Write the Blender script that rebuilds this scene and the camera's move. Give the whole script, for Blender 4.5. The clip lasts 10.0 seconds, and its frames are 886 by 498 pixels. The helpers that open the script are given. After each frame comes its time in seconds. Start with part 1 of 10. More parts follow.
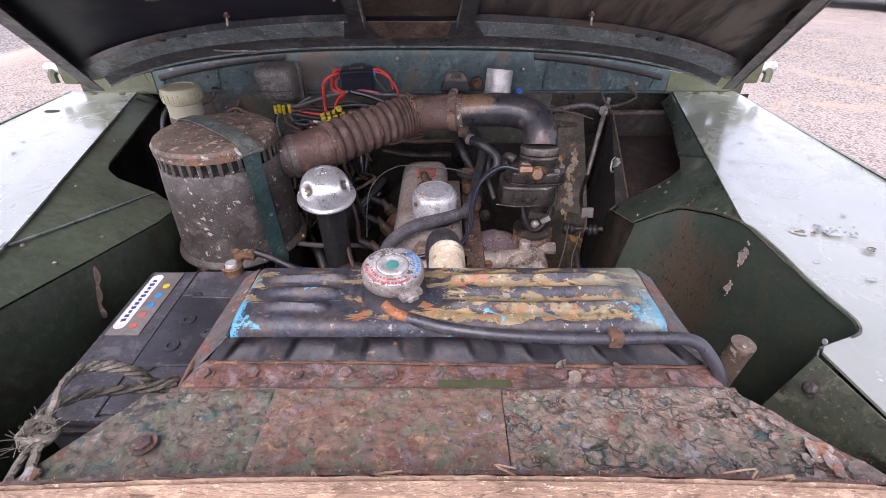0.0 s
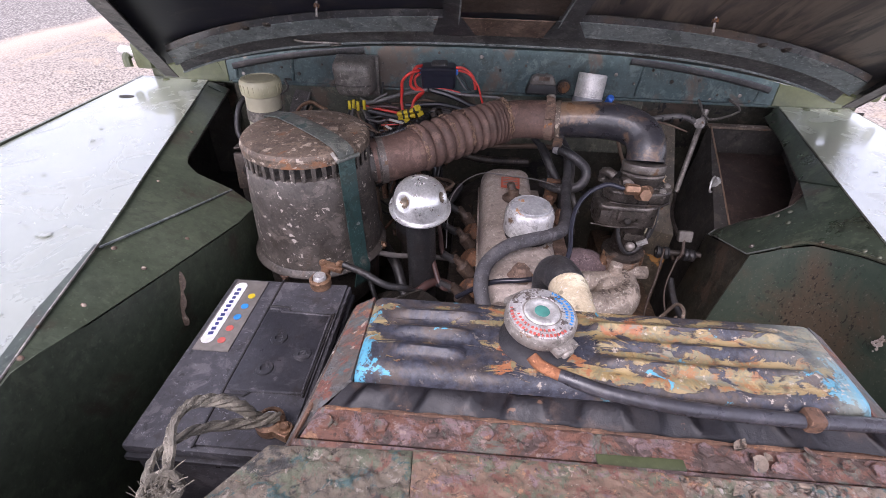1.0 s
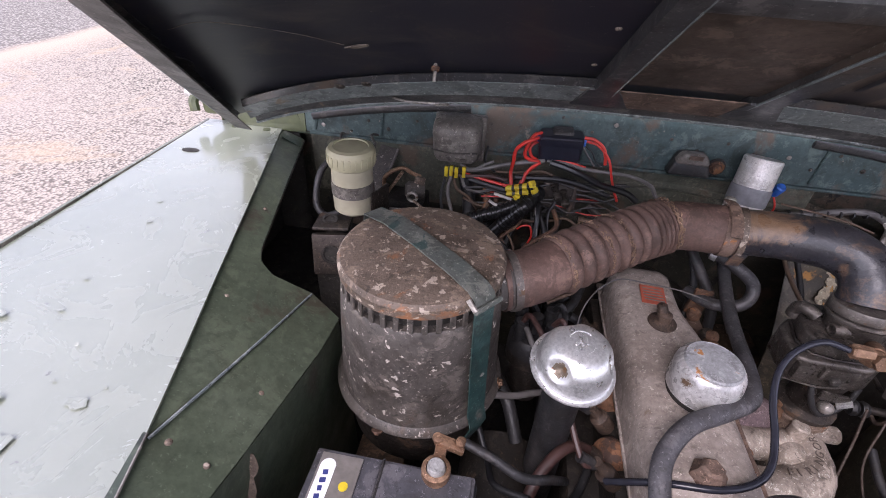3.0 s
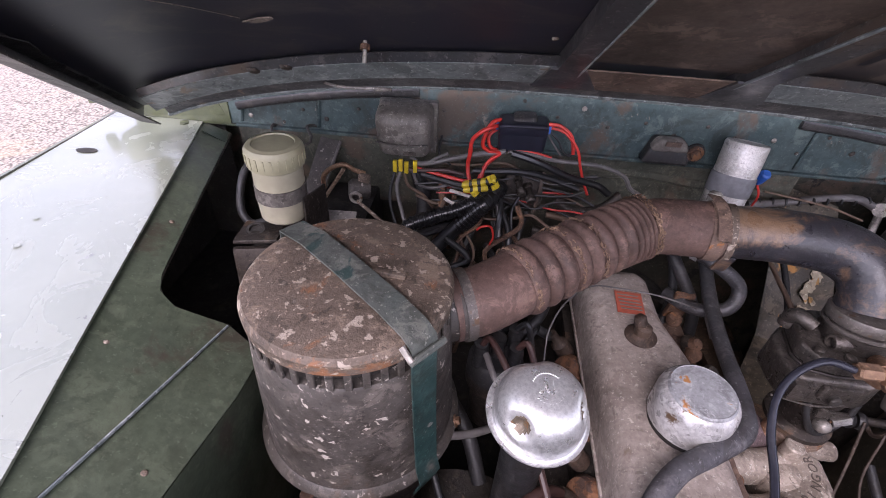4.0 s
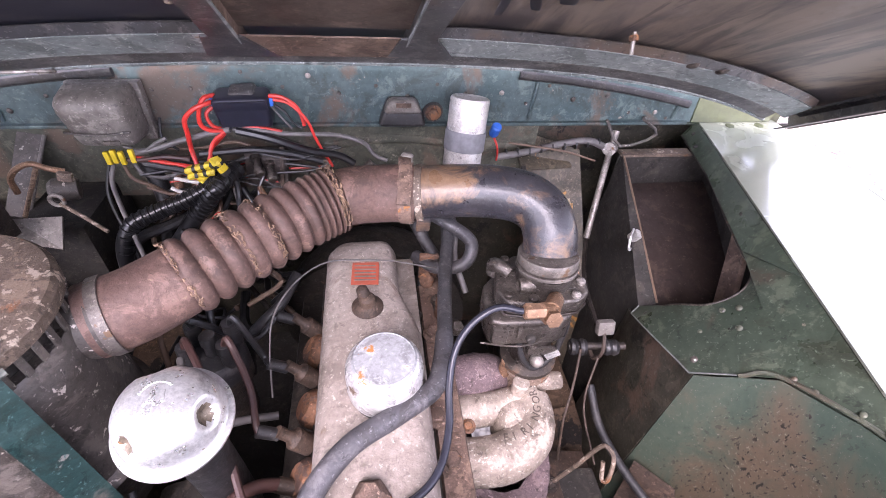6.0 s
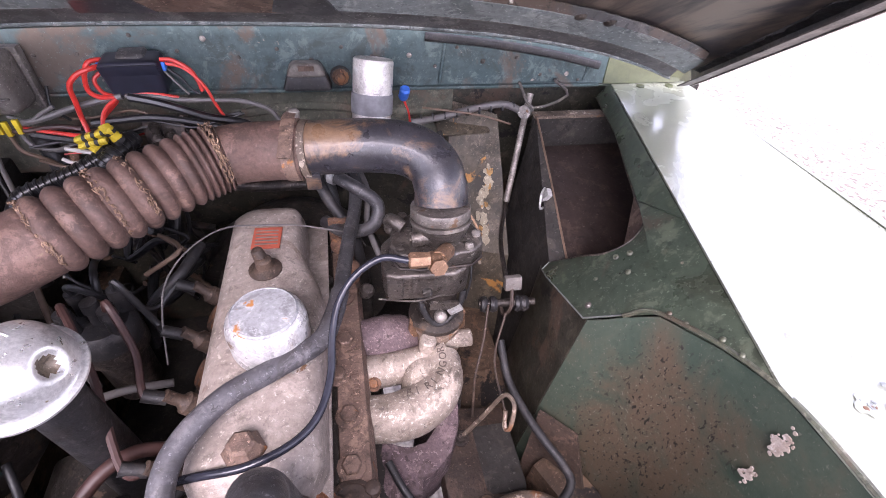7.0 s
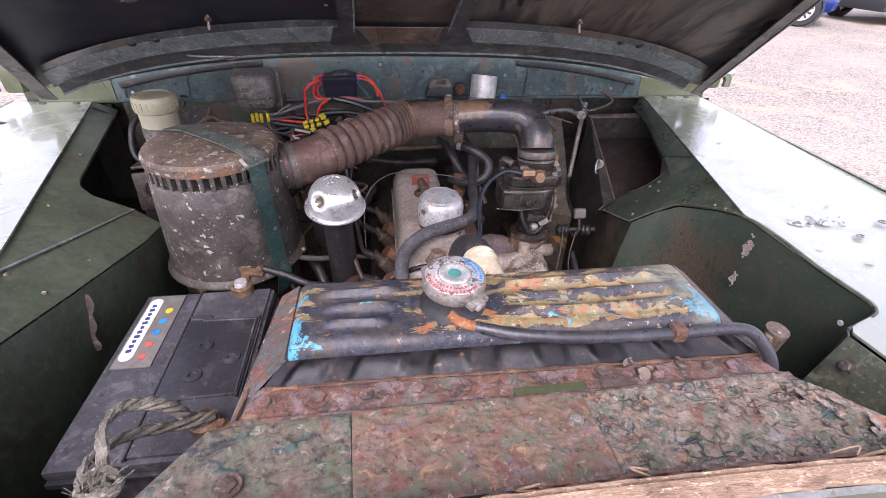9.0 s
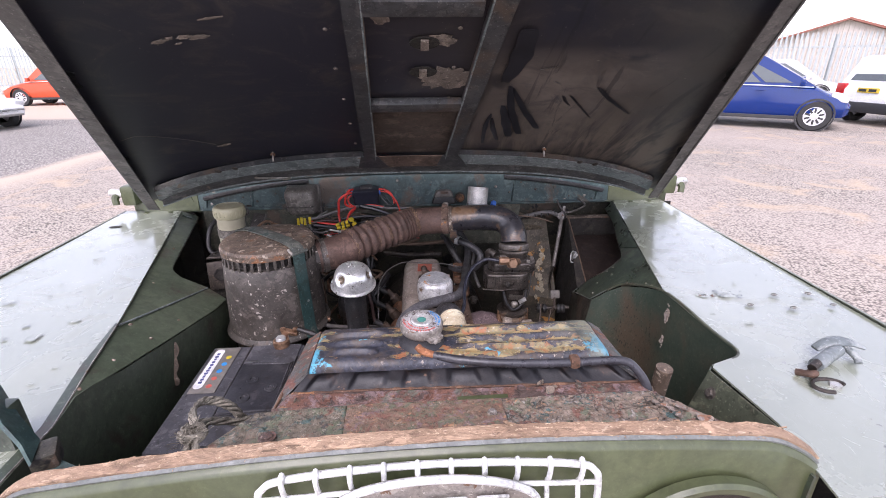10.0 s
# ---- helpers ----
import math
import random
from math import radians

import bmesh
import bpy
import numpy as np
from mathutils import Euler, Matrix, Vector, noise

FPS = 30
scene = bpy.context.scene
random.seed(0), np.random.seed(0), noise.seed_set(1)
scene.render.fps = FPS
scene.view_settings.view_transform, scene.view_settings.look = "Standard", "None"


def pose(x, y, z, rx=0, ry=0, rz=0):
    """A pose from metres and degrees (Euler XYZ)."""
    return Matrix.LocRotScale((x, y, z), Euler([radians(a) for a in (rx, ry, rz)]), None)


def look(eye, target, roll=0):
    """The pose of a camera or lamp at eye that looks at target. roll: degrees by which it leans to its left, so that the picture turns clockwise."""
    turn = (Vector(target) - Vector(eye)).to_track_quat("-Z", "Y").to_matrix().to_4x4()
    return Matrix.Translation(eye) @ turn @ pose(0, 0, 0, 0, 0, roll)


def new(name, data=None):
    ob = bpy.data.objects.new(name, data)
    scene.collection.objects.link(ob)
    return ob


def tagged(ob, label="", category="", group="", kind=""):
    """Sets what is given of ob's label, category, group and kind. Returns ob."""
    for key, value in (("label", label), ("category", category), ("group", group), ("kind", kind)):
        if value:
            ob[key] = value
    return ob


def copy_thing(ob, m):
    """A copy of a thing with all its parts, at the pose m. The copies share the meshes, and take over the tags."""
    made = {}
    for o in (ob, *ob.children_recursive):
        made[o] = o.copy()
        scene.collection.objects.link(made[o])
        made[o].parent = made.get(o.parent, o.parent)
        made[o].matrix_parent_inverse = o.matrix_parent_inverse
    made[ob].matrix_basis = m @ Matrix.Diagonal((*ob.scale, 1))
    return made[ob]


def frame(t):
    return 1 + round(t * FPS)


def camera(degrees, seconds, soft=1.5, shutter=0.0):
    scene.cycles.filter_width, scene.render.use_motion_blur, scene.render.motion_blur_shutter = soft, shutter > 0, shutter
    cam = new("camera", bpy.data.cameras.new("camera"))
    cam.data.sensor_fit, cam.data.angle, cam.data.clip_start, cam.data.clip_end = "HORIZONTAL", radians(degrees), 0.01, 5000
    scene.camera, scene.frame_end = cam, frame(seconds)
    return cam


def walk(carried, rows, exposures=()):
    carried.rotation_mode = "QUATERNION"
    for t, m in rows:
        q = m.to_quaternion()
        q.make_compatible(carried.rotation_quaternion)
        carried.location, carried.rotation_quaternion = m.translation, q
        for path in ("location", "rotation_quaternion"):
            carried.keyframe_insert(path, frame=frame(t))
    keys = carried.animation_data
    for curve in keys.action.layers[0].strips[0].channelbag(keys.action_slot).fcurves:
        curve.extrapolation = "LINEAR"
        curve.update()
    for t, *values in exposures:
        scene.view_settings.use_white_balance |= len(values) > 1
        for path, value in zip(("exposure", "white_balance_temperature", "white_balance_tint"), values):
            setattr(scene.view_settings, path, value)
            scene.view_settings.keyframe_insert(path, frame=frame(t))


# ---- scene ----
cam = camera(88.3, 10.0, soft=0.5)
PATH = [
    (0, (0.081, 0.013, 1.386), (0.078, 1.645, 0.23), -0.1),
    (0.5, (0.05, 0.046, 1.386), (0.003, 1.666, 0.214), 0.6),
    (1, (-0.041, 0.084, 1.386), (-0.138, 1.691, 0.199), 1.6),
    (1.5, (-0.144, 0.133, 1.394), (-0.297, 1.729, 0.199), 2.6),
    (2, (-0.196, 0.176, 1.402), (-0.383, 1.772, 0.212), 3.6),
    (2.5, (-0.206, 0.241, 1.413), (-0.435, 1.845, 0.241), 3.2),
    (2.7, (-0.216, 0.272, 1.422), (-0.447, 1.873, 0.246), 3.2),
    (3.8, (-0.22, 0.441, 1.408), (-0.373, 2.018, 0.188), 3.2),
    (4, (-0.193, 0.442, 1.394), (-0.308, 2.006, 0.152), 3.3),
    (4.5, (-0.124, 0.44, 1.382), (-0.12, 1.965, 0.088), 4.2),
    (5, (-0.06, 0.478, 1.377), (0.075, 1.971, 0.052), 5.2),
    (5.5, (0.005, 0.485, 1.405), (0.225, 1.968, 0.082), 4.8),
    (5.7, (0.032, 0.484, 1.407), (0.28, 1.962, 0.083), 4.7),
    (6.8, (0.136, 0.419, 1.37), (0.488, 1.858, 0.027), 4.9),
    (7, (0.163, 0.423, 1.371), (0.538, 1.854, 0.025), 5.0),
    (7.5, (0.227, 0.357, 1.358), (0.582, 1.789, 0.008), 4.0),
    (8, (0.212, 0.257, 1.346), (0.536, 1.709, 0.01), 3.6),
    (8.5, (0.018, 0.137, 1.352), (0.315, 1.648, 0.075), 3.3),
    (9, (-0.034, 0.028, 1.38), (0.204, 1.661, 0.25), 1.9),
    (9.5, (-0.001, -0.098, 1.414), (0.171, 1.647, 0.453), 0.6),
    (10, (0.028, -0.208, 1.459), (0.135, 1.641, 0.704), -0.4),
]
walk(cam, [(t, look(eye, target, roll)) for t, eye, target, roll in PATH],
     [(t, 0.45 + v, 6400, tint) for t, v, tint in ((0, 1.13, 28), (1.5, 1.18, 27), (2.5, 1.12, 26), (4.0, 1.3, 30), (4.5, 1.75, 32), (5.0, 2.15, 32), (5.7, 2.52, 32), (7.0, 2.18, 32), (7.5, 1.90, 33), (8.0, 1.45, 31), (8.5, 1.3, 29), (9.0, 1.35, 27), (9.5, 1.17, 26), (10, 1.05, 25))])

# ---- light: overcast daylight ----
world = bpy.data.worlds.new("sky")
scene.world = world
world.use_nodes = True
wn = world.node_tree.nodes
wl = world.node_tree.links
sky = wn.new("ShaderNodeTexSky")
sky.sky_type = "NISHITA"
sky.sun_disc = False
sky.sun_elevation = radians(50)
sky.sun_rotation = radians(200)
sky.air_density, sky.dust_density = 1.0, 1.0
grey = wn.new("ShaderNodeHueSaturation")
grey.inputs["Saturation"].default_value = 0.42
wl.new(sky.outputs[0], grey.inputs["Color"])
wl.new(grey.outputs[0], wn["Background"].inputs["Color"])
wn["Background"].inputs["Strength"].default_value = 0.15
sun = new("sun", bpy.data.lights.new("sun", "SUN"))
sun.data.energy, sun.data.angle, sun.data.color = 1.2, radians(40), (1.0, 0.985, 0.97)
sun.matrix_world = look((-2, -6, 8), (0, 0, 0))

# ---- materials ----
def shader(name):
    m = bpy.data.materials.new(name)
    m.use_nodes = True
    nt = m.node_tree
    return m, nt, nt.nodes["Principled BSDF"]


def node(nt, kind, **sets):
    n = nt.nodes.new(kind)
    for k, v in sets.items():
        n.inputs[k.replace("_", " ")].default_value = v
    return n


def coords(nt, scale=(1, 1, 1)):
    tc = nt.nodes.new("ShaderNodeTexCoord")
    mp = nt.nodes.new("ShaderNodeMapping")
    mp.inputs["Scale"].default_value = scale
    nt.links.new(tc.outputs["Object"], mp.inputs["Vector"])
    return mp.outputs[0]


def fractal(nt, vec, scale, detail=6, rough=0.6, distort=0.0):
    n = node(nt, "ShaderNodeTexNoise", Scale=scale, Detail=detail, Roughness=rough, Distortion=distort)
    nt.links.new(vec, n.inputs["Vector"])
    return n.outputs["Fac"]


def ramp(nt, fac, stops, hard=False):
    r = nt.nodes.new("ShaderNodeValToRGB")
    r.color_ramp.interpolation = "CONSTANT" if hard else "LINEAR"
    els = r.color_ramp.elements
    while len(els) < len(stops):
        els.new(0.5)
    for e, (p, c) in zip(els, stops):
        e.position = p
        e.color = (*c, 1) if isinstance(c, tuple) else (c, c, c, 1)
    nt.links.new(fac, r.inputs[0])
    return r.outputs[0]


def mix(nt, fac, a, b):
    m = nt.nodes.new("ShaderNodeMix")
    m.data_type = "RGBA"
    for sock, v in ((m.inputs["Factor"], fac), (m.inputs["A"], a), (m.inputs["B"], b)):
        if isinstance(v, tuple):
            sock.default_value = (*v, 1)
        elif isinstance(v, (int, float)):
            sock.default_value = v
        else:
            nt.links.new(v, sock)
    return m.outputs["Result"]


def bump(nt, bsdf, height, strength, dist=0.002):
    b = node(nt, "ShaderNodeBump", Strength=strength, Distance=dist)
    nt.links.new(height, b.inputs["Height"])
    nt.links.new(b.outputs[0], bsdf.inputs["Normal"])


def worn(name, c1, c2, scale=12.0, rough=0.5, metal=0.0, spot=None, spot_scale=30.0, spot_at=0.62, grain=0.25, coat=0.0,
         spot2=None, spot2_scale=8.0, spot2_at=0.6, stretch=(1, 1, 1), dist=0.002, rough_var=0.15, speck=0.7, grime=0.6):
    """Two tones in slow clouds, hard-edged flecks of a third and fourth colour, fine relief."""
    m, nt, b = shader(name)
    v = coords(nt, stretch)
    slow = fractal(nt, v, scale, 5)
    fine = fractal(nt, v, scale * 14, 4, 0.7)
    col = mix(nt, ramp(nt, slow, [(0.3, 0.0), (0.7, 1.0)]), c1, c2)
    col = mix(nt, ramp(nt, fine, [(0.3, 0.5), (0.62, 0.0)]), col, tuple(x * 0.40 for x in c1))
    if grime:
        g1 = ramp(nt, fractal(nt, v, 17, 9, 0.7, 0.6), [(0.40, grime), (0.47, 0.0)])
        col = mix(nt, g1, col, tuple(x * 0.38 + y for x, y in zip(c1, (0.010, 0.006, 0.003))))
        g2 = ramp(nt, fractal(nt, v, 31, 9, 0.72, 0.4), [(0.54, 0.0), (0.60, grime * 0.8)])
        col = mix(nt, g2, col, tuple(min(x * 1.55 + y, 0.8) for x, y in zip(c2, (0.020, 0.014, 0.009))))
    if spot2:
        f = ramp(nt, fractal(nt, v, spot2_scale, 8, 0.65, 0.4), [(spot2_at, 0.0), (spot2_at + 0.06, 0.9)])
        col = mix(nt, f, col, spot2)
    if spot:
        f = ramp(nt, fractal(nt, v, spot_scale, 7, 0.6, 0.3), [(spot_at, 0.0), (spot_at + 0.03, 1.0)])
        col = mix(nt, f, col, spot)
    if speck:
        f = ramp(nt, fractal(nt, v, 190, 4, 0.75), [(0.605, 0.0), (0.65, speck)])
        col = mix(nt, f, col, tuple(min(x * 1.9 + 0.03, 0.7) for x in c2))
        f = ramp(nt, fractal(nt, v, 75, 6, 0.7, 0.5), [(0.36, speck), (0.42, 0.0)])
        col = mix(nt, f, col, tuple(x * 0.3 for x in c1))
    nt.links.new(col, b.inputs["Base Color"])
    r = ramp(nt, fractal(nt, v, scale * 3, 5), [(0.3, max(rough - rough_var, 0.03)), (0.7, min(rough + rough_var, 1.0))])
    nt.links.new(r, b.inputs["Roughness"])
    b.inputs["Metallic"].default_value = metal
    b.inputs["Coat Weight"].default_value = coat
    b.inputs["Coat Roughness"].default_value = 0.15
    bump(nt, b, mix(nt, 0.45, fine, fractal(nt, v, 31, 9, 0.72, 0.4)), min(grain * 2.2, 1.0), dist)
    return m


def plain(name, c, rough=0.4, metal=0.0, grain=0.08, scale=60.0):
    m, nt, b = shader(name)
    v = coords(nt)
    n = fractal(nt, v, scale, 4)
    col = mix(nt, ramp(nt, n, [(0.35, 0.0), (0.65, 1.0)]), tuple(x * 0.75 for x in c), tuple(min(x * 1.12, 1) for x in c))
    nt.links.new(col, b.inputs["Base Color"])
    b.inputs["Roughness"].default_value = rough
    b.inputs["Metallic"].default_value = metal
    bump(nt, b, n, grain, 0.001)
    return m


def wing_paint():
    """Weathered green paint, cracked and dented; its gloss coat has a raised IOR to brighten the reflected sky."""
    m, nt, b = shader("wing_paint")
    v = coords(nt)
    slow = fractal(nt, v, 3.0, 6)
    col = mix(nt, ramp(nt, slow, [(0.3, 0.0), (0.7, 1.0)]), (0.19, 0.21, 0.155), (0.28, 0.30, 0.235))
    chips = ramp(nt, fractal(nt, v, 26, 8, 0.6), [(0.70, 0.0), (0.71, 1.0)])
    col = mix(nt, chips, col, (0.34, 0.34, 0.33))
    rust = ramp(nt, fractal(nt, v, 14, 9, 0.65), [(0.69, 0.0), (0.73, 0.8)])
    col = mix(nt, rust, col, (0.22, 0.11, 0.06))
    pits = ramp(nt, fractal(nt, v, 48, 6, 0.62, 0.3), [(0.685, 0.0), (0.70, 0.9)])
    col = mix(nt, pits, col, (0.075, 0.07, 0.06))
    nt.links.new(col, b.inputs["Base Color"])
    b.inputs["Roughness"].default_value = 0.3
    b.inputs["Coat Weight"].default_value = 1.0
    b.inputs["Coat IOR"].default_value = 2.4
    nt.links.new(ramp(nt, fractal(nt, v, 11, 8, 0.65, 1.2), [(0.36, 0.06), (0.5, 0.18), (0.62, 0.42)]), b.inputs["Coat Roughness"])
    crack = ramp(nt, fractal(nt, v, 9, 10, 0.7, 0.8), [(0.495, 0.0), (0.5, 1.0), (0.505, 0.0)])
    h = mix(nt, 0.35, mix(nt, 0.45, mix(nt, 0.5, fractal(nt, v, 7, 3), fractal(nt, v, 24, 4, 0.6, 0.8)), fractal(nt, v, 75, 6, 0.6)), chips)
    h = mix(nt, 0.15, h, crack)
    bump(nt, b, h, 0.42, 0.002)
    return m


def flaked(name, stops, scale=26.0, bump_s=0.6, under=None, dark=0.5):
    """Layers of old paint in many colours that have flaked off rusty metal."""
    m, nt, b = shader(name)
    v = coords(nt, (1, 1.6, 1))
    n1 = fractal(nt, v, scale * 0.45, 9, 0.68, 0.6)
    n2 = fractal(nt, v, scale, 8, 0.7, 0.3)
    c1 = ramp(nt, n1, stops)
    c2 = ramp(nt, n2, under or [(0.25, (0.05, 0.09, 0.09)), (0.45, (0.16, 0.05, 0.03)), (0.55, (0.10, 0.05, 0.04)), (0.68, (0.30, 0.13, 0.06))])
    f = ramp(nt, fractal(nt, v, scale * 0.9, 8, 0.7), [(0.52, 0.0), (0.55, 1.0)])
    col = mix(nt, f, c1, c2)
    pale = ramp(nt, fractal(nt, v, scale * 2.2, 8, 0.72, 0.4), [(0.60, 0.0), (0.63, 0.9)])
    col = mix(nt, pale, col, (0.34, 0.27, 0.22))
    pits = ramp(nt, fractal(nt, v, scale * 6, 6, 0.7), [(0.38, dark), (0.5, 0.0)])
    col = mix(nt, pits, col, (0.02, 0.018, 0.016))
    nt.links.new(col, b.inputs["Base Color"])
    nt.links.new(ramp(nt, n2, [(0.3, 0.4), (0.7, 0.8)]), b.inputs["Roughness"])
    h = mix(nt, 0.5, ramp(nt, n1, [(0.47, 0.0), (0.5, 1.0)]), mix(nt, 0.5, n2, fractal(nt, v, scale * 8, 5, 0.7)))
    bump(nt, b, h, bump_s, 0.003)
    return m


def ground_mat():
    """Pale, sandy asphalt with a grey gravel verge beyond a sandy line."""
    m, nt, b = shader("asphalt")
    v = coords(nt)
    grains = node(nt, "ShaderNodeTexVoronoi", Scale=55.0)
    nt.links.new(v, grains.inputs["Vector"])
    slow = fractal(nt, v, 0.5, 6)
    speck = ramp(nt, grains.outputs["Distance"], [(0.0, (0.47, 0.42, 0.355)), (0.42, (0.37, 0.325, 0.27)), (0.62, (0.20, 0.17, 0.145)), (0.85, (0.05, 0.043, 0.038))])
    col = mix(nt, ramp(nt, slow, [(0.35, 0.0), (0.7, 0.6)]), speck, (0.42, 0.35, 0.30))
    sand = ramp(nt, fractal(nt, v, 1.3, 7, 0.6, 1.0), [(0.54, 0.0), (0.66, 0.7)])
    col = mix(nt, sand, col, (0.45, 0.34, 0.235))
    # grey gravel verge on one side, with a sandy line along it
    sep = nt.nodes.new("ShaderNodeSeparateXYZ")
    nt.links.new(v, sep.inputs[0])
    wob = nt.nodes.new("ShaderNodeMath")
    wob.operation = "MULTIPLY_ADD"
    wob.inputs[1].default_value = 0.9
    nt.links.new(slow, wob.inputs[0])
    nt.links.new(sep.outputs[0], wob.inputs[2])

    def span(sock, lo, hi):
        mr = nt.nodes.new("ShaderNodeMapRange")
        mr.inputs["From Min"].default_value, mr.inputs["From Max"].default_value = lo, hi
        nt.links.new(sock, mr.inputs["Value"])
        return mr.outputs[0]
    far = nt.nodes.new("ShaderNodeMath")
    far.operation = "MULTIPLY"
    nt.links.new(span(wob.outputs[0], VERGE, VERGE - 0.25), far.inputs[0])
    nt.links.new(span(sep.outputs[1], 14.6, 14.0), far.inputs[1])
    col = mix(nt, span(wob.outputs[0], VERGE + 0.7, VERGE + 0.1), col, (0.45, 0.37, 0.29))
    stones = node(nt, "ShaderNodeTexVoronoi", Scale=32.0)
    nt.links.new(v, stones.inputs["Vector"])
    gv = mix(nt, ramp(nt, stones.outputs["Distance"], [(0.1, 0.0), (0.6, 1.0)]), (0.46, 0.42, 0.375), (0.15, 0.135, 0.12))
    col = mix(nt, far.outputs[0], col, gv)
    nt.links.new(col, b.inputs["Base Color"])
    b.inputs["Roughness"].default_value = 0.85
    bump(nt, b, grains.outputs["Distance"], 0.5, 0.006)
    return m


def sum_of(nt, kind, a, c):
    """A math node on two sockets or numbers."""
    ma = nt.nodes.new("ShaderNodeMath")
    ma.operation = kind
    for i, x in enumerate((a, c)):
        if isinstance(x, (int, float)):
            ma.inputs[i].default_value = x
        else:
            nt.links.new(x, ma.inputs[i])
    return ma.outputs[0]


def span_of(nt, sock, lo, hi):
    """0 at lo, 1 at hi, clamped between."""
    mr = nt.nodes.new("ShaderNodeMapRange")
    mr.inputs["From Min"].default_value, mr.inputs["From Max"].default_value = lo, hi
    nt.links.new(sock, mr.inputs["Value"])
    return mr.outputs[0]


def tank_mat():
    """Layers of black, ochre, olive, rust, cream and cyan paint, worn through along the pleats."""
    m, nt, b = shader("flaking_tank_paint")
    v = coords(nt)
    sep = nt.nodes.new("ShaderNodeSeparateXYZ")
    nt.links.new(v, sep.inputs[0])
    x, y = sep.outputs[0], sep.outputs[1]
    long_ = coords(nt, (0.50, 1.2, 1.0))
    n_long = fractal(nt, long_, 42, 10, 0.70, 0.9)
    n_mid = fractal(nt, v, 38, 10, 0.72, 0.6)
    n_fine = fractal(nt, v, 150, 7, 0.75)
    n_slow = fractal(nt, v, 13, 6, 0.62, 0.8)
    # ground coat: ochre, olive, rust
    ground = ramp(nt, n_mid, [(0.30, (0.075, 0.045, 0.028)), (0.39, (0.20, 0.135, 0.055)), (0.46, (0.26, 0.19, 0.085)), (0.52, (0.155, 0.145, 0.082)), (0.58, (0.27, 0.125, 0.05)), (0.66, (0.16, 0.085, 0.05))])
    yellow = ramp(nt, fractal(nt, long_, 60, 9, 0.68, 0.6), [(0.52, 0.0), (0.56, 0.8)])
    ground = mix(nt, yellow, ground, (0.32, 0.235, 0.115))
    rust = ramp(nt, fractal(nt, v, 24, 9, 0.68, 0.9), [(0.58, 0.0), (0.62, 0.9)])
    ground = mix(nt, rust, ground, mix(nt, n_fine, (0.19, 0.05, 0.025), (0.42, 0.17, 0.07)))
    grey = ramp(nt, fractal(nt, long_, 50, 9, 0.70, 0.4), [(0.57, 0.0), (0.60, 0.7)])
    ground = mix(nt, grey, ground, (0.15, 0.165, 0.135))
    # black coat, thicker on the battery half and along the pleats
    black = mix(nt, ramp(nt, n_fine, [(0.38, 0.0), (0.65, 1.0)]), (0.013, 0.014, 0.020), (0.052, 0.056, 0.075))
    dusty = ramp(nt, fractal(nt, v, 30, 9, 0.70, 0.5), [(0.47, 0.0), (0.60, 0.75)])
    black = mix(nt, dusty, black, (0.088, 0.066, 0.050))
    wave = sum_of(nt, "COSINE", sum_of(nt, "MULTIPLY", sum_of(nt, "SUBTRACT", y, 0.008), 279.0), 0.0)
    left = span_of(nt, x, -0.075, -0.125)
    far_left = span_of(nt, x, -0.180, -0.215)
    front = span_of(nt, y, -0.030, -0.042)
    thr = sum_of(nt, "ADD", n_long, sum_of(nt, "MULTIPLY", wave, 0.042))
    thr = sum_of(nt, "ADD", thr, sum_of(nt, "MULTIPLY", left, 0.135))
    thr = sum_of(nt, "SUBTRACT", thr, sum_of(nt, "MULTIPLY", far_left, 0.14))
    thr = sum_of(nt, "ADD", thr, sum_of(nt, "MULTIPLY", front, 0.20))
    isblack = ramp(nt, thr, [(0.500, 0.0), (0.512, 1.0)])
    col = mix(nt, isblack, ground, black)
    # cream bare streaks
    cream = ramp(nt, fractal(nt, coords(nt, (0.28, 1.1, 1.0)), 52, 10, 0.74, 0.7), [(0.615, 0.0), (0.64, 0.9)])
    col = mix(nt, sum_of(nt, "MULTIPLY", cream, span_of(nt, x, -0.12, -0.04)), col, (0.44, 0.33, 0.23))
    # cyan left at both ends and in a few islands
    ends = sum_of(nt, "MAXIMUM", span_of(nt, x, -0.184, -0.210), span_of(nt, x, 0.176, 0.210))
    low_end = span_of(nt, y, 0.05, -0.02)
    cy = sum_of(nt, "ADD", fractal(nt, v, 30, 10, 0.70, 0.5), sum_of(nt, "MULTIPLY", sum_of(nt, "MULTIPLY", ends, low_end), 0.22))
    cyan = ramp(nt, cy, [(0.640, 0.0), (0.655, 1.0)])
    col = mix(nt, cyan, col, mix(nt, n_fine, (0.010, 0.20, 0.36), (0.12, 0.36, 0.42)))
    fade = sum_of(nt, "MULTIPLY", span_of(nt, x, 0.14, 0.20), ramp(nt, n_slow, [(0.40, 0.0), (0.55, 0.7)]))
    col = mix(nt, fade, col, (0.19, 0.21, 0.17))
    dirt = ramp(nt, fractal(nt, v, 55, 10, 0.75, 0.5), [(0.38, 0.6), (0.45, 0.0)])
    col = mix(nt, dirt, col, (0.035, 0.026, 0.020))
    chips = ramp(nt, fractal(nt, v, 120, 8, 0.75), [(0.60, 0.0), (0.63, 0.8)])
    col = mix(nt, sum_of(nt, "MULTIPLY", chips, span_of(nt, x, -0.2, 0.0)), col, (0.42, 0.36, 0.29))
    nt.links.new(col, b.inputs["Base Color"])
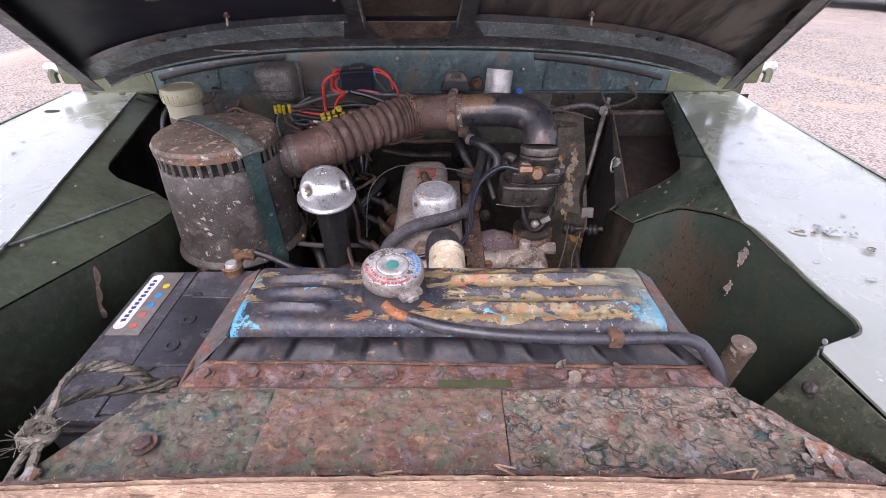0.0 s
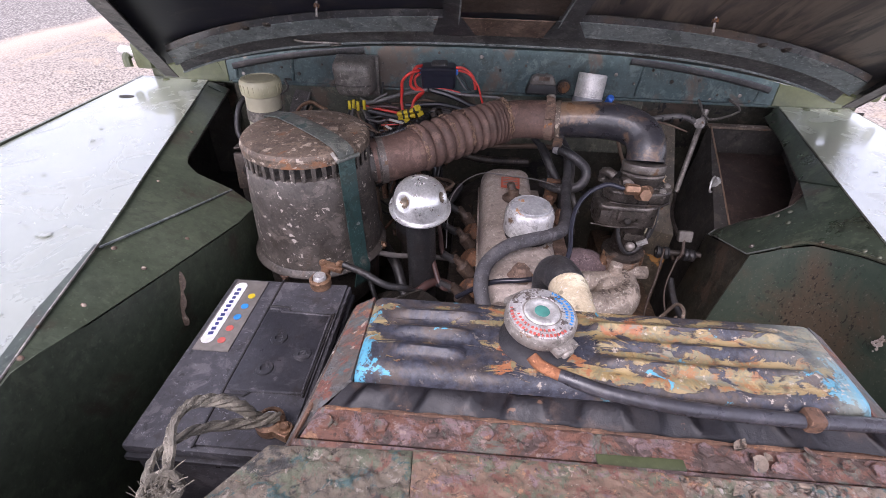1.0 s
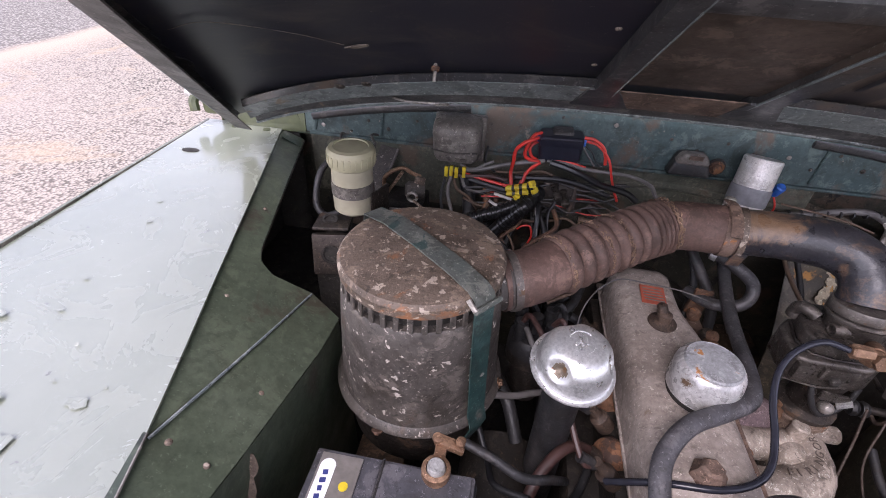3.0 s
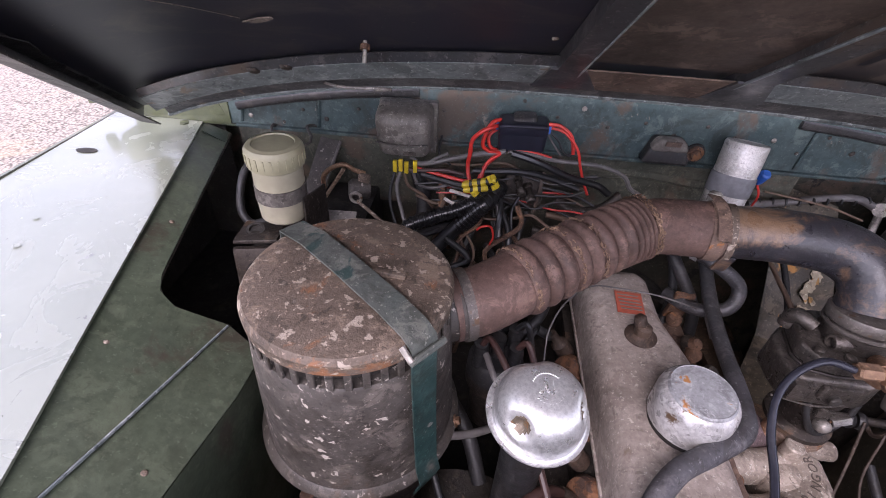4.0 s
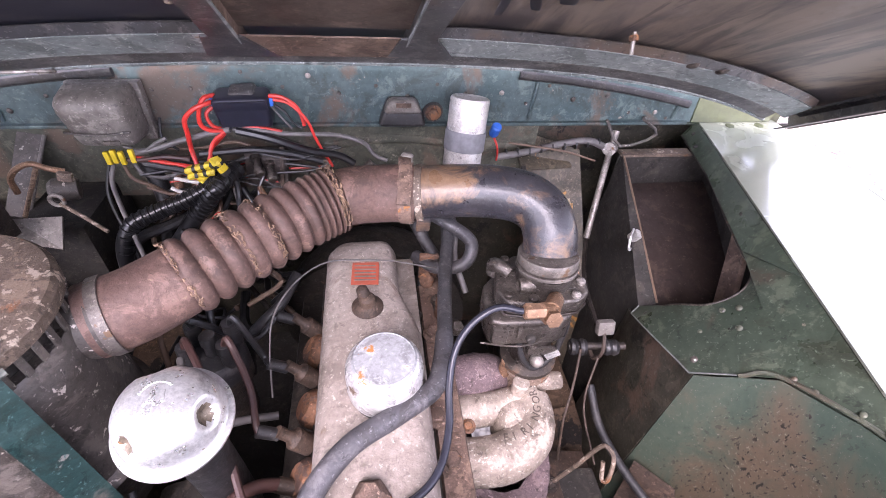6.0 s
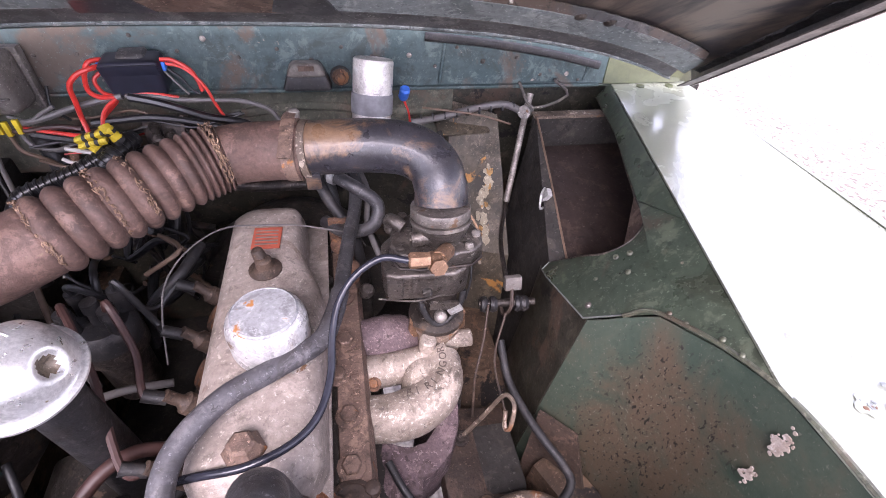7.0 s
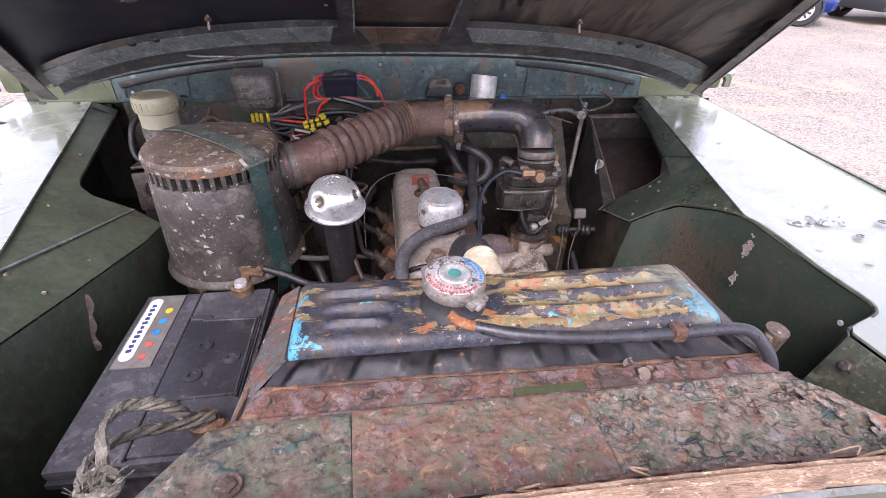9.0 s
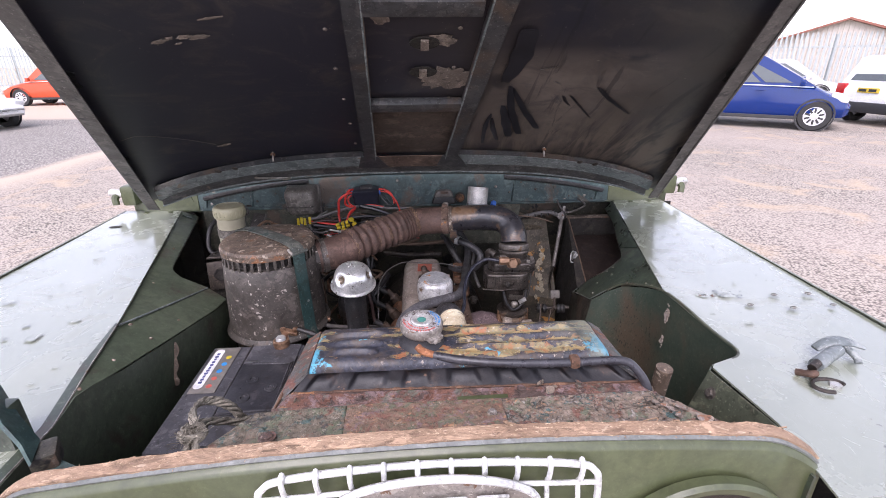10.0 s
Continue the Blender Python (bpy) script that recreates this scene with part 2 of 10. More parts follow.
    nt.links.new(ramp(nt, n_mid, [(0.3, 0.30), (0.7, 0.72)]), b.inputs["Roughness"])
    h = mix(nt, 0.4, mix(nt, 0.5, isblack, cream), mix(nt, 0.5, n_mid, n_fine))
    bump(nt, b, h, 0.8, 0.0022)
    return m


def crust(name, base, layers, seam=0.0, pale=None, bump_s=1.0):
    """Crusty old paint: patches of several colours, each (colour, scale, threshold), gritty grain, dark pits; seam: crackle between lifted plates."""
    m, nt, b = shader(name)
    v = coords(nt)
    grit = fractal(nt, v, 260, 6, 0.8)
    lump = fractal(nt, v, 70, 9, 0.74, 0.4)
    col = mix(nt, ramp(nt, lump, [(0.36, 0.0), (0.62, 1.0)]), tuple(c * 0.62 for c in base), tuple(min(c * 1.35, 0.8) for c in base))
    for k, (c, sc, at) in enumerate(layers):
        off = coords(nt)
        mp = off.node
        mp.inputs["Location"].default_value = (0.37 * (k + 1), 0.21 * (k + 1), 0.13 * k)
        f = ramp(nt, fractal(nt, off, sc, 10, 0.74, 0.7), [(at, 0.0), (at + 0.045, 0.92)])
        col = mix(nt, f, col, mix(nt, grit, tuple(x * 0.55 for x in c), tuple(min(x * 1.5, 0.8) for x in c)))
    h = mix(nt, 0.45, lump, grit)
    if seam:
        cell = nt.nodes.new("ShaderNodeTexVoronoi")
        cell.feature = "DISTANCE_TO_EDGE"
        cell.inputs["Scale"].default_value = seam
        warp = nt.nodes.new("ShaderNodeVectorMath")
        warp.operation = "MULTIPLY_ADD"
        nn = node(nt, "ShaderNodeTexNoise", Scale=90.0, Detail=4.0)
        nt.links.new(v, nn.inputs["Vector"])
        nt.links.new(nn.outputs["Color"], warp.inputs[0])
        warp.inputs[1].default_value = (0.014, 0.014, 0.014)
        nt.links.new(v, warp.inputs[2])
        nt.links.new(warp.outputs[0], cell.inputs["Vector"])
        gap = ramp(nt, cell.outputs["Distance"], [(0.02, 0.75), (0.10, 0.0)])
        some = ramp(nt, fractal(nt, v, 22, 5, 0.6), [(0.45, 0.0), (0.55, 1.0)])
        gap = sum_of(nt, "MULTIPLY", gap, some)
        col = mix(nt, gap, col, (0.018, 0.015, 0.013))
        h = mix(nt, gap, h, (0.0, 0.0, 0.0))
    if pale:
        f = ramp(nt, fractal(nt, v, 95, 9, 0.76, 0.5), [(0.585, 0.0), (0.62, 0.85)])
        col = mix(nt, f, col, pale)
    pit = ramp(nt, fractal(nt, v, 150, 8, 0.78, 0.3), [(0.36, 0.85), (0.45, 0.0)])
    col = mix(nt, pit, col, (0.016, 0.014, 0.012))
    nt.links.new(col, b.inputs["Base Color"])
    nt.links.new(ramp(nt, lump, [(0.3, 0.45), (0.7, 0.85)]), b.inputs["Roughness"])
    bump(nt, b, h, bump_s, 0.003)
    return m


VERGE = -5.25
M = {}
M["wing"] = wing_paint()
M["orange_flake"] = worn("orange_paint_flake", (0.30, 0.15, 0.04), (0.42, 0.24, 0.075), 40, 0.6, grain=0.3)
M["cream_flake"] = worn("cream_paint_flake", (0.30, 0.25, 0.17), (0.42, 0.36, 0.26), 40, 0.6, grain=0.3)
M["primer_patch"] = worn("bare_primer_patch", (0.16, 0.13, 0.11), (0.22, 0.18, 0.15), 20, 0.6, grain=0.2)
M["footwell"] = worn("flaking_footwell_paint", (0.060, 0.050, 0.034), (0.115, 0.093, 0.064), 7, 0.6, spot=(0.42, 0.20, 0.05), spot_scale=13, spot_at=0.60,
                     spot2=(0.035, 0.03, 0.022), spot2_scale=8, spot2_at=0.52, grain=0.4)
M["green"] = worn("green_paint", (0.033, 0.048, 0.033), (0.058, 0.075, 0.051), 5, 0.36, spot=(0.20, 0.17, 0.13), spot_scale=34, spot_at=0.70,
                  spot2=(0.05, 0.036, 0.026), spot2_scale=6, spot2_at=0.58, grain=0.12, coat=0.25)


def stained_wall():
    """Dark green wall paint with a broad brown stain, dark pits and pale specks."""
    m, nt, b = shader("stained_green_paint")
    v = coords(nt)
    sep = nt.nodes.new("ShaderNodeSeparateXYZ")
    nt.links.new(v, sep.inputs[0])
    fine = fractal(nt, v, 130, 6, 0.75)
    cloud = fractal(nt, v, 14, 9, 0.68, 0.7)
    col = mix(nt, ramp(nt, cloud, [(0.35, 0.0), (0.65, 1.0)]), (0.026, 0.042, 0.030), (0.050, 0.064, 0.045))
    zone = sum_of(nt, "MULTIPLY", sum_of(nt, "MULTIPLY", span_of(nt, sep.outputs[1], -0.085, -0.03), span_of(nt, sep.outputs[1], 0.11, 0.055)), span_of(nt, sep.outputs[2], 0.475, 0.40))
    amount = ramp(nt, sum_of(nt, "ADD", sum_of(nt, "MULTIPLY", zone, 0.27), cloud), [(0.54, 0.0), (0.79, 0.92)])
    col = mix(nt, amount, col, mix(nt, fine, (0.030, 0.021, 0.013), (0.105, 0.076, 0.050)))
    drip = ramp(nt, fractal(nt, coords(nt, (1.0, 1.3, 0.7)), 170, 5, 0.6, 0.2), [(0.375, 0.95), (0.41, 0.0)])
    col = mix(nt, sum_of(nt, "MULTIPLY", drip, sum_of(nt, "ADD", sum_of(nt, "MULTIPLY", zone, 0.85), 0.15)), col, (0.007, 0.006, 0.005))
    speck = ramp(nt, fractal(nt, v, 230, 5, 0.78), [(0.60, 0.0), (0.64, 0.75)])
    col = mix(nt, speck, col, (0.13, 0.125, 0.10))
    nt.links.new(col, b.inputs["Base Color"])
    nt.links.new(ramp(nt, fine, [(0.3, 0.30), (0.7, 0.62)]), b.inputs["Roughness"])
    bump(nt, b, mix(nt, 0.5, fine, cloud), 0.45, 0.0015)
    return m


# lighter copy of the green paint: light on the battery side put into colour
M["green_lit"] = worn("lit_green_panel_paint", (0.055, 0.072, 0.046), (0.088, 0.106, 0.070), 6, 0.45, spot=(0.24, 0.21, 0.17), spot_scale=44, spot_at=0.73, spot2=(0.050, 0.040, 0.028), spot2_scale=9, spot2_at=0.60, grain=0.15, speck=0.3, grime=0.3)
M["dusty_green"] = worn("dusty_green_panel_paint", (0.060, 0.066, 0.048), (0.125, 0.118, 0.088), 7, 0.6, spot=(0.24, 0.21, 0.17), spot_scale=44, spot_at=0.70, spot2=(0.115, 0.080, 0.056), spot2_scale=8, spot2_at=0.52, grain=0.2, speck=0.4)
M["green_rust"] = stained_wall()
M["olive"] = worn("olive_paint", (0.054, 0.066, 0.028), (0.078, 0.090, 0.042), 4, 0.45, spot=(0.3, 0.28, 0.22), spot_scale=40, spot_at=0.76, grain=0.05, coat=0.3, speck=0.12, grime=0.15)
M["teal"] = worn("bulkhead_paint", (0.027, 0.056, 0.060), (0.068, 0.100, 0.097), 7, 0.55, spot=(0.22, 0.19, 0.16), spot_scale=45, spot_at=0.67,
                 spot2=(0.085, 0.060, 0.044), spot2_scale=6, spot2_at=0.53, grain=0.2, speck=0.35)
M["hood_in"] = worn("bonnet_underside_paint", (0.033, 0.034, 0.039), (0.074, 0.073, 0.073), 3, 0.45, spot=(0.16, 0.14, 0.12), spot_scale=12, spot_at=0.70,
                    spot2=(0.085, 0.062, 0.048), spot2_scale=4, spot2_at=0.56, grain=0.06, coat=0.3)
M["hood_edge"] = worn("dusty_bonnet_edge_paint", (0.062, 0.062, 0.064), (0.125, 0.120, 0.115), 8, 0.55, spot=(0.20, 0.15, 0.11), spot_scale=18, spot_at=0.66, grain=0.15)
M["hood_clean"] = plain("wiped_dark_paint", (0.020, 0.019, 0.024), 0.4, scale=20)
M["hood_strip"] = worn("bonnet_channel_paint", (0.12, 0.15, 0.155), (0.23, 0.245, 0.24), 7, 0.5, spot=(0.2, 0.15, 0.11), spot_scale=14, spot_at=0.66, grain=0.15)
M["end_plate"] = flaked("dusty_flaking_end_plate", [(0.30, (0.026, 0.028, 0.033)), (0.40, (0.060, 0.062, 0.064)), (0.48, (0.095, 0.095, 0.094)), (0.55, (0.075, 0.055, 0.042)), (0.60, (0.05, 0.085, 0.09)), (0.66, (0.07, 0.07, 0.07))], 26, 0.7)
M["dimple"] = worn("tarnished_dimple", (0.13, 0.10, 0.07), (0.24, 0.195, 0.15), 40, 0.45, 0.5, spot=(0.24, 0.12, 0.05), spot_scale=90, spot_at=0.6, grain=0.2)
M["band"] = worn("grimy_steel_band", (0.095, 0.082, 0.072), (0.165, 0.145, 0.128), 20, 0.5, 0.3, spot=(0.12, 0.07, 0.04), spot_scale=50, spot_at=0.6, grain=0.2)
M["edge_pale"] = worn("worn_pale_edge", (0.13, 0.14, 0.13), (0.20, 0.21, 0.20), 14, 0.45, grain=0.15, speck=0.2, grime=0.3)
M["inset"] = worn("dark_scuffed_plastic", (0.018, 0.018, 0.022), (0.034, 0.034, 0.040), 12, 0.4, spot=(0.10, 0.095, 0.10), spot_scale=18, spot_at=0.66, grain=0.15, speck=0.2)
M["fuel_pipe"] = plain("glossy_dark_pipe", (0.022, 0.023, 0.032), 0.25)
M["lead"] = plain("red_brown_lead", (0.055, 0.026, 0.022), 0.5)
M["flake_pale"] = worn("pale_tan_paint_flake", (0.19, 0.15, 0.125), (0.31, 0.26, 0.22), 40, 0.6, spot=(0.25, 0.12, 0.07), spot_scale=90, spot_at=0.56, grain=0.2)
M["stained"] = worn("dark_brown_stained_paint", (0.055, 0.042, 0.035), (0.105, 0.078, 0.063), 6, 0.5, spot=(0.13, 0.10, 0.08), spot_scale=90, spot_at=0.74, grain=0.12, speck=0.2)
# brown primer darkened: shade of the open recess put into the colour
M["recess_brown"] = worn("shaded_red_brown_primer", (0.017, 0.010, 0.008), (0.032, 0.020, 0.016), 8, 0.6, spot=(0.13, 0.10, 0.08), spot_scale=90, spot_at=0.75, grain=0.2)
M["green_pale"] = worn("pale_olive_green_paint", (0.055, 0.066, 0.045), (0.10, 0.105, 0.072), 6, 0.45, spot=(0.03, 0.028, 0.02), spot_scale=26, spot_at=0.62, spot2=(0.075, 0.055, 0.038), spot2_scale=9, spot2_at=0.56, grain=0.2)
M["cap_band"] = worn("worn_bright_metal", (0.56, 0.545, 0.53), (0.70, 0.69, 0.675), 16, 0.32, 0.35, spot=(0.16, 0.10, 0.06), spot_scale=26, spot_at=0.60, spot2=(0.22, 0.16, 0.11), spot2_scale=10, spot2_at=0.56, grain=0.15, speck=0.4)
M["cap_top"] = worn("grey_white_lid_paint", (0.27, 0.275, 0.28), (0.36, 0.365, 0.37), 14, 0.5, spot=(0.36, 0.15, 0.04), spot_scale=30, spot_at=0.60, spot2=(0.30, 0.22, 0.14), spot2_scale=16, spot2_at=0.60, grain=0.2, speck=0.3)
# letters darkened to stand in for the shading of their relief
M["alu_letter"] = worn("shaded_raised_letters", (0.10, 0.078, 0.062), (0.15, 0.12, 0.10), 30, 0.6, 0.1, grain=0.2)
M["brown_panel"] = worn("brown_primer", (0.105, 0.070, 0.054), (0.18, 0.125, 0.096), 8, 0.6, spot=(0.22, 0.19, 0.16), spot_scale=90, spot_at=0.74, grain=0.2)
M["can"] = worn("old_grey_canister_paint", (0.050, 0.043, 0.037), (0.086, 0.074, 0.064), 9, 0.55, spot=(0.38, 0.34, 0.295), spot_scale=85, spot_at=0.625,
                spot2=(0.07, 0.045, 0.03), spot2_scale=10, spot2_at=0.6, grain=0.3)
M["can_lid"] = worn("rusty_lid", (0.090, 0.066, 0.048), (0.155, 0.113, 0.084), 16, 0.65, spot=(0.34, 0.28, 0.225), spot_scale=85, spot_at=0.585,
                    spot2=(0.22, 0.09, 0.035), spot2_scale=14, spot2_at=0.57, grain=0.5)
M["rubber_hose"] = worn("dusty_brown_rubber", (0.082, 0.046, 0.036), (0.136, 0.081, 0.063), 14, 0.7, spot=(0.22, 0.145, 0.10), spot_scale=30, spot_at=0.68, grain=0.3, speck=0.2)
def elbow_enamel():
    """Black enamel, rusted through towards the hose and along the top."""
    m = worn("black_enamel_elbow", (0.018, 0.018, 0.023), (0.036, 0.035, 0.041), 12, 0.36, spot=(0.085, 0.060, 0.047), spot_scale=34, spot_at=0.63, grain=0.35, coat=0.2, speck=0.3, grime=0.3)
    nt = m.node_tree
    b = nt.nodes["Principled BSDF"]
    was = b.inputs["Base Color"].links[0].from_socket
    v = coords(nt)
    sep = nt.nodes.new("ShaderNodeSeparateXYZ")
    nt.links.new(v, sep.inputs[0])
    near = span_of(nt, sep.outputs[0], 0.035, -0.09)
    top = span_of(nt, sep.outputs[2], 0.045, 0.085)
    amount = sum_of(nt, "ADD", fractal(nt, v, 19, 10, 0.72, 0.9), sum_of(nt, "ADD", sum_of(nt, "MULTIPLY", near, 0.05), sum_of(nt, "MULTIPLY", sum_of(nt, "MULTIPLY", top, near), 0.15)))
    f = ramp(nt, amount, [(0.55, 0.0), (0.67, 0.90)])
    tone = mix(nt, fractal(nt, v, 110, 6, 0.75), (0.085, 0.048, 0.028), (0.27, 0.165, 0.095))
    nt.links.new(mix(nt, f, was, tone), b.inputs["Base Color"])
    return m


M["elbow"] = elbow_enamel()
M["alu"] = worn("cast_aluminium", (0.29, 0.235, 0.19), (0.42, 0.355, 0.30), 14, 0.6, 0.25, spot=(0.55, 0.50, 0.44), spot_scale=110, spot_at=0.62,
                spot2=(0.16, 0.10, 0.06), spot2_scale=9, spot2_at=0.62, grain=0.5)
M["rocker"] = worn("grey_rocker_paint", (0.28, 0.23, 0.20), (0.38, 0.325, 0.285), 9, 0.6, 0.1, spot=(0.48, 0.42, 0.36), spot_scale=110, spot_at=0.64,
                   spot2=(0.15, 0.095, 0.062), spot2_scale=10, spot2_at=0.62, grain=0.7, speck=0.45, grime=0.35)
M["chrome"] = worn("polished_steel", (0.80, 0.795, 0.78), (0.87, 0.865, 0.855), 20, 0.32, 0.75, spot=(0.32, 0.25, 0.16), spot_scale=35, spot_at=0.70, grain=0.12, rough_var=0.08, speck=0.15)
M["zinc"] = worn("dull_zinc", (0.52, 0.51, 0.49), (0.66, 0.65, 0.63), 18, 0.42, 0.6, spot=(0.25, 0.14, 0.07), spot_scale=50, spot_at=0.68, grain=0.15)
M["steel_dark"] = worn("oily_dark_steel", (0.035, 0.03, 0.027), (0.075, 0.06, 0.05), 14, 0.5, 0.5, spot=(0.14, 0.09, 0.06), spot_scale=30, spot_at=0.62, grain=0.35)
M["carb"] = worn("oily_carburettor_metal", (0.070, 0.060, 0.052), (0.14, 0.122, 0.108), 22, 0.36, 0.6, spot=(0.3, 0.27, 0.24), spot_scale=60, spot_at=0.66, grain=0.35)
M["iron"] = worn("rusty_iron", (0.09, 0.05, 0.035), (0.16, 0.085, 0.05), 16, 0.75, 0.1, spot=(0.24, 0.11, 0.05), spot_scale=34, spot_at=0.6, grain=0.6)
M["alu_rust"] = worn("rust_stained_aluminium", (0.22, 0.15, 0.105), (0.34, 0.255, 0.20), 16, 0.6, 0.2, spot=(0.24, 0.11, 0.05), spot_scale=36, spot_at=0.56, spot2=(0.10, 0.055, 0.03), spot2_scale=18, spot2_at=0.58, grain=0.5)
M["head_iron"] = worn("rust_brown_cast_iron", (0.125, 0.080, 0.060), (0.22, 0.145, 0.108), 18, 0.65, 0.1, spot=(0.30, 0.12, 0.035), spot_scale=20, spot_at=0.66, spot2=(0.045, 0.030, 0.024), spot2_scale=13, spot2_at=0.60, grain=0.6)
M["rail_rust"] = worn("oily_rusty_frame", (0.055, 0.036, 0.024), (0.12, 0.078, 0.050), 9, 0.55, 0.1, spot=(0.010, 0.008, 0.007), spot_scale=12, spot_at=0.56, spot2=(0.17, 0.10, 0.06), spot2_scale=22, spot2_at=0.58, grain=0.5)
M["manifold"] = worn("purple_brown_iron", (0.115, 0.080, 0.083), (0.172, 0.122, 0.126), 20, 0.8, 0.05, spot=(0.25, 0.19, 0.188), spot_scale=120, spot_at=0.6, grain=0.8, dist=0.003)
M["copper"] = worn("tarnished_brass", (0.20, 0.115, 0.07), (0.33, 0.20, 0.125), 30, 0.5, 0.6, grain=0.3)
M["orange_rust"] = worn("orange_rust", (0.22, 0.075, 0.03), (0.30, 0.13, 0.06), 18, 0.8, spot=(0.16, 0.08, 0.06), spot_scale=40, spot_at=0.58, grain=0.5)
M["black"] = worn("black_rubber", (0.014, 0.014, 0.015), (0.026, 0.025, 0.026), 20, 0.5, grain=0.2)
M["grey_hose"] = worn("dusty_grey_rubber", (0.058, 0.056, 0.062), (0.092, 0.089, 0.095), 16, 0.6, grain=0.15)
M["top_hose"] = worn("aged_black_rubber_hose", (0.03, 0.029, 0.032), (0.06, 0.058, 0.06), 14, 0.45, spot=(0.13, 0.09, 0.07), spot_scale=40, spot_at=0.68, grain=0.3)
M["gloss_hose"] = worn("worn_black_rubber_pipe", (0.032, 0.032, 0.038), (0.058, 0.057, 0.065), 16, 0.34, grain=0.12, speck=0.2)
M["cloth_wrap"] = worn("cream_wrap", (0.52, 0.42, 0.28), (0.62, 0.53, 0.38), 20, 0.8, grain=0.3)
M["battery"] = worn("dusty_black_plastic", (0.045, 0.045, 0.052), (0.085, 0.083, 0.092), 7, 0.5, spot=(0.18, 0.15, 0.13), spot_scale=14, spot_at=0.68, grain=0.15)
M["battery_dark"] = worn("dark_plastic_inset", (0.020, 0.020, 0.024), (0.04, 0.04, 0.045), 9, 0.42, spot=(0.12, 0.11, 0.11), spot_scale=16, spot_at=0.66, grain=0.12)
M["res_plastic"] = plain("yellowed_translucent_plastic", (0.43, 0.395, 0.285), 0.35, scale=14)
M["res_cap"] = plain("yellowed_cap_plastic", (0.34, 0.315, 0.205), 0.4, scale=18)
M["grey_plastic"] = worn("dusty_grey_plastic", (0.12, 0.105, 0.09), (0.17, 0.155, 0.14), 10, 0.6, spot=(0.08, 0.07, 0.06), spot_scale=30, spot_at=0.62, grain=0.2)
M["strap"] = worn("green_painted_strap", (0.016, 0.045, 0.042), (0.03, 0.065, 0.06), 12, 0.45, spot=(0.2, 0.19, 0.17), spot_scale=40, spot_at=0.69,
                  spot2=(0.16, 0.14, 0.12), spot2_scale=9, spot2_at=0.62, grain=0.15)
M["red_wire"] = plain("red_wire", (0.55, 0.03, 0.02), 0.4)
M["black_wire"] = plain("black_wire", (0.015, 0.015, 0.016), 0.45)
M["grey_wire"] = plain("grey_wire", (0.125, 0.115, 0.11), 0.5)
M["white_wire"] = plain("white_wire", (0.55, 0.52, 0.48), 0.5)
M["brown_wire"] = plain("brown_wire", (0.14, 0.09, 0.06), 0.6)
M["blue_plastic"] = plain("blue_plastic", (0.013, 0.014, 0.024), 0.42)
M["relay_top"] = worn("dusty_dark_plastic", (0.030, 0.029, 0.032), (0.07, 0.064, 0.062), 16, 0.6, grain=0.2)
M["light_blue"] = plain("light_blue_plastic", (0.03, 0.14, 0.55), 0.4)
M["yellow_plastic"] = plain("yellow_plastic", (0.6, 0.45, 0.02), 0.45)
M["webbing"] = worn("frayed_tan_webbing", (0.27, 0.170, 0.110), (0.40, 0.275, 0.185), 14, 0.9, spot=(0.42, 0.31, 0.22), spot_scale=60, spot_at=0.62,
                    spot2=(0.16, 0.09, 0.06), spot2_scale=12, spot2_at=0.6, grain=0.9, stretch=(0.8, 2.0, 2.0), dist=0.004)
M["rope"] = worn("grey_braided_strap", (0.16, 0.145, 0.115), (0.25, 0.225, 0.18), 40, 0.9, grain=0.9)
M["galv"] = worn("galvanised_wire", (0.62, 0.63, 0.62), (0.72, 0.72, 0.7), 16, 0.45, 0.25, spot=(0.4, 0.36, 0.3), spot_scale=40, spot_at=0.7, grain=0.15)
M["tank_top"] = tank_mat()
M["tank_black"] = worn("black_tank_paint", (0.008, 0.008, 0.011), (0.018, 0.017, 0.020), 12, 0.55, spot=(0.14, 0.075, 0.045), spot_scale=45, spot_at=0.66,
                       spot2=(0.050, 0.034, 0.028), spot2_scale=11, spot2_at=0.57, grain=0.3, speck=0.2, grime=0.25)
M["white_paint"] = plain("white_car_paint", (0.75, 0.75, 0.74), 0.25)
M["blue_paint"] = plain("blue_car_paint", (0.001, 0.022, 0.15), 0.16)
M["red_paint"] = plain("faded_red_car_paint", (0.58, 0.08, 0.03), 0.35)
M["tyre"] = plain("tyre_rubber", (0.025, 0.025, 0.026), 0.8)
M["alloy"] = plain("alloy_rim", (0.62, 0.62, 0.64), 0.35, 0.2)
M["window_glass"] = plain("dark_car_glass", (0.10, 0.115, 0.12), 0.06)
M["clamp"] = worn("dull_steel_band", (0.26, 0.235, 0.21), (0.36, 0.33, 0.30), 20, 0.5, 0.5, spot=(0.16, 0.09, 0.05), spot_scale=50, spot_at=0.62, grain=0.2)
M["trim_black"] = plain("black_trim", (0.03, 0.03, 0.032), 0.6)
M["lamp_red"] = plain("red_lamp_glass", (0.5, 0.02, 0.02), 0.2)
M["lamp_clear"] = plain("clear_lamp_glass", (0.6, 0.6, 0.6), 0.15)
M["plate_yellow"] = plain("yellow_plate", (0.7, 0.5, 0.05), 0.5)
M["fence"] = plain("galvanised_fence", (0.38, 0.42, 0.42), 0.5, 0.4)
M["cladding"] = worn("cream_cladding", (0.52, 0.47, 0.40), (0.62, 0.58, 0.52), 0.6, 0.7, spot=(0.45, 0.36, 0.28), spot_scale=2.0, spot_at=0.66, grain=0.2, stretch=(4, 4, 0.3))
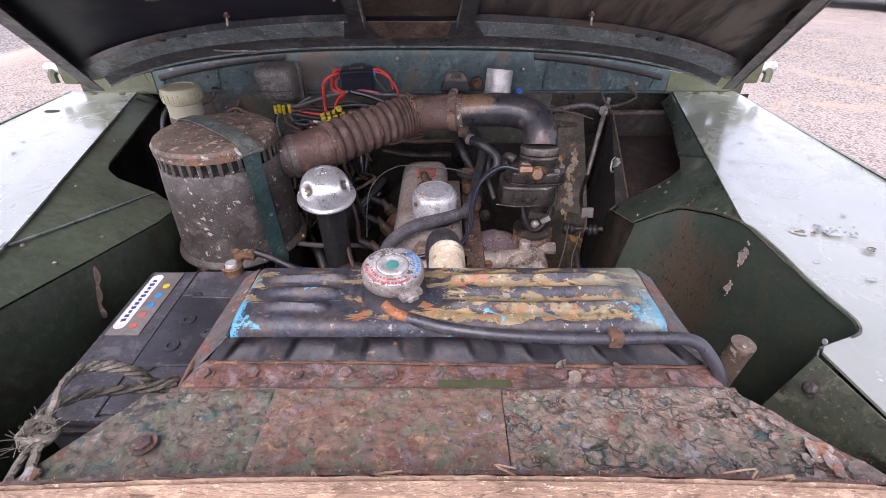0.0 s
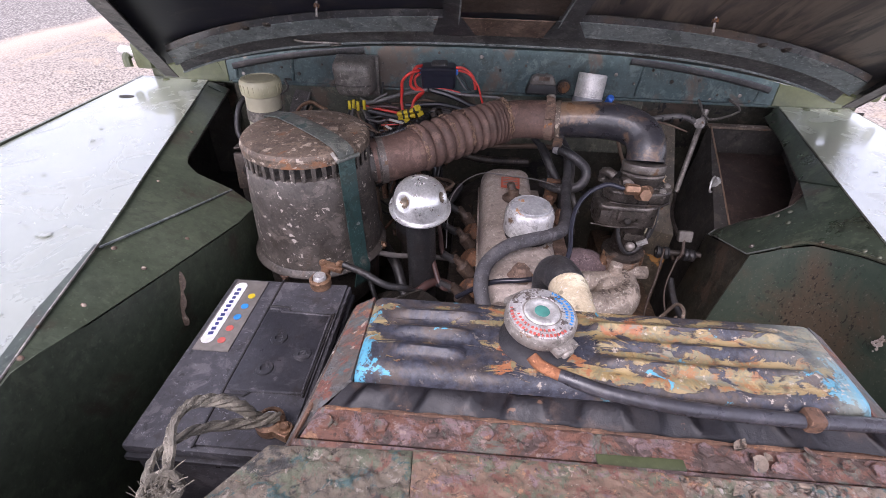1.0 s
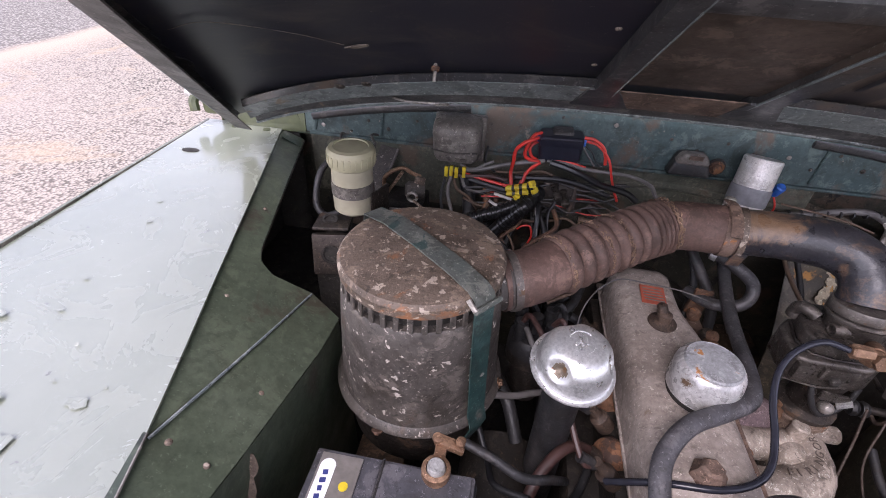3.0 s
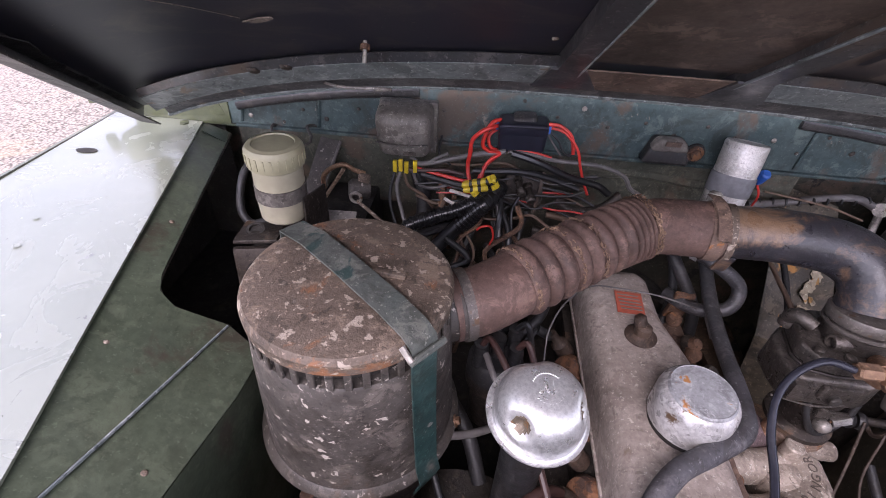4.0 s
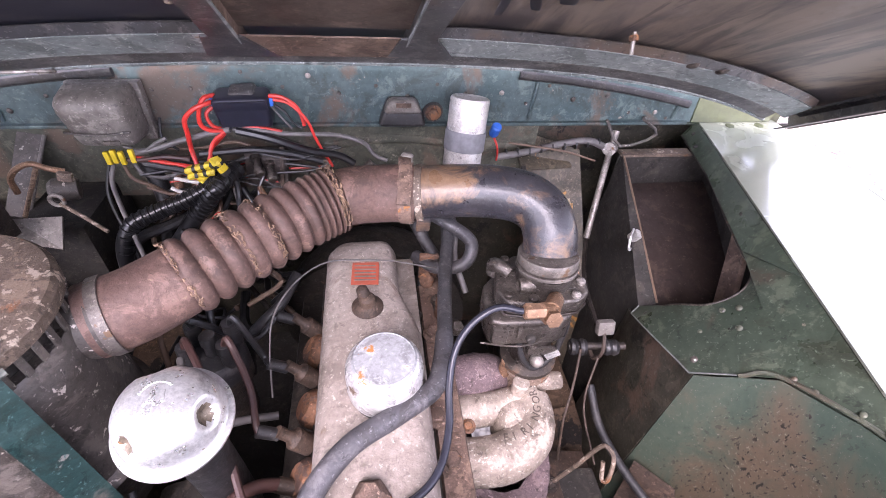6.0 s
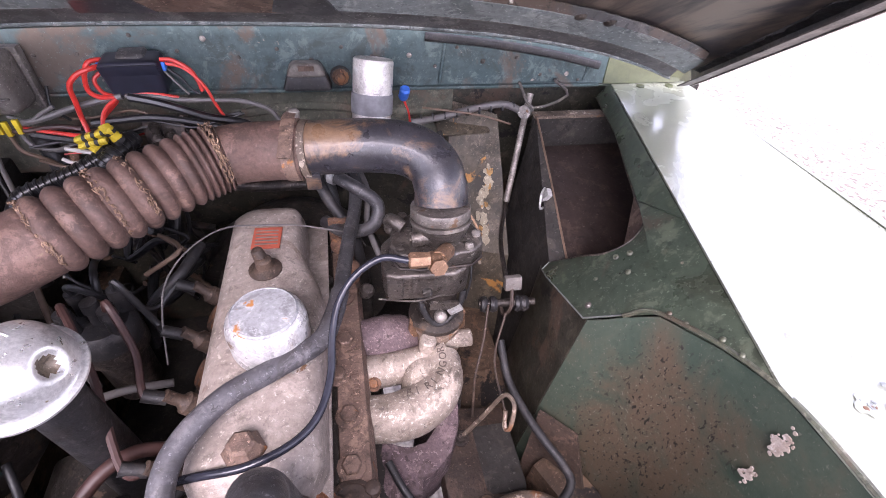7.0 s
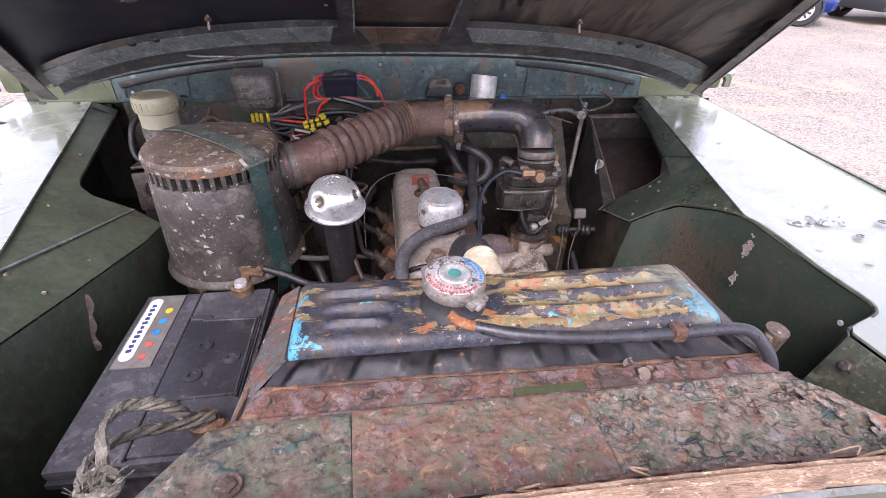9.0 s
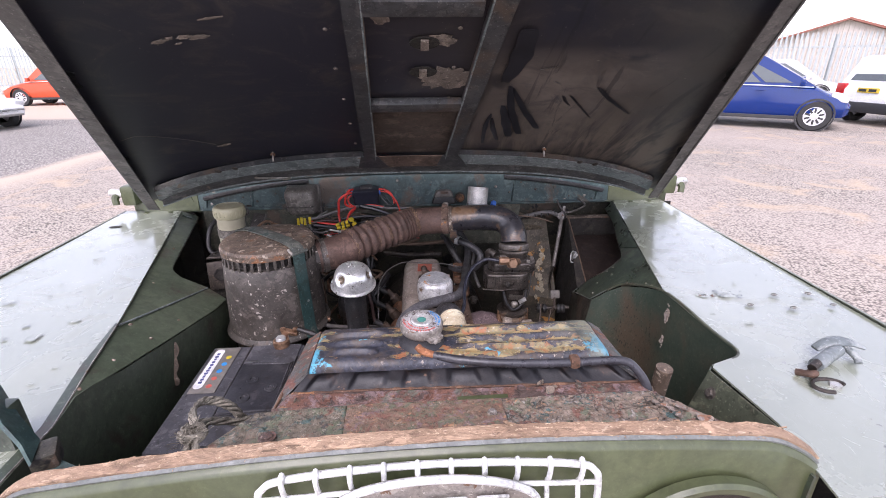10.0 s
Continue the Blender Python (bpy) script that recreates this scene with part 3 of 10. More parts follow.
M["roof"] = plain("red_brown_roof_edge", (0.25, 0.10, 0.07), 0.7)
M["label_white"] = plain("white_label", (0.72, 0.72, 0.74), 0.35)
M["label_grey"] = plain("silver_grey_label", (0.17, 0.155, 0.14), 0.4)
M["label_red"] = plain("red_plate", (0.40, 0.09, 0.05), 0.5)
M["label_blue"] = plain("blue_symbol", (0.02, 0.22, 0.55), 0.4)
M["label_navy"] = plain("navy_ink", (0.03, 0.04, 0.16), 0.4)
M["label_pink"] = plain("red_symbol", (0.48, 0.10, 0.08), 0.4)
M["silver_tape"] = worn("brushed_aluminium_can", (0.60, 0.57, 0.54), (0.70, 0.67, 0.64), 30, 0.42, 0.5, spot=(0.42, 0.35, 0.28), spot_scale=60, spot_at=0.68, grain=0.2)
M["grey_band"] = plain("grey_rubber_band", (0.20, 0.20, 0.215), 0.5)
M["ground"] = ground_mat()
# near-black for chassis grime; also stands in for shade in holes and openings
M["dark_void"] = worn("chassis_grime_and_shade", (0.016, 0.014, 0.012), (0.03, 0.026, 0.022), 9, 0.8, grain=0.3)
M["block"] = worn("oily_engine_block", (0.020, 0.018, 0.015), (0.040, 0.032, 0.026), 10, 0.55, 0.2, spot=(0.12, 0.08, 0.055), spot_scale=22, spot_at=0.62, grain=0.5)
M["hood_dust"] = worn("dusty_paint", (0.075, 0.070, 0.066), (0.11, 0.10, 0.095), 9, 0.6, spot=(0.02, 0.02, 0.02), spot_scale=22, spot_at=0.62, grain=0.1)
TEAL, BRICK, ORANGE, MAUVE, MOSS = (0.048, 0.098, 0.096), (0.175, 0.080, 0.058), (0.36, 0.20, 0.11), (0.20, 0.138, 0.138), (0.118, 0.130, 0.085)
M["shelf"] = crust("crusted_green_paint", (0.145, 0.120, 0.090), [(MOSS, 36, 0.50), (TEAL, 52, 0.55), (BRICK, 44, 0.58), (ORANGE, 70, 0.61), ((0.04, 0.04, 0.038), 40, 0.58)], 0, (0.33, 0.29, 0.24))
M["shelf_mid"] = crust("crusted_red_green_paint", (0.178, 0.118, 0.083), [(MOSS, 36, 0.51), (MAUVE, 46, 0.54), (BRICK, 50, 0.53), (ORANGE, 62, 0.565), (TEAL, 75, 0.64), (MOSS, 80, 0.58)], 0, (0.36, 0.29, 0.23), 0.8)
M["shelf_dark"] = crust("lifting_grey_paint", (0.22, 0.172, 0.132), [(MOSS, 30, 0.53), (TEAL, 46, 0.545), (BRICK, 48, 0.555), (ORANGE, 60, 0.575), ((0.27, 0.25, 0.235), 36, 0.57)], 75.0, (0.34, 0.31, 0.28))
M["shelf_red"] = crust("rust_red_paint", (0.150, 0.072, 0.050), [(MAUVE, 36, 0.50), ((0.075, 0.052, 0.044), 30, 0.50), ((0.12, 0.125, 0.10), 24, 0.55), (ORANGE, 52, 0.62), (TEAL, 48, 0.66)], 0, (0.30, 0.22, 0.19))
M["cap_ring"] = worn("worn_printed_ring", (0.36, 0.35, 0.35), (0.50, 0.49, 0.48), 40, 0.4, 0.3, spot=(0.10, 0.08, 0.07), spot_scale=130, spot_at=0.54, grain=0.2)
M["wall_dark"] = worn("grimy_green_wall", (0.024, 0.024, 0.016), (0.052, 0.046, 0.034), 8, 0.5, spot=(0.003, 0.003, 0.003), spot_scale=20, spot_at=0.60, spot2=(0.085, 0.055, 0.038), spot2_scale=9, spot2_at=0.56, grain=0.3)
M["strap_dust"] = worn("dusty_green_strap", (0.07, 0.085, 0.075), (0.12, 0.12, 0.105), 14, 0.6, spot=(0.03, 0.055, 0.05), spot_scale=16, spot_at=0.52, grain=0.2)
M["torn"] = worn("frayed_rubber", (0.15, 0.088, 0.055), (0.25, 0.16, 0.105), 30, 0.85, grain=0.5)


def hood_skin():
    """Near-black paint with a dusty, wiped area on one half and brown grime near the hinges."""
    m, nt, b = shader("bonnet_skin_paint")
    v = coords(nt)
    sep = nt.nodes.new("ShaderNodeSeparateXYZ")
    nt.links.new(v, sep.inputs[0])

    def span(sock, lo, hi):
        mr = nt.nodes.new("ShaderNodeMapRange")
        mr.inputs["From Min"].default_value, mr.inputs["From Max"].default_value = lo, hi
        nt.links.new(sock, mr.inputs["Value"])
        return mr.outputs[0]

    def mul(a, c):
        ma = nt.nodes.new("ShaderNodeMath")
        ma.operation = "MULTIPLY"
        nt.links.new(a, ma.inputs[0])
        nt.links.new(c, ma.inputs[1])
        return ma.outputs[0]
    col = mix(nt, fractal(nt, v, 2.5, 4), (0.016, 0.016, 0.025), (0.030, 0.029, 0.039))
    area = mul(mul(span(sep.outputs[0], 0.145, 0.185), span(sep.outputs[0], 0.58, 0.36)), mul(span(sep.outputs[2], 0.15, 0.19), span(sep.outputs[2], 0.385, 0.345)))
    cloud = ramp(nt, fractal(nt, v, 9, 8, 0.62, 0.7), [(0.36, 0.0), (0.47, 1.0)])
    col = mix(nt, mul(area, cloud), col, (0.185, 0.150, 0.130))
    grime = mul(span(sep.outputs[0], -0.1, 0.25), ramp(nt, fractal(nt, v, 3.2, 6, 0.6), [(0.42, 0.0), (0.62, 0.75)]))
    col = mix(nt, grime, col, (0.060, 0.048, 0.041))
    smear = ramp(nt, fractal(nt, coords(nt, (1.0, 1.0, 3.0)), 9, 8, 0.7, 1.2), [(0.52, 0.0), (0.66, 0.7)])
    col = mix(nt, smear, col, (0.062, 0.054, 0.050))
    streak = mul(mul(span(sep.outputs[0], 0.05, 0.16), span(sep.outputs[2], 0.30, 0.17)), ramp(nt, fractal(nt, coords(nt, (4.0, 0.7, 0.7)), 7, 7, 0.62, 0.6), [(0.44, 0.0), (0.58, 1.0)]))
    col = mix(nt, streak, col, (0.15, 0.12, 0.096))
    wipe = mul(span(sep.outputs[0], 0.12, 0.2), ramp(nt, fractal(nt, coords(nt, (6.0, 0.8, 0.8)), 4, 5, 0.6, 1.0), [(0.58, 0.0), (0.63, 0.5)]))
    col = mix(nt, wipe, col, (0.012, 0.012, 0.014))
    specks = ramp(nt, fractal(nt, v, 120, 5, 0.8), [(0.66, 0.0), (0.68, 0.9)])
    col = mix(nt, specks, col, (0.16, 0.14, 0.12))
    chips = ramp(nt, fractal(nt, v, 14, 9, 0.62, 0.2), [(0.735, 0.0), (0.74, 1.0)])
    col = mix(nt, chips, col, (0.20, 0.17, 0.145))
    nt.links.new(col, b.inputs["Base Color"])
    nt.links.new(ramp(nt, mul(area, cloud), [(0.0, 0.40), (1.0, 0.7)]), b.inputs["Roughness"])
    bump(nt, b, fractal(nt, v, 40, 6), 0.08, 0.001)
    return m


M["hood_skin"] = hood_skin()
M["torn_web"] = worn("frayed_fibre", (0.30, 0.19, 0.12), (0.42, 0.29, 0.19), 30, 0.9, grain=0.3)
M["black_shiny"] = plain("shiny_black_wrap", (0.012, 0.012, 0.013), 0.28)
M["scab"] = worn("pale_corrosion", (0.30, 0.22, 0.17), (0.46, 0.41, 0.37), 60, 0.8, grain=0.4)
M["rust_dull"] = worn("dull_orange_rust", (0.115, 0.052, 0.026), (0.185, 0.085, 0.042), 18, 0.8, spot=(0.07, 0.04, 0.03), spot_scale=40, spot_at=0.55, grain=0.5)
M["mount"] = worn("grimy_brown_steel", (0.035, 0.024, 0.018), (0.075, 0.048, 0.034), 14, 0.6, grain=0.4)


# ---- mesh helpers ----
def base_of(ob):
    while ob.parent:
        ob = ob.parent
    return ob.location


def finish(bm, name, material, smooth):
    me = bpy.data.meshes.new(name)
    bmesh.ops.recalc_face_normals(bm, faces=bm.faces)
    bm.to_mesh(me)
    bm.free()
    for i, p in enumerate(me.polygons):
        p.use_smooth = smooth
    if smooth:
        me.set_sharp_from_angle(angle=radians(38))
    me.materials.append(material)
    return me


def part(name, bm, material, parent, label="", smooth=True):
    """One mesh under a thing or a part; the bmesh is in world metres."""
    bm.transform(Matrix.Translation(-Vector(base_of(parent))))
    ob = new(name, finish(bm, name, material, smooth))
    ob.parent = parent
    return tagged(ob, label)


def thing(name, at, label, category, group="", kind=""):
    ob = new(name)
    ob.location = at
    ob.empty_display_size = 0.02
    return tagged(ob, label, category, group, kind)


def solo(name, bm, material, label, category, group="", kind="", smooth=True):
    """A thing that is one mesh, with its origin at its base."""
    lo = [min(v.co[i] for v in bm.verts) for i in range(3)]
    hi = [max(v.co[i] for v in bm.verts) for i in range(3)]
    at = Vector(((lo[0] + hi[0]) / 2, (lo[1] + hi[1]) / 2, lo[2]))
    bm.transform(Matrix.Translation(-at))
    ob = new(name, finish(bm, name, material, smooth))
    ob.location = at
    return tagged(ob, label, category, group, kind)


def box(c, s, bevel=0.0, turn=(0, 0, 0), seg=2, bm=None):
    bm2 = bmesh.new()
    bmesh.ops.create_cube(bm2, size=1)
    bm2.transform(Matrix.Diagonal((*s, 1)))
    if bevel:
        bmesh.ops.bevel(bm2, geom=bm2.edges[:], offset=bevel, segments=seg, affect="EDGES", profile=0.6)
    bm2.transform(pose(*c, *turn))
    return join(bm, bm2)


def join(bm, other):
    if bm is None:
        return other
    me = bpy.data.meshes.new("tmp")
    other.to_mesh(me)
    other.free()
    bm.from_mesh(me)
    bpy.data.meshes.remove(me)
    return bm


def lathe(profile, m=None, seg=32, bm=None, cap=True):
    """Turn (radius, height) pairs about the z axis, then lay the result at m."""
    b = bmesh.new()
    rings = []
    for r, z in profile:
        if r < 1e-6:
            rings.append([b.verts.new((0, 0, z))])
        else:
            rings.append([b.verts.new((r * math.cos(2 * math.pi * i / seg), r * math.sin(2 * math.pi * i / seg), z)) for i in range(seg)])
    for a, c in zip(rings, rings[1:]):
        for i in range(seg):
            j = (i + 1) % seg
            q = []
            for v in (a[i % len(a)], a[j % len(a)], c[j % len(c)], c[i % len(c)]):
                if v not in q:
                    q.append(v)
            if len(q) > 2:
                b.faces.new(q)
    for ring in (rings[0], rings[-1]):
        if cap and len(ring) > 2:
            try:
                b.faces.new(ring)
            except ValueError:
                pass
    if m is not None:
        b.transform(m)
    return join(bm, b)


def aim(a, z):
    """A pose at a whose z axis points along z."""
    return Matrix.Translation(a) @ Vector(z).to_track_quat("Z", "Y").to_matrix().to_4x4()


def spline(pts, steps):
    pts = [Vector(p) for p in pts]
    if len(pts) < 3:
        return [pts[0].lerp(pts[-1], i / steps) for i in range(steps + 1)]
    out = []
    ext = [2 * pts[0] - pts[1]] + pts + [2 * pts[-1] - pts[-2]]
    for i in range(1, len(ext) - 2):
        p0, p1, p2, p3 = ext[i - 1:i + 3]
        for k in range(steps):
            t = k / steps
            out.append(0.5 * (2 * p1 + (p2 - p0) * t + (2 * p0 - 5 * p1 + 4 * p2 - p3) * t * t + (3 * p1 - p0 - 3 * p2 + p3) * t ** 3))
    out.append(pts[-1])
    return out


def tube(pts, r, seg=12, steps=6, bm=None, cap=True, flat=None):
    """A swept tube; r is a radius or a function of 0..1. flat: (width, height) factors."""
    path = spline(pts, steps)
    b = bmesh.new()
    rings = []
    t0 = (path[1] - path[0]).normalized()
    up = Vector((0, 0, 1)) if abs(t0.z) < 0.9 else Vector((0, 1, 0))
    side = t0.cross(up).normalized()
    n = len(path)
    for i, p in enumerate(path):
        t = (path[min(i + 1, n - 1)] - path[max(i - 1, 0)])
        t = t.normalized() if t.length > 1e-9 else t0
        side = (side - t * side.dot(t)).normalized()
        up2 = t.cross(side)
        rr = r(i / (n - 1)) if callable(r) else r
        fw, fh = flat if flat else (1, 1)
        rings.append([b.verts.new(p + (side * math.cos(2 * math.pi * k / seg) * fw + up2 * math.sin(2 * math.pi * k / seg) * fh) * rr) for k in range(seg)])
    for a, c in zip(rings, rings[1:]):
        for k in range(seg):
            b.faces.new((a[k], a[(k + 1) % seg], c[(k + 1) % seg], c[k]))
    if cap:
        b.faces.new(rings[0])
        b.faces.new(rings[-1])
    return join(bm, b)


def sheet(pts, thick, bm=None, way=None):
    """A flat plate from the corners of its outline, with thickness."""
    b = bmesh.new()
    vs = [b.verts.new(p) for p in pts]
    f = b.faces.new(vs)
    f.normal_update()
    n = Vector(way) if way else f.normal.copy()
    r = bmesh.ops.extrude_face_region(b, geom=[f])
    bmesh.ops.translate(b, verts=[v for v in r["geom"] if isinstance(v, bmesh.types.BMVert)], vec=-n.normalized() * thick)
    bmesh.ops.triangulate(b, faces=[f for f in b.faces if len(f.verts) > 4])
    return join(bm, b)


def strip(a, b_, thick, bm=None):
    """A curved plate between two lines of equally many points, with thickness."""
    b = bmesh.new()
    top = [[b.verts.new(p) for p in row] for row in (a, b_)]
    nrm = []
    for i in range(len(a)):
        j = min(i + 1, len(a) - 1)
        h = max(i - 1, 0)
        nrm.append((Vector(a[j]) - Vector(a[h])).cross(Vector(b_[i]) - Vector(a[i])).normalized() * thick)
    bot = [[b.verts.new(Vector(p) - nrm[i]) for i, p in enumerate(row)] for row in (a, b_)]
    for i in range(len(a) - 1):
        b.faces.new((top[0][i], top[0][i + 1], top[1][i + 1], top[1][i]))
        b.faces.new((bot[0][i], bot[1][i], bot[1][i + 1], bot[0][i + 1]))
        b.faces.new((top[0][i], bot[0][i], bot[0][i + 1], top[0][i + 1]))
        b.faces.new((top[1][i], top[1][i + 1], bot[1][i + 1], bot[1][i]))
    for i in (0, -1):
        b.faces.new((top[0][i], top[1][i], bot[1][i], bot[0][i]))
    return join(bm, b)


def bolt_bm(at, z, r=0.006, h=0.005, bm=None, washer=True):
    """A hexagon head, with a washer, that points along z."""
    m = aim(at, z)
    if washer:
        bm = lathe([(r * 1.5, 0), (r * 1.5, h * 0.25), (0, h * 0.25)], m, 12, bm)
    return lathe([(r, 0), (r, h * 0.85), (r * 0.85, h), (0, h)], m, 6, bm)


def rivet_bm(at, z, r=0.005, h=0.002, bm=None):
    return lathe([(r, 0), (r * 0.85, h * 0.6), (r * 0.5, h), (0, h)], aim(at, z), 10, bm)


WING_Z = 1.044

# ---- ground and distance ----
g = bmesh.new()
bmesh.ops.create_grid(g, x_segments=8, y_segments=8, size=400)
tagged(new("ground", finish(g, "ground", M["ground"], False)), "pale sandy asphalt yard with a grey gravel verge", "ground", kind="structure")

# ---- wings ----
L_EDGE = [(-0.697, 1.19), (-0.548, 0.683), (-0.523, 0.60), (-0.497, 0.51), (-0.466, 0.387), (-0.445, 0.31), (-0.432, 0.262), (-0.425, 0.10)]
R_EDGE = [(0.661, 1.19), (0.548, 0.737), (0.506, 0.568), (0.510, 0.446), (0.519, 0.374), (0.5195, 0.360), (0.514, 0.350), (0.504, 0.344), (0.460, 0.328), (0.453, 0.320), (0.466, 0.205), (0.45, 0.10)]
wing_l = thing("wing", (-0.86, 0.6, 0.55), "weathered green front wing with a glossy dented top", "car wing", "front wings")
wing_r = thing("wing", (0.82, 0.6, 0.55), "weathered green front wing with a dented top and a bonnet catch", "car wing", "front wings")


def wing_top(edge, outer, parent):
    ring = [(x, y, WING_Z) for x, y in edge] + [(outer, -0.12, WING_Z - 0.012), (outer, 1.19, WING_Z)]
    ring[-3:-2] = [ring[-3], (edge[-1][0], -0.12, WING_Z - 0.012)]
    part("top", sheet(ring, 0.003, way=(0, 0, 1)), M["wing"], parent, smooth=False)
    s = 1 if outer > 0 else -1
    side = [(outer + s * 0.002, 1.19), (outer + s * 0.002, -0.12)]
    a = [(x, y, WING_Z) for x, y in side]
    b1 = [(x + s * 0.012, y, WING_Z - 0.02) for x, y in side]
    c = [(x + s * 0.02, y, 0.55) for x, y in side]
    bm = strip(a, b1, 0.003)
    bm = strip(b1, c, 0.003, bm)
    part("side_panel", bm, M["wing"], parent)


wing_top(L_EDGE, -0.862, wing_l)
wing_top(R_EDGE, 0.815, wing_r)

# sloping inner panels on the battery side
EZ = WING_Z - 0.004
edge1 = [(-0.697, 1.19, EZ), (-0.657, 1.055, EZ), (-0.606, 0.88, EZ), (-0.574, 0.77, EZ), (-0.547, 0.683, EZ), (-0.523, 0.60, EZ), (-0.490, 0.505, EZ)]
hole1 = [(-0.652, 1.188, 1.020), (-0.617, 1.05, 1.018), (-0.573, 0.885, 1.018), (-0.551, 0.808, 1.020), (-0.540, 0.785, 1.017), (-0.520, 0.774, 1.005), (-0.470, 0.785, 0.970)]
part("upper_inner_panel", strip([(x - 0.008, y, z) for x, y, z in edge1], hole1, -0.002), M["green_lit"], wing_l)
part("hole_lip", tube([(x + 0.001, y + 0.001, z - 0.001) for x, y, z in hole1], 0.0014, 6, 4), M["steel_dark"], wing_l)
part("rusty_corner", sheet([(-0.692, 1.186, EZ + 0.0005), (-0.654, 1.186, 1.0235), (-0.644, 1.15, 1.0225), (-0.680, 1.15, EZ + 0.0005)], 0.002, way=(0.4, 0, 0.9)), M["green_rust"], wing_l, "rusty panel corner", smooth=False)
up2 = [(-0.470, 0.785, 0.9695), (-0.4835, 0.645, 1.0045), (-0.4975, 0.507, 1.0395), (-0.470, 0.387, 1.043), (-0.449, 0.320, 1.0435)]
low2l = [(-0.425, 0.765, 0.950), (-0.424, 0.70, 0.958), (-0.430, 0.52, 0.998), (-0.440, 0.40, 1.022), (-0.4445, 0.318, 1.042)]
part("lower_inner_panel", strip(up2, low2l, -0.002), M["green_lit"], wing_l)
wl_a = [(-0.425, 0.765, 0.948), (-0.424, 0.70, 0.956), (-0.430, 0.52, 0.996), (-0.440, 0.40, 1.020), (-0.443, 0.372, 1.032), (-0.4415, 0.318, 1.0435), (-0.430, 0.262, WING_Z), (-0.424, 0.16, WING_Z)]
wl_b = [(-0.43, 0.80, 0.45), (-0.434, 0.70, 0.45), (-0.436, 0.52, 0.45), (-0.444, 0.40, 0.45), (-0.447, 0.36, 0.45), (-0.443, 0.31, 0.45), (-0.440, 0.262, 0.45), (-0.436, 0.16, 0.45)]
part("inner_wall", strip(wl_a, wl_b, 0.003), M["green_lit"], wing_l)
part("seam", tube([(-0.493, 0.507, 1.0425), (-0.481, 0.64, 1.0085), (-0.470, 0.783, 0.9725)], 0.0016, 6), M["hood_strip"], wing_l)
edge_in = [(-0.497, 0.51), (-0.466, 0.387), (-0.445, 0.31), (-0.432, 0.262), (-0.425, 0.10)]
part("edge_flange", strip([(x, y, WING_Z + 0.0008) for x, y in edge_in], [(x - 0.002 - 0.011 * min(1, (0.52 - y) / 0.12), y, WING_Z + 0.0012) for x, y in edge_in], -0.001), M["green"], wing_l, "green painted folded edge")
part("seam", tube([(x + 0.001, y, WING_Z + 0.0006) for x, y in edge_in], 0.0013, 6, 1), M["clamp"], wing_l)
for x, y in ((-0.474, 0.507), (-0.448, 0.335)):
    part("edge_rivet", rivet_bm((x, y, WING_Z - 0.0015), (0.3, 0, 1), 0.0035, 0.002), M["can_lid"], wing_l)

# unseen near-black liners and end plates added to keep wing openings dark
for s, w in ((-1, wing_l), (1, wing_r)):
    part("dark_liner", sheet([(s * 0.735, 0.25, 0.45), (s * 0.735, 1.20, 0.45), (s * 0.735, 1.20, 1.034), (s * 0.735, 0.25, 1.034)], 0.003), M["dark_void"], w, smooth=False)
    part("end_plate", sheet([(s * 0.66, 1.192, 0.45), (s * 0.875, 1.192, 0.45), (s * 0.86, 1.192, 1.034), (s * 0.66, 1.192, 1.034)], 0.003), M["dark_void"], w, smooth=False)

# inner panels on the carburettor side
edge2 = [(0.661, 1.19, 1.040), (0.626, 1.05, 1.040), (0.588, 0.90, 1.040), (0.561, 0.79, 1.040), (0.549, 0.74, 1.040), (0.536, 0.69, 1.040), (0.522, 0.63, 1.040), (0.506, 0.567, 1.040)]
hole2 = [(0.640, 1.186, 1.016), (0.612, 1.05, 1.013), (0.578, 0.945, 1.010), (0.556, 0.872, 1.008), (0.5515, 0.846, 1.007), (0.541, 0.826, 1.002), (0.520, 0.813, 0.988), (0.495, 0.820, 0.963), (0.478, 0.851, 0.930)]
low2 = [(0.478, 0.851, 0.930), (0.472, 0.81, 0.943), (0.467, 0.765, 0.955), (0.460, 0.712, 0.968), (0.472, 0.702, 0.978), (0.486, 0.690, 0.992), (0.500, 0.62, 1.022), (0.506, 0.567, 1.039)]
part("upper_inner_panel", strip(edge2[:4], hole2[:4], 0.002), M["green"], wing_r)
b = bmesh.new()
fan = [edge2[3], *hole2[3:8], low2[0], low2[1], low2[2], low2[3], low2[4], low2[5], low2[6], edge2[7], edge2[6], edge2[5], edge2[4]]
mid_v = b.verts.new((0.515, 0.765, 1.004))
ring_v = [b.verts.new(p) for p in fan]
for k in range(len(ring_v)):
    b.faces.new((mid_v, ring_v[k], ring_v[(k + 1) % len(ring_v)]))
part("lower_inner_panel", b, M["green"], wing_r)
part("hole_lip", tube([(x - 0.001, y + 0.001, z - 0.001) for x, y, z in hole2] + [(0.462, 0.885, 0.880)], 0.0014, 6, 4), M["steel_dark"], wing_r)
part("corner_flange", strip([(0.461, 0.893, 0.880), (0.478, 0.850, 0.931), (0.472, 0.809, 0.944), (0.467, 0.764, 0.956), (0.460, 0.711, 0.969)], [(0.447, 0.885, 0.872), (0.436, 0.85, 0.893), (0.436, 0.815, 0.905), (0.436, 0.78, 0.917), (0.4355, 0.742, 0.930)], -0.002), M["green"], wing_r, "dusty riveted flange")
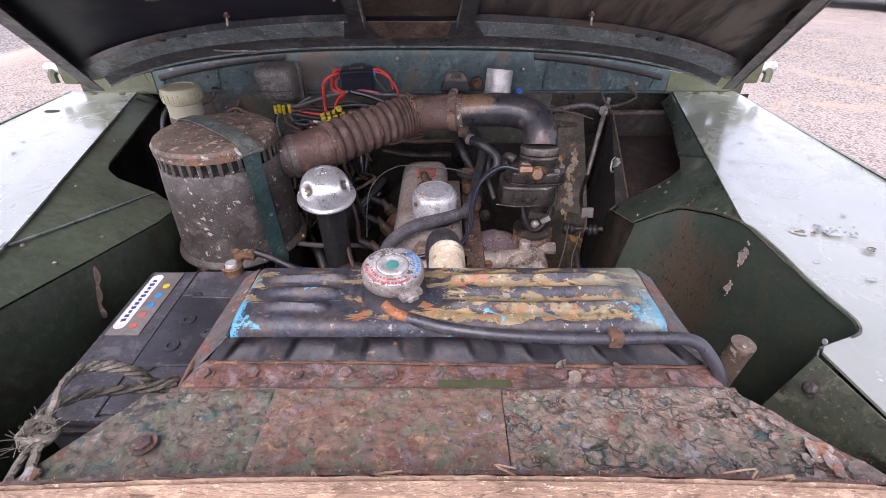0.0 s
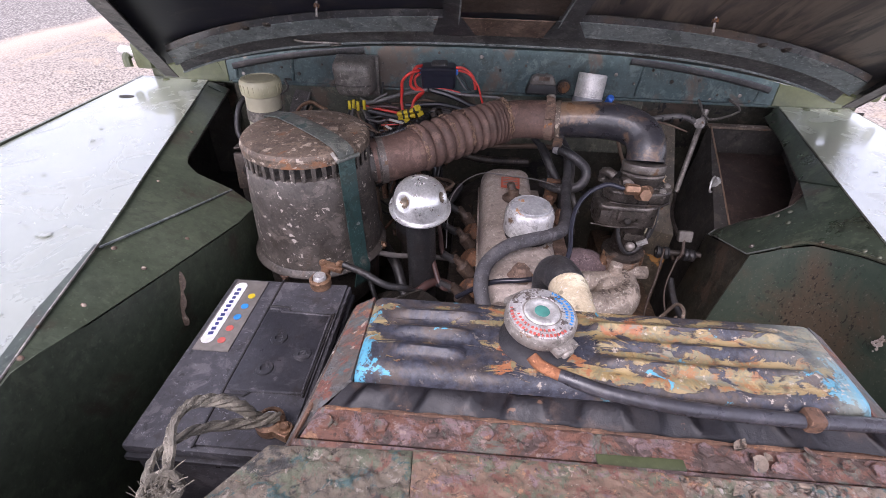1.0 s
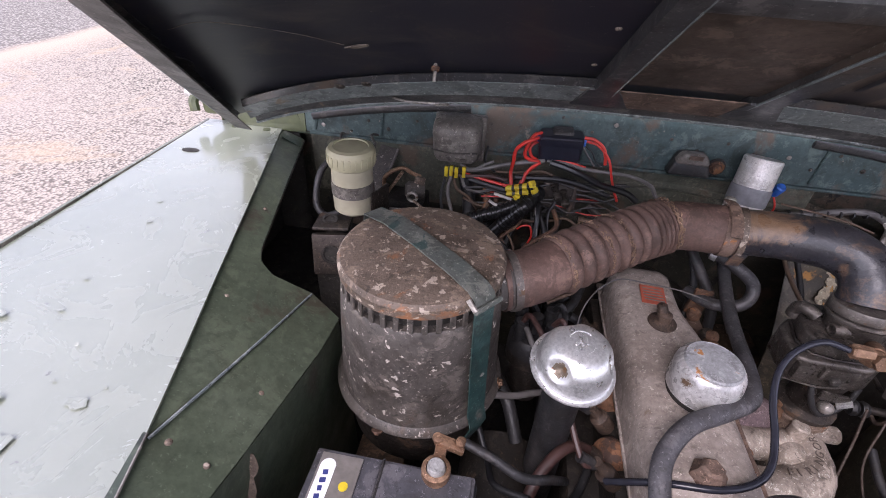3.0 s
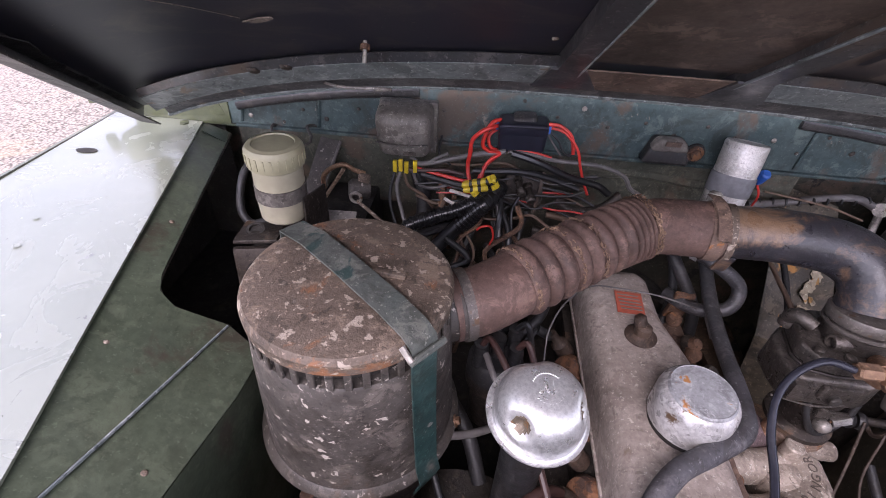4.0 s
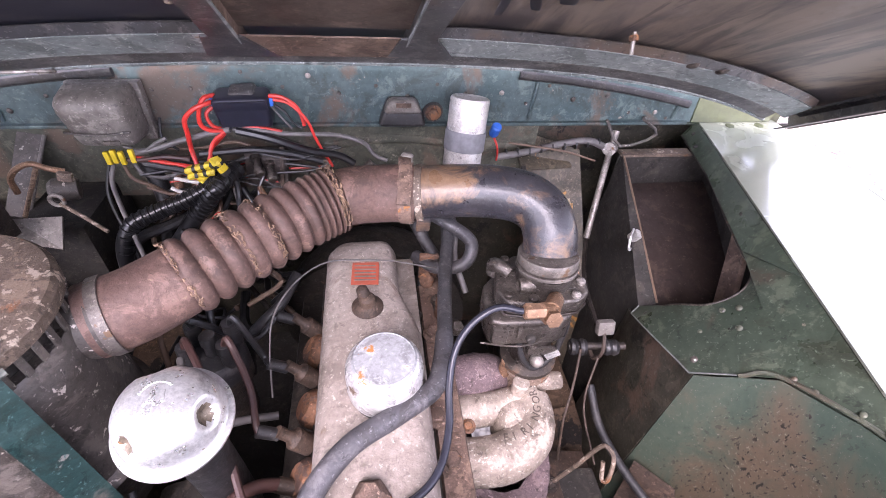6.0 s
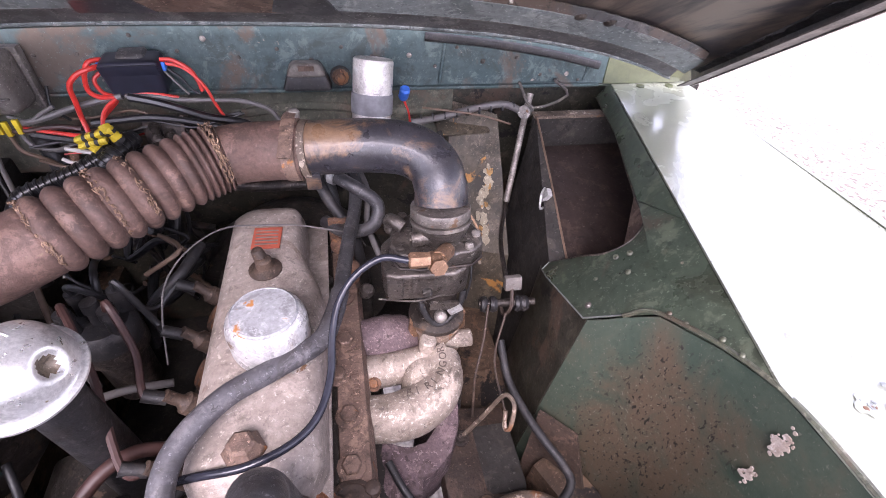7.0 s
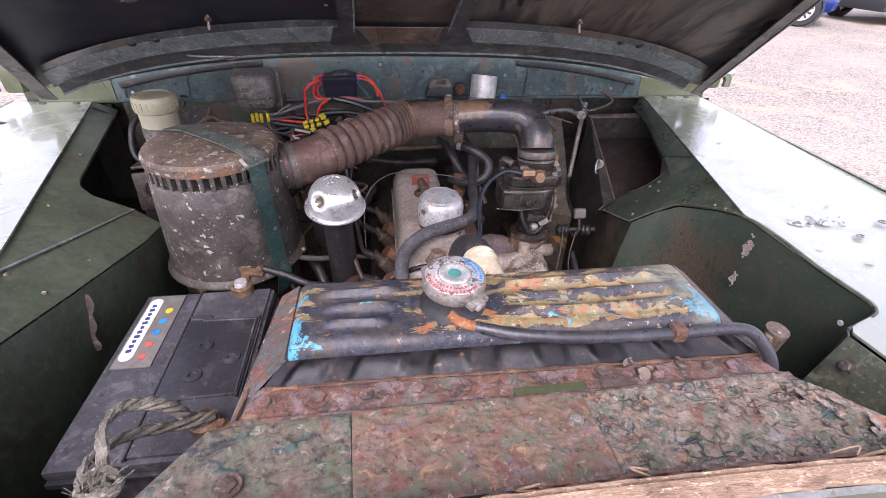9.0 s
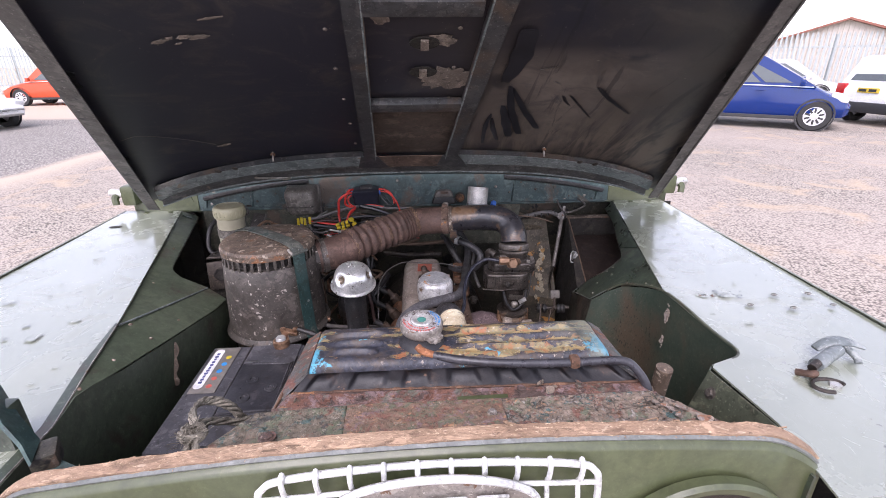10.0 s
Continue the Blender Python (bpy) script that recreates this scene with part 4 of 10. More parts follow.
for x, y, z in ((0.455, 0.865, 0.893), (0.4475, 0.755, 0.938), (0.453, 0.80, 0.922)):
    part("flange_rivet", rivet_bm((x, y, z), (-0.7, 0, 0.7), 0.005, 0.003), M["can"], wing_r)
for x, y, z in ((0.470, 0.788, 0.949), (0.491, 0.683, 1.001), (0.494, 0.662, 1.009), (0.503, 0.627, 1.027), (0.503, 0.604, 1.033), (0.483, 0.727, 0.979)):
    part("panel_rivet", rivet_bm((x, y, z), (-0.68, 0.2, 0.7), 0.0034, 0.0018), M["green_pale"], wing_r)
for x, y, z in ((0.622, 1.12, 1.0285), (0.585, 0.93, 1.0265), (0.513, 0.742, 1.0035), (0.490, 0.770, 0.974)):
    part("panel_hole", rivet_bm((x, y, z), (-0.5, 0, 0.85), 0.0042, 0.0012), M["dark_void"], wing_r)
wr_a = [(0.499, 0.3425, 1.041), (0.509, 0.349, 1.041), (0.5150, 0.360, 1.041), (0.5155, 0.374, 1.041), (0.512, 0.42, 1.041), (0.507, 0.567, 1.038), (0.500, 0.62, 1.020), (0.487, 0.688, 0.990), (0.461, 0.710, 0.966), (0.452, 0.721, 0.951), (0.440, 0.738, 0.931)]
wr_b = [(0.485, 0.26, 0.45), (0.490, 0.28, 0.45), (0.494, 0.31, 0.45), (0.494, 0.34, 0.45), (0.492, 0.42, 0.45), (0.485, 0.55, 0.45), (0.465, 0.585, 0.45), (0.425, 0.61, 0.45), (0.368, 0.633, 0.45), (0.348, 0.652, 0.45), (0.330, 0.672, 0.45)]
part("inner_wall", strip(wr_a, wr_b, 0.003), M["green_rust"], wing_r, "green inner wall with brown rust stains")
part("wall_lip", tube([(0.456, 0.327, 1.040), (0.485, 0.3365, 1.041), (0.501, 0.342, 1.042), (0.5105, 0.348, 1.042), (0.5162, 0.359, 1.043), (0.5165, 0.374, 1.043), (0.512, 0.42, 1.043), (0.507, 0.567, 1.040), (0.487, 0.688, 0.995), (0.461, 0.710, 0.970)], 0.0028, 6), M["green_pale"], wing_r)
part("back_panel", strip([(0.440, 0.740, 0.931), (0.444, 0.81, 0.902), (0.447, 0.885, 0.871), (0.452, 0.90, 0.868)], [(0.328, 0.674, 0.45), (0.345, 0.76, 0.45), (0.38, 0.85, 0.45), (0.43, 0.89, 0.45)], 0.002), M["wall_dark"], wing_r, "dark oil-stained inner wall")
part("bracket_edge", tube([(0.461, 0.893, 0.881), (0.4475, 0.886, 0.873), (0.4365, 0.85, 0.894), (0.4365, 0.815, 0.906), (0.436, 0.742, 0.931), (0.460, 0.711, 0.970)], 0.0011, 6, 1), M["edge_pale"], wing_r, "worn pale bracket edge")
# front panel takes the paler green in place of light falling on it
part("front_panel", strip([(0.449, 0.318, 1.040), (0.466, 0.205, 1.040), (0.452, 0.14, 1.040)], [(0.405, 0.315, 0.90), (0.43, 0.20, 0.86), (0.43, 0.14, 0.86)], 0.003), M["green_pale"], wing_r)
part("notch_edge", strip([(0.500, 0.342, 1.041), (0.485, 0.336, 1.041), (0.455, 0.325, 1.041), (0.449, 0.318, 1.041)], [(0.49, 0.332, 0.98), (0.480, 0.328, 0.98), (0.46, 0.322, 0.98), (0.44, 0.316, 0.98)], 0.002), M["green"], wing_r)

# brown recess beside the bulkhead, floor darkened for its shade, and its dark side plate
recess = thing("footwell_recess", (0.56, 1.0, 0.45), "brown primed sheet metal recess beside the bulkhead", "body panel")
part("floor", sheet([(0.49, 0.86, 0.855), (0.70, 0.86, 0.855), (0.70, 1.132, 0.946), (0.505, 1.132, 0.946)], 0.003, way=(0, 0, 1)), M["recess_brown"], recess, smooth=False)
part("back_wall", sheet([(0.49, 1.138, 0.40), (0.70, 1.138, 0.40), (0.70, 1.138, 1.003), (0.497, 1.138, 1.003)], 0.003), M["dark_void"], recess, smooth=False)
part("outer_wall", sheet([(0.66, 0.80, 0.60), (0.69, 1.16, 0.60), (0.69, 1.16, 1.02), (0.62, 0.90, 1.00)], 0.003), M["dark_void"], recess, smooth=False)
part("ledge", box((0.565, 1.140, 1.006), (0.136, 0.022, 0.005), 0.001), M["can_lid"], recess)
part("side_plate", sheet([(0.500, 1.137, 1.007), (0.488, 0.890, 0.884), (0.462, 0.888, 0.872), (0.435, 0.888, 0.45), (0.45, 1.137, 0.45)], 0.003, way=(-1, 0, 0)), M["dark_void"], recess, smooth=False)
part("side_flange", tube([(0.501, 1.137, 1.009), (0.497, 1.018, 0.947), (0.489, 0.892, 0.886)], 0.002, 6), M["brown_wire"], recess)
part("strut", box((0.600, 0.90, 0.93), (0.012, 0.03, 0.16), 0.002, (-30, 12, 0)), M["brown_panel"], recess)
part("clip", box((0.482, 0.995, 0.935), (0.010, 0.016, 0.022), 0.003, (20, 20, 0)), M["zinc"], recess)
part("clip_hook", tube([(0.478, 0.998, 0.948), (0.468, 0.985, 0.945), (0.466, 0.975, 0.925), (0.478, 0.985, 0.918)], 0.002, 6), M["zinc"], recess)

# ---- bulkhead ----
bulkhead = thing("bulkhead", (0, 1.2, 0.4), "dark blue-green painted bulkhead with rivets and scuffs", "car bulkhead")


def crown(x, c=1.150, drop=0.105):
    """Height of the bulkhead's arched top at x."""
    u = min(abs(x) / 0.78, 1.0)
    return c - drop * u ** 2.6


XS = [-0.80 + 1.60 * i / 40 for i in range(41)]
top_line = [(x, 1.185, crown(x) + 0.006) for x in XS]
mid = [(x, 1.182, 1.045) for x in XS]
inner = [i for i, x in enumerate(XS) if abs(x) <= 0.645]
part("top_panel", strip([top_line[i] for i in inner], [mid[i] for i in inner], -0.003), M["teal"], bulkhead)
for side in (-1, 1):
    idx = [i for i, x in enumerate(XS) if x * side >= 0.63]
    part("end_panel", strip([top_line[i] for i in idx], [mid[i] for i in idx], 0.003), M["olive"], bulkhead, "olive green end panel")
part("lower_edge", box((0, 1.180, 1.045), (1.26, 0.012, 0.006), 0.002), M["teal"], bulkhead)
part("recess_top", sheet([(-0.66, 1.18, 1.043), (0.66, 1.18, 1.043), (0.66, 1.30, 1.043), (-0.66, 1.30, 1.043)], 0.003), M["green"], bulkhead, smooth=False)
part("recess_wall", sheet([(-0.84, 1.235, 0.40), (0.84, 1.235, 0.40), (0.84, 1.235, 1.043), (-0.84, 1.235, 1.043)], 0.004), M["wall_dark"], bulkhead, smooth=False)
part("recess_panel", sheet([(-0.64, 1.202, 0.90), (0.36, 1.202, 0.90), (0.36, 1.200, 1.042), (-0.64, 1.200, 1.042)], 0.003), M["dusty_green"], bulkhead, "dusty green and brown lower panel", smooth=False)
part("panel_ridge", tube([(-0.02, 1.199, 0.995), (0.09, 1.196, 1.010), (0.20, 1.197, 1.000), (0.34, 1.199, 0.99)], 0.007, 8, 6, flat=(0.6, 1.2)), M["dusty_green"], bulkhead)
part("scuttle", strip([(x, 1.185, crown(x) + 0.007) for x in XS], [(x, 1.36, crown(x) + 0.012) for x in XS], 0.004), M["olive"], bulkhead)
for side in (-1, 1):
    part("pillar", box((side * 0.80, 1.27, 0.82), (0.10, 0.14, 0.62), 0.02), M["olive"], bulkhead)
    part("corner_bracket", sheet([(side * 0.64, 1.184, 1.041), (side * 0.80, 1.184, 1.041), (side * 0.82, 1.184, 1.07), (side * 0.66, 1.184, 1.09)], 0.004), M["olive"], bulkhead, smooth=False)
# seal strips along the arched top
for a, b_, zz in ((-0.62, -0.30, 0.0), (0.30, 0.62, 0.0)):
    pts = [(a + (b_ - a) * i / 8, 1.176, crown(a + (b_ - a) * i / 8) - 0.012) for i in range(9)]
    part("seal_strip", tube(pts, 0.006, 8, 2, flat=(0.7, 1.2)), M["black"], bulkhead)

# rivets, joints and fittings along the bulkhead
rv = random.Random(11)
for k in range(26):
    x = -0.60 + 1.2 * k / 25 + rv.uniform(-0.012, 0.012)
    part("rivet", rivet_bm((x, 1.1815, crown(x) - 0.020 - 0.022 * (k % 2) - rv.uniform(0, 0.025)), (0, -1, 0), 0.0032 + 0.0013 * (k % 3 == 0), 0.002), M["can"] if k % 6 else M["clamp"], bulkhead)
for x in (-0.62, -0.48, 0.33, 0.60):
    part("rib", tube([(x, 1.182, 1.052), (x + 0.006, 1.181, crown(x) - 0.012)], 0.0035, 8, 2), M["teal"], bulkhead)
for x, s in ((-0.520, -1), (0.515, 1)):
    hoop = [(x - 0.036, 1.185, 1.046), (x - 0.041, 1.17, 1.050), (x - 0.022, 1.14, 1.020), (x + 0.038, 1.14, 1.042), (x + 0.024, 1.17, 1.056), (x + 0.036, 1.185, 1.052)]
    part("prop_hoop", tube(hoop, 0.0028, 8, 3), M["can"], bulkhead, "bent wire hoop")
for x in (-0.79, -0.72, 0.71, 0.77):
    part("corner_bolt", bolt_bm((x, 1.165, 1.042), (0, 0, 1), 0.008, 0.005), M["olive"], bulkhead)
for side in (-1, 1):
    hx0 = side * 0.835
    hg = part("hinge", box((hx0 - side * 0.01, 1.18, 1.10), (0.04, 0.06, 0.06), 0.010), M["olive"], bulkhead)
    part("hinge_pin", lathe([(0.012, -0.03), (0.012, 0.03), (0.009, 0.034), (0, 0.034)], aim((hx0 + side * 0.012, 1.165, 1.105), (side, 0, 0.1)), 14), M["zinc"], hg)
    part("hinge_hook", tube([(hx0 + side * 0.02, 1.165, 1.105), (hx0 + side * 0.028, 1.155, 1.095), (hx0 + side * 0.026, 1.15, 1.075)], 0.010, 8), M["olive"], hg)

# ---- bonnet, propped open ----
HOOD_A = radians(33)
hood = thing("bonnet", (0.01, 1.15, 1.10), "open bonnet with a dark painted underside and chipped paint", "car bonnet")
HO = Vector((0.01, 1.15, 1.165))
HL = Vector((0, -math.cos(HOOD_A), math.sin(HOOD_A)))
HN = Vector((0, -math.sin(HOOD_A), -math.cos(HOOD_A)))  # out of the underside


def hood_w(l):
    return 0.747 - 0.326 * l


def hp(f, l, n=0.0):
    """A point of the bonnet: f -1..1 across, l metres along from the hinges, n off the underside."""
    x = f * hood_w(l)
    sag = 0.085 * abs(f) ** 2.8
    return HO + Vector((x + 0.029 * l, 0, 0)) + HL * l + HN * (n + sag)


def hx(x, l, n=0.0):
    return hp(x / hood_w(l), l, n)


LEN = 1.04
rows_ = [[hp(-1 + 2 * i / 32, LEN * j / 10, -0.004) for i in range(33)] for j in range(11)]
bm = bmesh.new()
for off in (0.0, -0.0025):
    vv = [[bm.verts.new(p + HN * off) for p in r] for r in rows_]
    for j in range(10):
        for i in range(32):
            bm.faces.new((vv[j][i], vv[j][i + 1], vv[j + 1][i + 1], vv[j + 1][i]))
part("skin", bm, M["hood_skin"], hood)
for f in (-1, 1):
    a = [hp(f, LEN * j / 10, -0.008) for j in range(11)]
    b_ = [hp(f, LEN * j / 10, 0.022) for j in range(11)]
    part("side_flange", strip(a, b_, 0.003), M["hood_in"], hood)
    part("flange_lip", strip([hp(f, LEN * j / 10, 0.020) for j in range(11)], [hp(f, LEN * j / 10, 0.022) + Vector((-f * 0.030, 0, 0)) for j in range(11)], 0.002), M["hood_dust"], hood)
fs = [-0.955 + 1.91 * i / 40 for i in range(41)]


def bow(f):
    return 0.07 * abs(f) ** 8


for lo, hi in ((-0.955, -0.14), (0.185, 0.955)):
    ff = [lo + (hi - lo) * i / 24 for i in range(25)]
    part("channel_edge", strip([hp(f, 0.150 - bow(f) * 0.6 - 0.012 * abs(f), 0.002) for f in ff], [hp(f, 0.138 - bow(f) * 0.6 - 0.012 * abs(f), 0.010) for f in ff], 0.002), M["hood_in"], hood)
    part("rear_channel", strip([hp(f, 0.136 - bow(f) * 0.6 - 0.012 * abs(f), 0.010) for f in ff], [hp(f, 0.082 - bow(f), 0.016) for f in ff], 0.002), M["hood_strip"], hood, "pale worn reinforcing channel")
    part("channel_step", strip([hp(f, 0.081 - bow(f), 0.016) for f in ff], [hp(f, 0.060 - bow(f), 0.004) for f in ff], 0.002), M["hood_in"], hood)
part("rear_flange", strip([hp(f, 0.060 - bow(f), 0.004) for f in fs], [hp(f, 0.012 - bow(f) * 0.8, 0.010) for f in fs], 0.002), M["hood_edge"], hood)
part("rear_bead", tube([hp(f, 0.010 - bow(f) * 0.8, 0.012) for f in fs], 0.0035, 6, 1), M["hood_strip"], hood)
part("rear_edge", strip([hp(f, 0.008 - bow(f) * 0.8, 0.011) for f in fs], [hp(f, -0.03, 0.002) for f in fs], 0.003), M["teal"], hood)
# centre frame: two stiffeners, cross bars, gussets and the panel between them
for s_, x0, x1, w0, w1 in ((-1, -0.110, -0.085, 0.030, 0.026), (1, 0.108, 0.140, 0.030, 0.042)):
    a = [hx(x0 + (x1 - x0) * t - w0 / 2, 0.09 + 0.80 * t, 0.016) for t in [i / 10 for i in range(11)]]
    b_ = [hx(x0 + (x1 - x0) * t + (w0 + (w1 - w0) * t) / 2, 0.09 + 0.80 * t, 0.016) for t in [i / 10 for i in range(11)]]
    st = part("stiffener", strip(a, b_, 0.002), M["hood_in"], hood)
    part("stiffener_side", strip(a, [p - HN * 0.018 for p in a], 0.002), M["hood_in"], st)
    part("stiffener_side", strip(b_, [p - HN * 0.018 for p in b_], 0.002), M["brown_panel"] if s_ < 0 else M["hood_in"], st)
    part("weld_bead", tube([p + HN * 0.001 for p in (b_ if s_ < 0 else a)], 0.002, 6, 1), M["hood_strip"], st)
    xg = x0
    part("gusset", sheet([hx(xg - 0.022, 0.145, 0.018), hx(xg + 0.020, 0.145, 0.018), hx(xg + 0.052, 0.072, 0.020), hx(xg - 0.036, 0.072, 0.020)], 0.003, way=HN), M["hood_in"], hood, smooth=False)
    for k in range(6):
        part("rivet", rivet_bm(hx(x0 - s_ * 0.0 - w0, 0.20 + 0.11 * k, 0.002), HN, 0.004, 0.002), M["primer_patch"], hood)
part("brown_patch", strip([hx(-0.092 + 0.205 * i / 6, 0.138, 0.013) for i in range(7)], [hx(-0.060 + 0.150 * i / 6, 0.076, 0.018) for i in range(7)], 0.002), M["brown_panel"], hood, "brown primed strip")
part("mid_panel", strip([hx(-0.095 + 0.21 * i / 6, 0.385, 0.002) for i in range(7)], [hx(-0.098 + 0.218 * i / 6, 0.145, 0.004) for i in range(7)], 0.002), M["stained"], hood, "brown stained panel")
for l in (0.405, 0.702):
    part("cross_bar", box(hx(0.008, l, 0.010), (0.198, 0.034, 0.018), 0.004, (-33, 0, 0)), M["hood_in"], hood)


def blotch(cx, cl, rx, rl, seed, mat, name="paint_scar", n=26):
    r = random.Random(seed)
    ks = [0.55 + 0.5 * r.random() for _ in range(n)]
    ks = [(ks[i] + ks[i - 1]) / 2 for i in range(n)]
    pts = [hx(cx + rx * ks[i] * math.cos(2 * math.pi * i / n), cl + rl * ks[i] * math.sin(2 * math.pi * i / n), 0.0005) for i in range(n)]
    part(name, sheet(pts, 0.0012, way=HN), mat, hood, smooth=False)


blotch(0.070, 0.490, 0.075, 0.042, 1, M["primer_patch"], n=60)
blotch(0.050, 0.605, 0.026, 0.020, 2, M["primer_patch"], n=40)
blotch(-0.05, 0.665, 0.020, 0.022, 3, M["primer_patch"])
for k, (x, l, rx, rl) in enumerate(((-0.332, 0.647, 0.017, 0.006), (-0.352, 0.653, 0.013, 0.006), (-0.372, 0.656, 0.008, 0.004), (-0.389, 0.653, 0.012, 0.005), (-0.444, 0.256, 0.018, 0.006), (-0.300, 0.684, 0.022, 0.0025), (-0.366, 0.640, 0.006, 0.002))):
    blotch(x, l, rx, rl, 30 + k, M["primer_patch"], n=30)
part("scratch", tube([hx(-0.597, 0.395, 0.0006), hx(-0.558, 0.388, 0.0006), hx(-0.50, 0.322, 0.0006), hx(-0.458, 0.268, 0.0006)], lambda t: 0.0008 + 0.0010 * abs(math.sin(t * 11)), 6, 10, flat=(1, 0.25)), M["primer_patch"], hood, "thin pale scratch")
for l in (0.601, 0.514):
    o = [hx(0.021 + 0.026 * math.cos(2 * math.pi * i / 20), l + 0.016 * math.sin(2 * math.pi * i / 20), 0.003) for i in range(20)]
    part("slot", sheet(o, 0.003, way=HN), M["dark_void"], hood, smooth=False)
    part("slot_bridge", box(hx(0.021, l, 0.006), (0.014, 0.026, 0.004), 0.001, (-33, 0, 0)), M["primer_patch"], hood)
# dusty smears with finger-wiped streaks
for w, way in ((0.018, ((0.193, 0.640), (0.196, 0.560), (0.185, 0.480))), (0.005, ((0.186, 0.188), (0.178, 0.29), (0.182, 0.348))), (0.006, ((0.220, 0.210), (0.200, 0.27), (0.187, 0.325))),
               (0.010, ((0.245, 0.232), (0.222, 0.31), (0.200, 0.386))), (0.009, ((0.267, 0.249), (0.240, 0.32), (0.221, 0.373), (0.199, 0.466))), (0.009, ((0.302, 0.285), (0.275, 0.33), (0.251, 0.369), (0.205, 0.460))),
               (0.0035, ((0.314, 0.443), (0.327, 0.42), (0.340, 0.406))), (0.0035, ((0.329, 0.446), (0.36, 0.41), (0.400, 0.365))), (0.007, ((0.369, 0.489), (0.41, 0.45), (0.464, 0.411))), (0.006, ((0.242, 0.528), (0.256, 0.537), (0.271, 0.543))), (0.004, ((0.280, 0.492), (0.288, 0.489), (0.295, 0.484)))):
    part("finger_streak", tube([hx(x, l, 0.0006) for x, l in way], lambda t, w=w: w * (0.45 + 0.75 * math.sin(math.pi * min(1, 0.9 * t + 0.12)) ** 0.7 * (0.85 + 0.15 * math.sin(t * 17))), 10, 8, flat=(1, 0.06)), M["hood_clean"], hood, "wiped dark finger mark")
for x in (-0.353, 0.352):
    part("pin", tube([hx(x, 0.178, 0.000), hx(x, 0.172, 0.024)], 0.0026, 8, 2), M["clamp"], hood)
    part("pin_nut", lathe([(0.006, 0), (0.006, 0.006), (0, 0.006)], aim(hx(x, 0.176, 0.004), HN), 6), M["iron"], hood)
for f in (-0.72, -0.66, 0.66, 0.72):
    part("hole_plug", rivet_bm(hp(f, 0.128, 0.010), HN, 0.009, 0.004), M["steel_dark"], hood)
part("wire_clip", tube([hx(-0.44, 0.045, 0.012), hx(-0.41, 0.055, 0.022), (hx(-0.36, 0.04, 0.022)), hx(-0.345, 0.025, 0.02), hx(-0.37, 0.015, 0.018)], 0.0022, 8), M["clamp"], hood)
rj = random.Random(21)
for f in (-1, 1):
    js = [0.006 + 0.010 * rj.random() for _ in range(81)]
    for k in (22, 23, 24, 47, 48, 49, 50):
        js[k] += 0.014
    part("torn_seal", strip([hp(f, 0.03 + 1.0 * j / 80, 0.006) - Vector((f * 0.003, 0, 0)) for j in range(81)], [hp(f, 0.03 + 1.0 * j / 80, 0.0015) - Vector((f * js[j], 0, 0)) for j in range(81)], 0.0015), M["black"], hood, "torn black sealing felt")

# ---- radiator and front cowl ----
radiator = thing("radiator", (0.085, 0.37, 0.45), "rusty radiator with a flaking multicoloured top tank", "radiator")
# one swept shell: back, pleated top, rounded front edge
TX0, TX1 = -0.131, 0.303
NX = 170
prof = [(0.431, 1.000), (0.431, 1.056), (0.429, 1.063), (0.424, 1.0685), (0.417, 1.0705)] + [(0.413 - 0.0027 * k, 1.0710) for k in range(27)] + [(0.339, 1.0705), (0.3345, 1.0690), (0.3312, 1.0660), (0.3290, 1.0620), (0.3280, 1.0570)]
RIBS = (0.4025, 0.380, 0.3575)
tk = bmesh.new()
grid_v = []
for i in range(NX + 1):
    x = TX0 + (TX1 - TX0) * i / NX
    row = []
    for y, z in prof:
        if z > 1.0700:
            for k, ry in enumerate(RIBS):
                for a_, b2 in ((-0.106 + 0.003 * k, -0.022 - 0.006 * k), (0.082, 0.262 + 0.006 * k)):
                    if a_ < x < b2 and abs(y - ry) < 0.0095:
                        u = min(1, (x - a_) / 0.016, (b2 - x) / 0.016)
                        z += 0.0062 * math.sqrt(max(0, u)) * (0.5 + 0.5 * math.cos(math.pi * (y - ry) / 0.0095))
            z += 0.0010 * math.sin(x * 31 + y * 50) + 0.0007 * noise.noise((x * 60, y * 60, 0.3))
        d_end = min(x - TX0, TX1 - x)
        if d_end < 0.014 and z > 1.03:
            z -= 0.012 * (1 - math.sqrt(max(0.0, 1 - (1 - d_end / 0.014) ** 2)))
        row.append(tk.verts.new((x, y, z)))
    grid_v.append(row)
for a_, b2 in zip(grid_v, grid_v[1:]):
    for k in range(len(prof) - 1):
        tk.faces.new((a_[k], a_[k + 1], b2[k + 1], b2[k]))
tk.faces.new(grid_v[0])
tk.faces.new(grid_v[-1])
part("top_tank", tk, M["tank_top"], radiator, "top tank with flaking ochre, black and cyan paint")
# front face: recessed bays between rounded uprights
NX = 200
tf = bmesh.new()
fr = []
POSTS = (-0.128, -0.074, -0.006, 0.052, 0.116, 0.168, 0.232, 0.300)
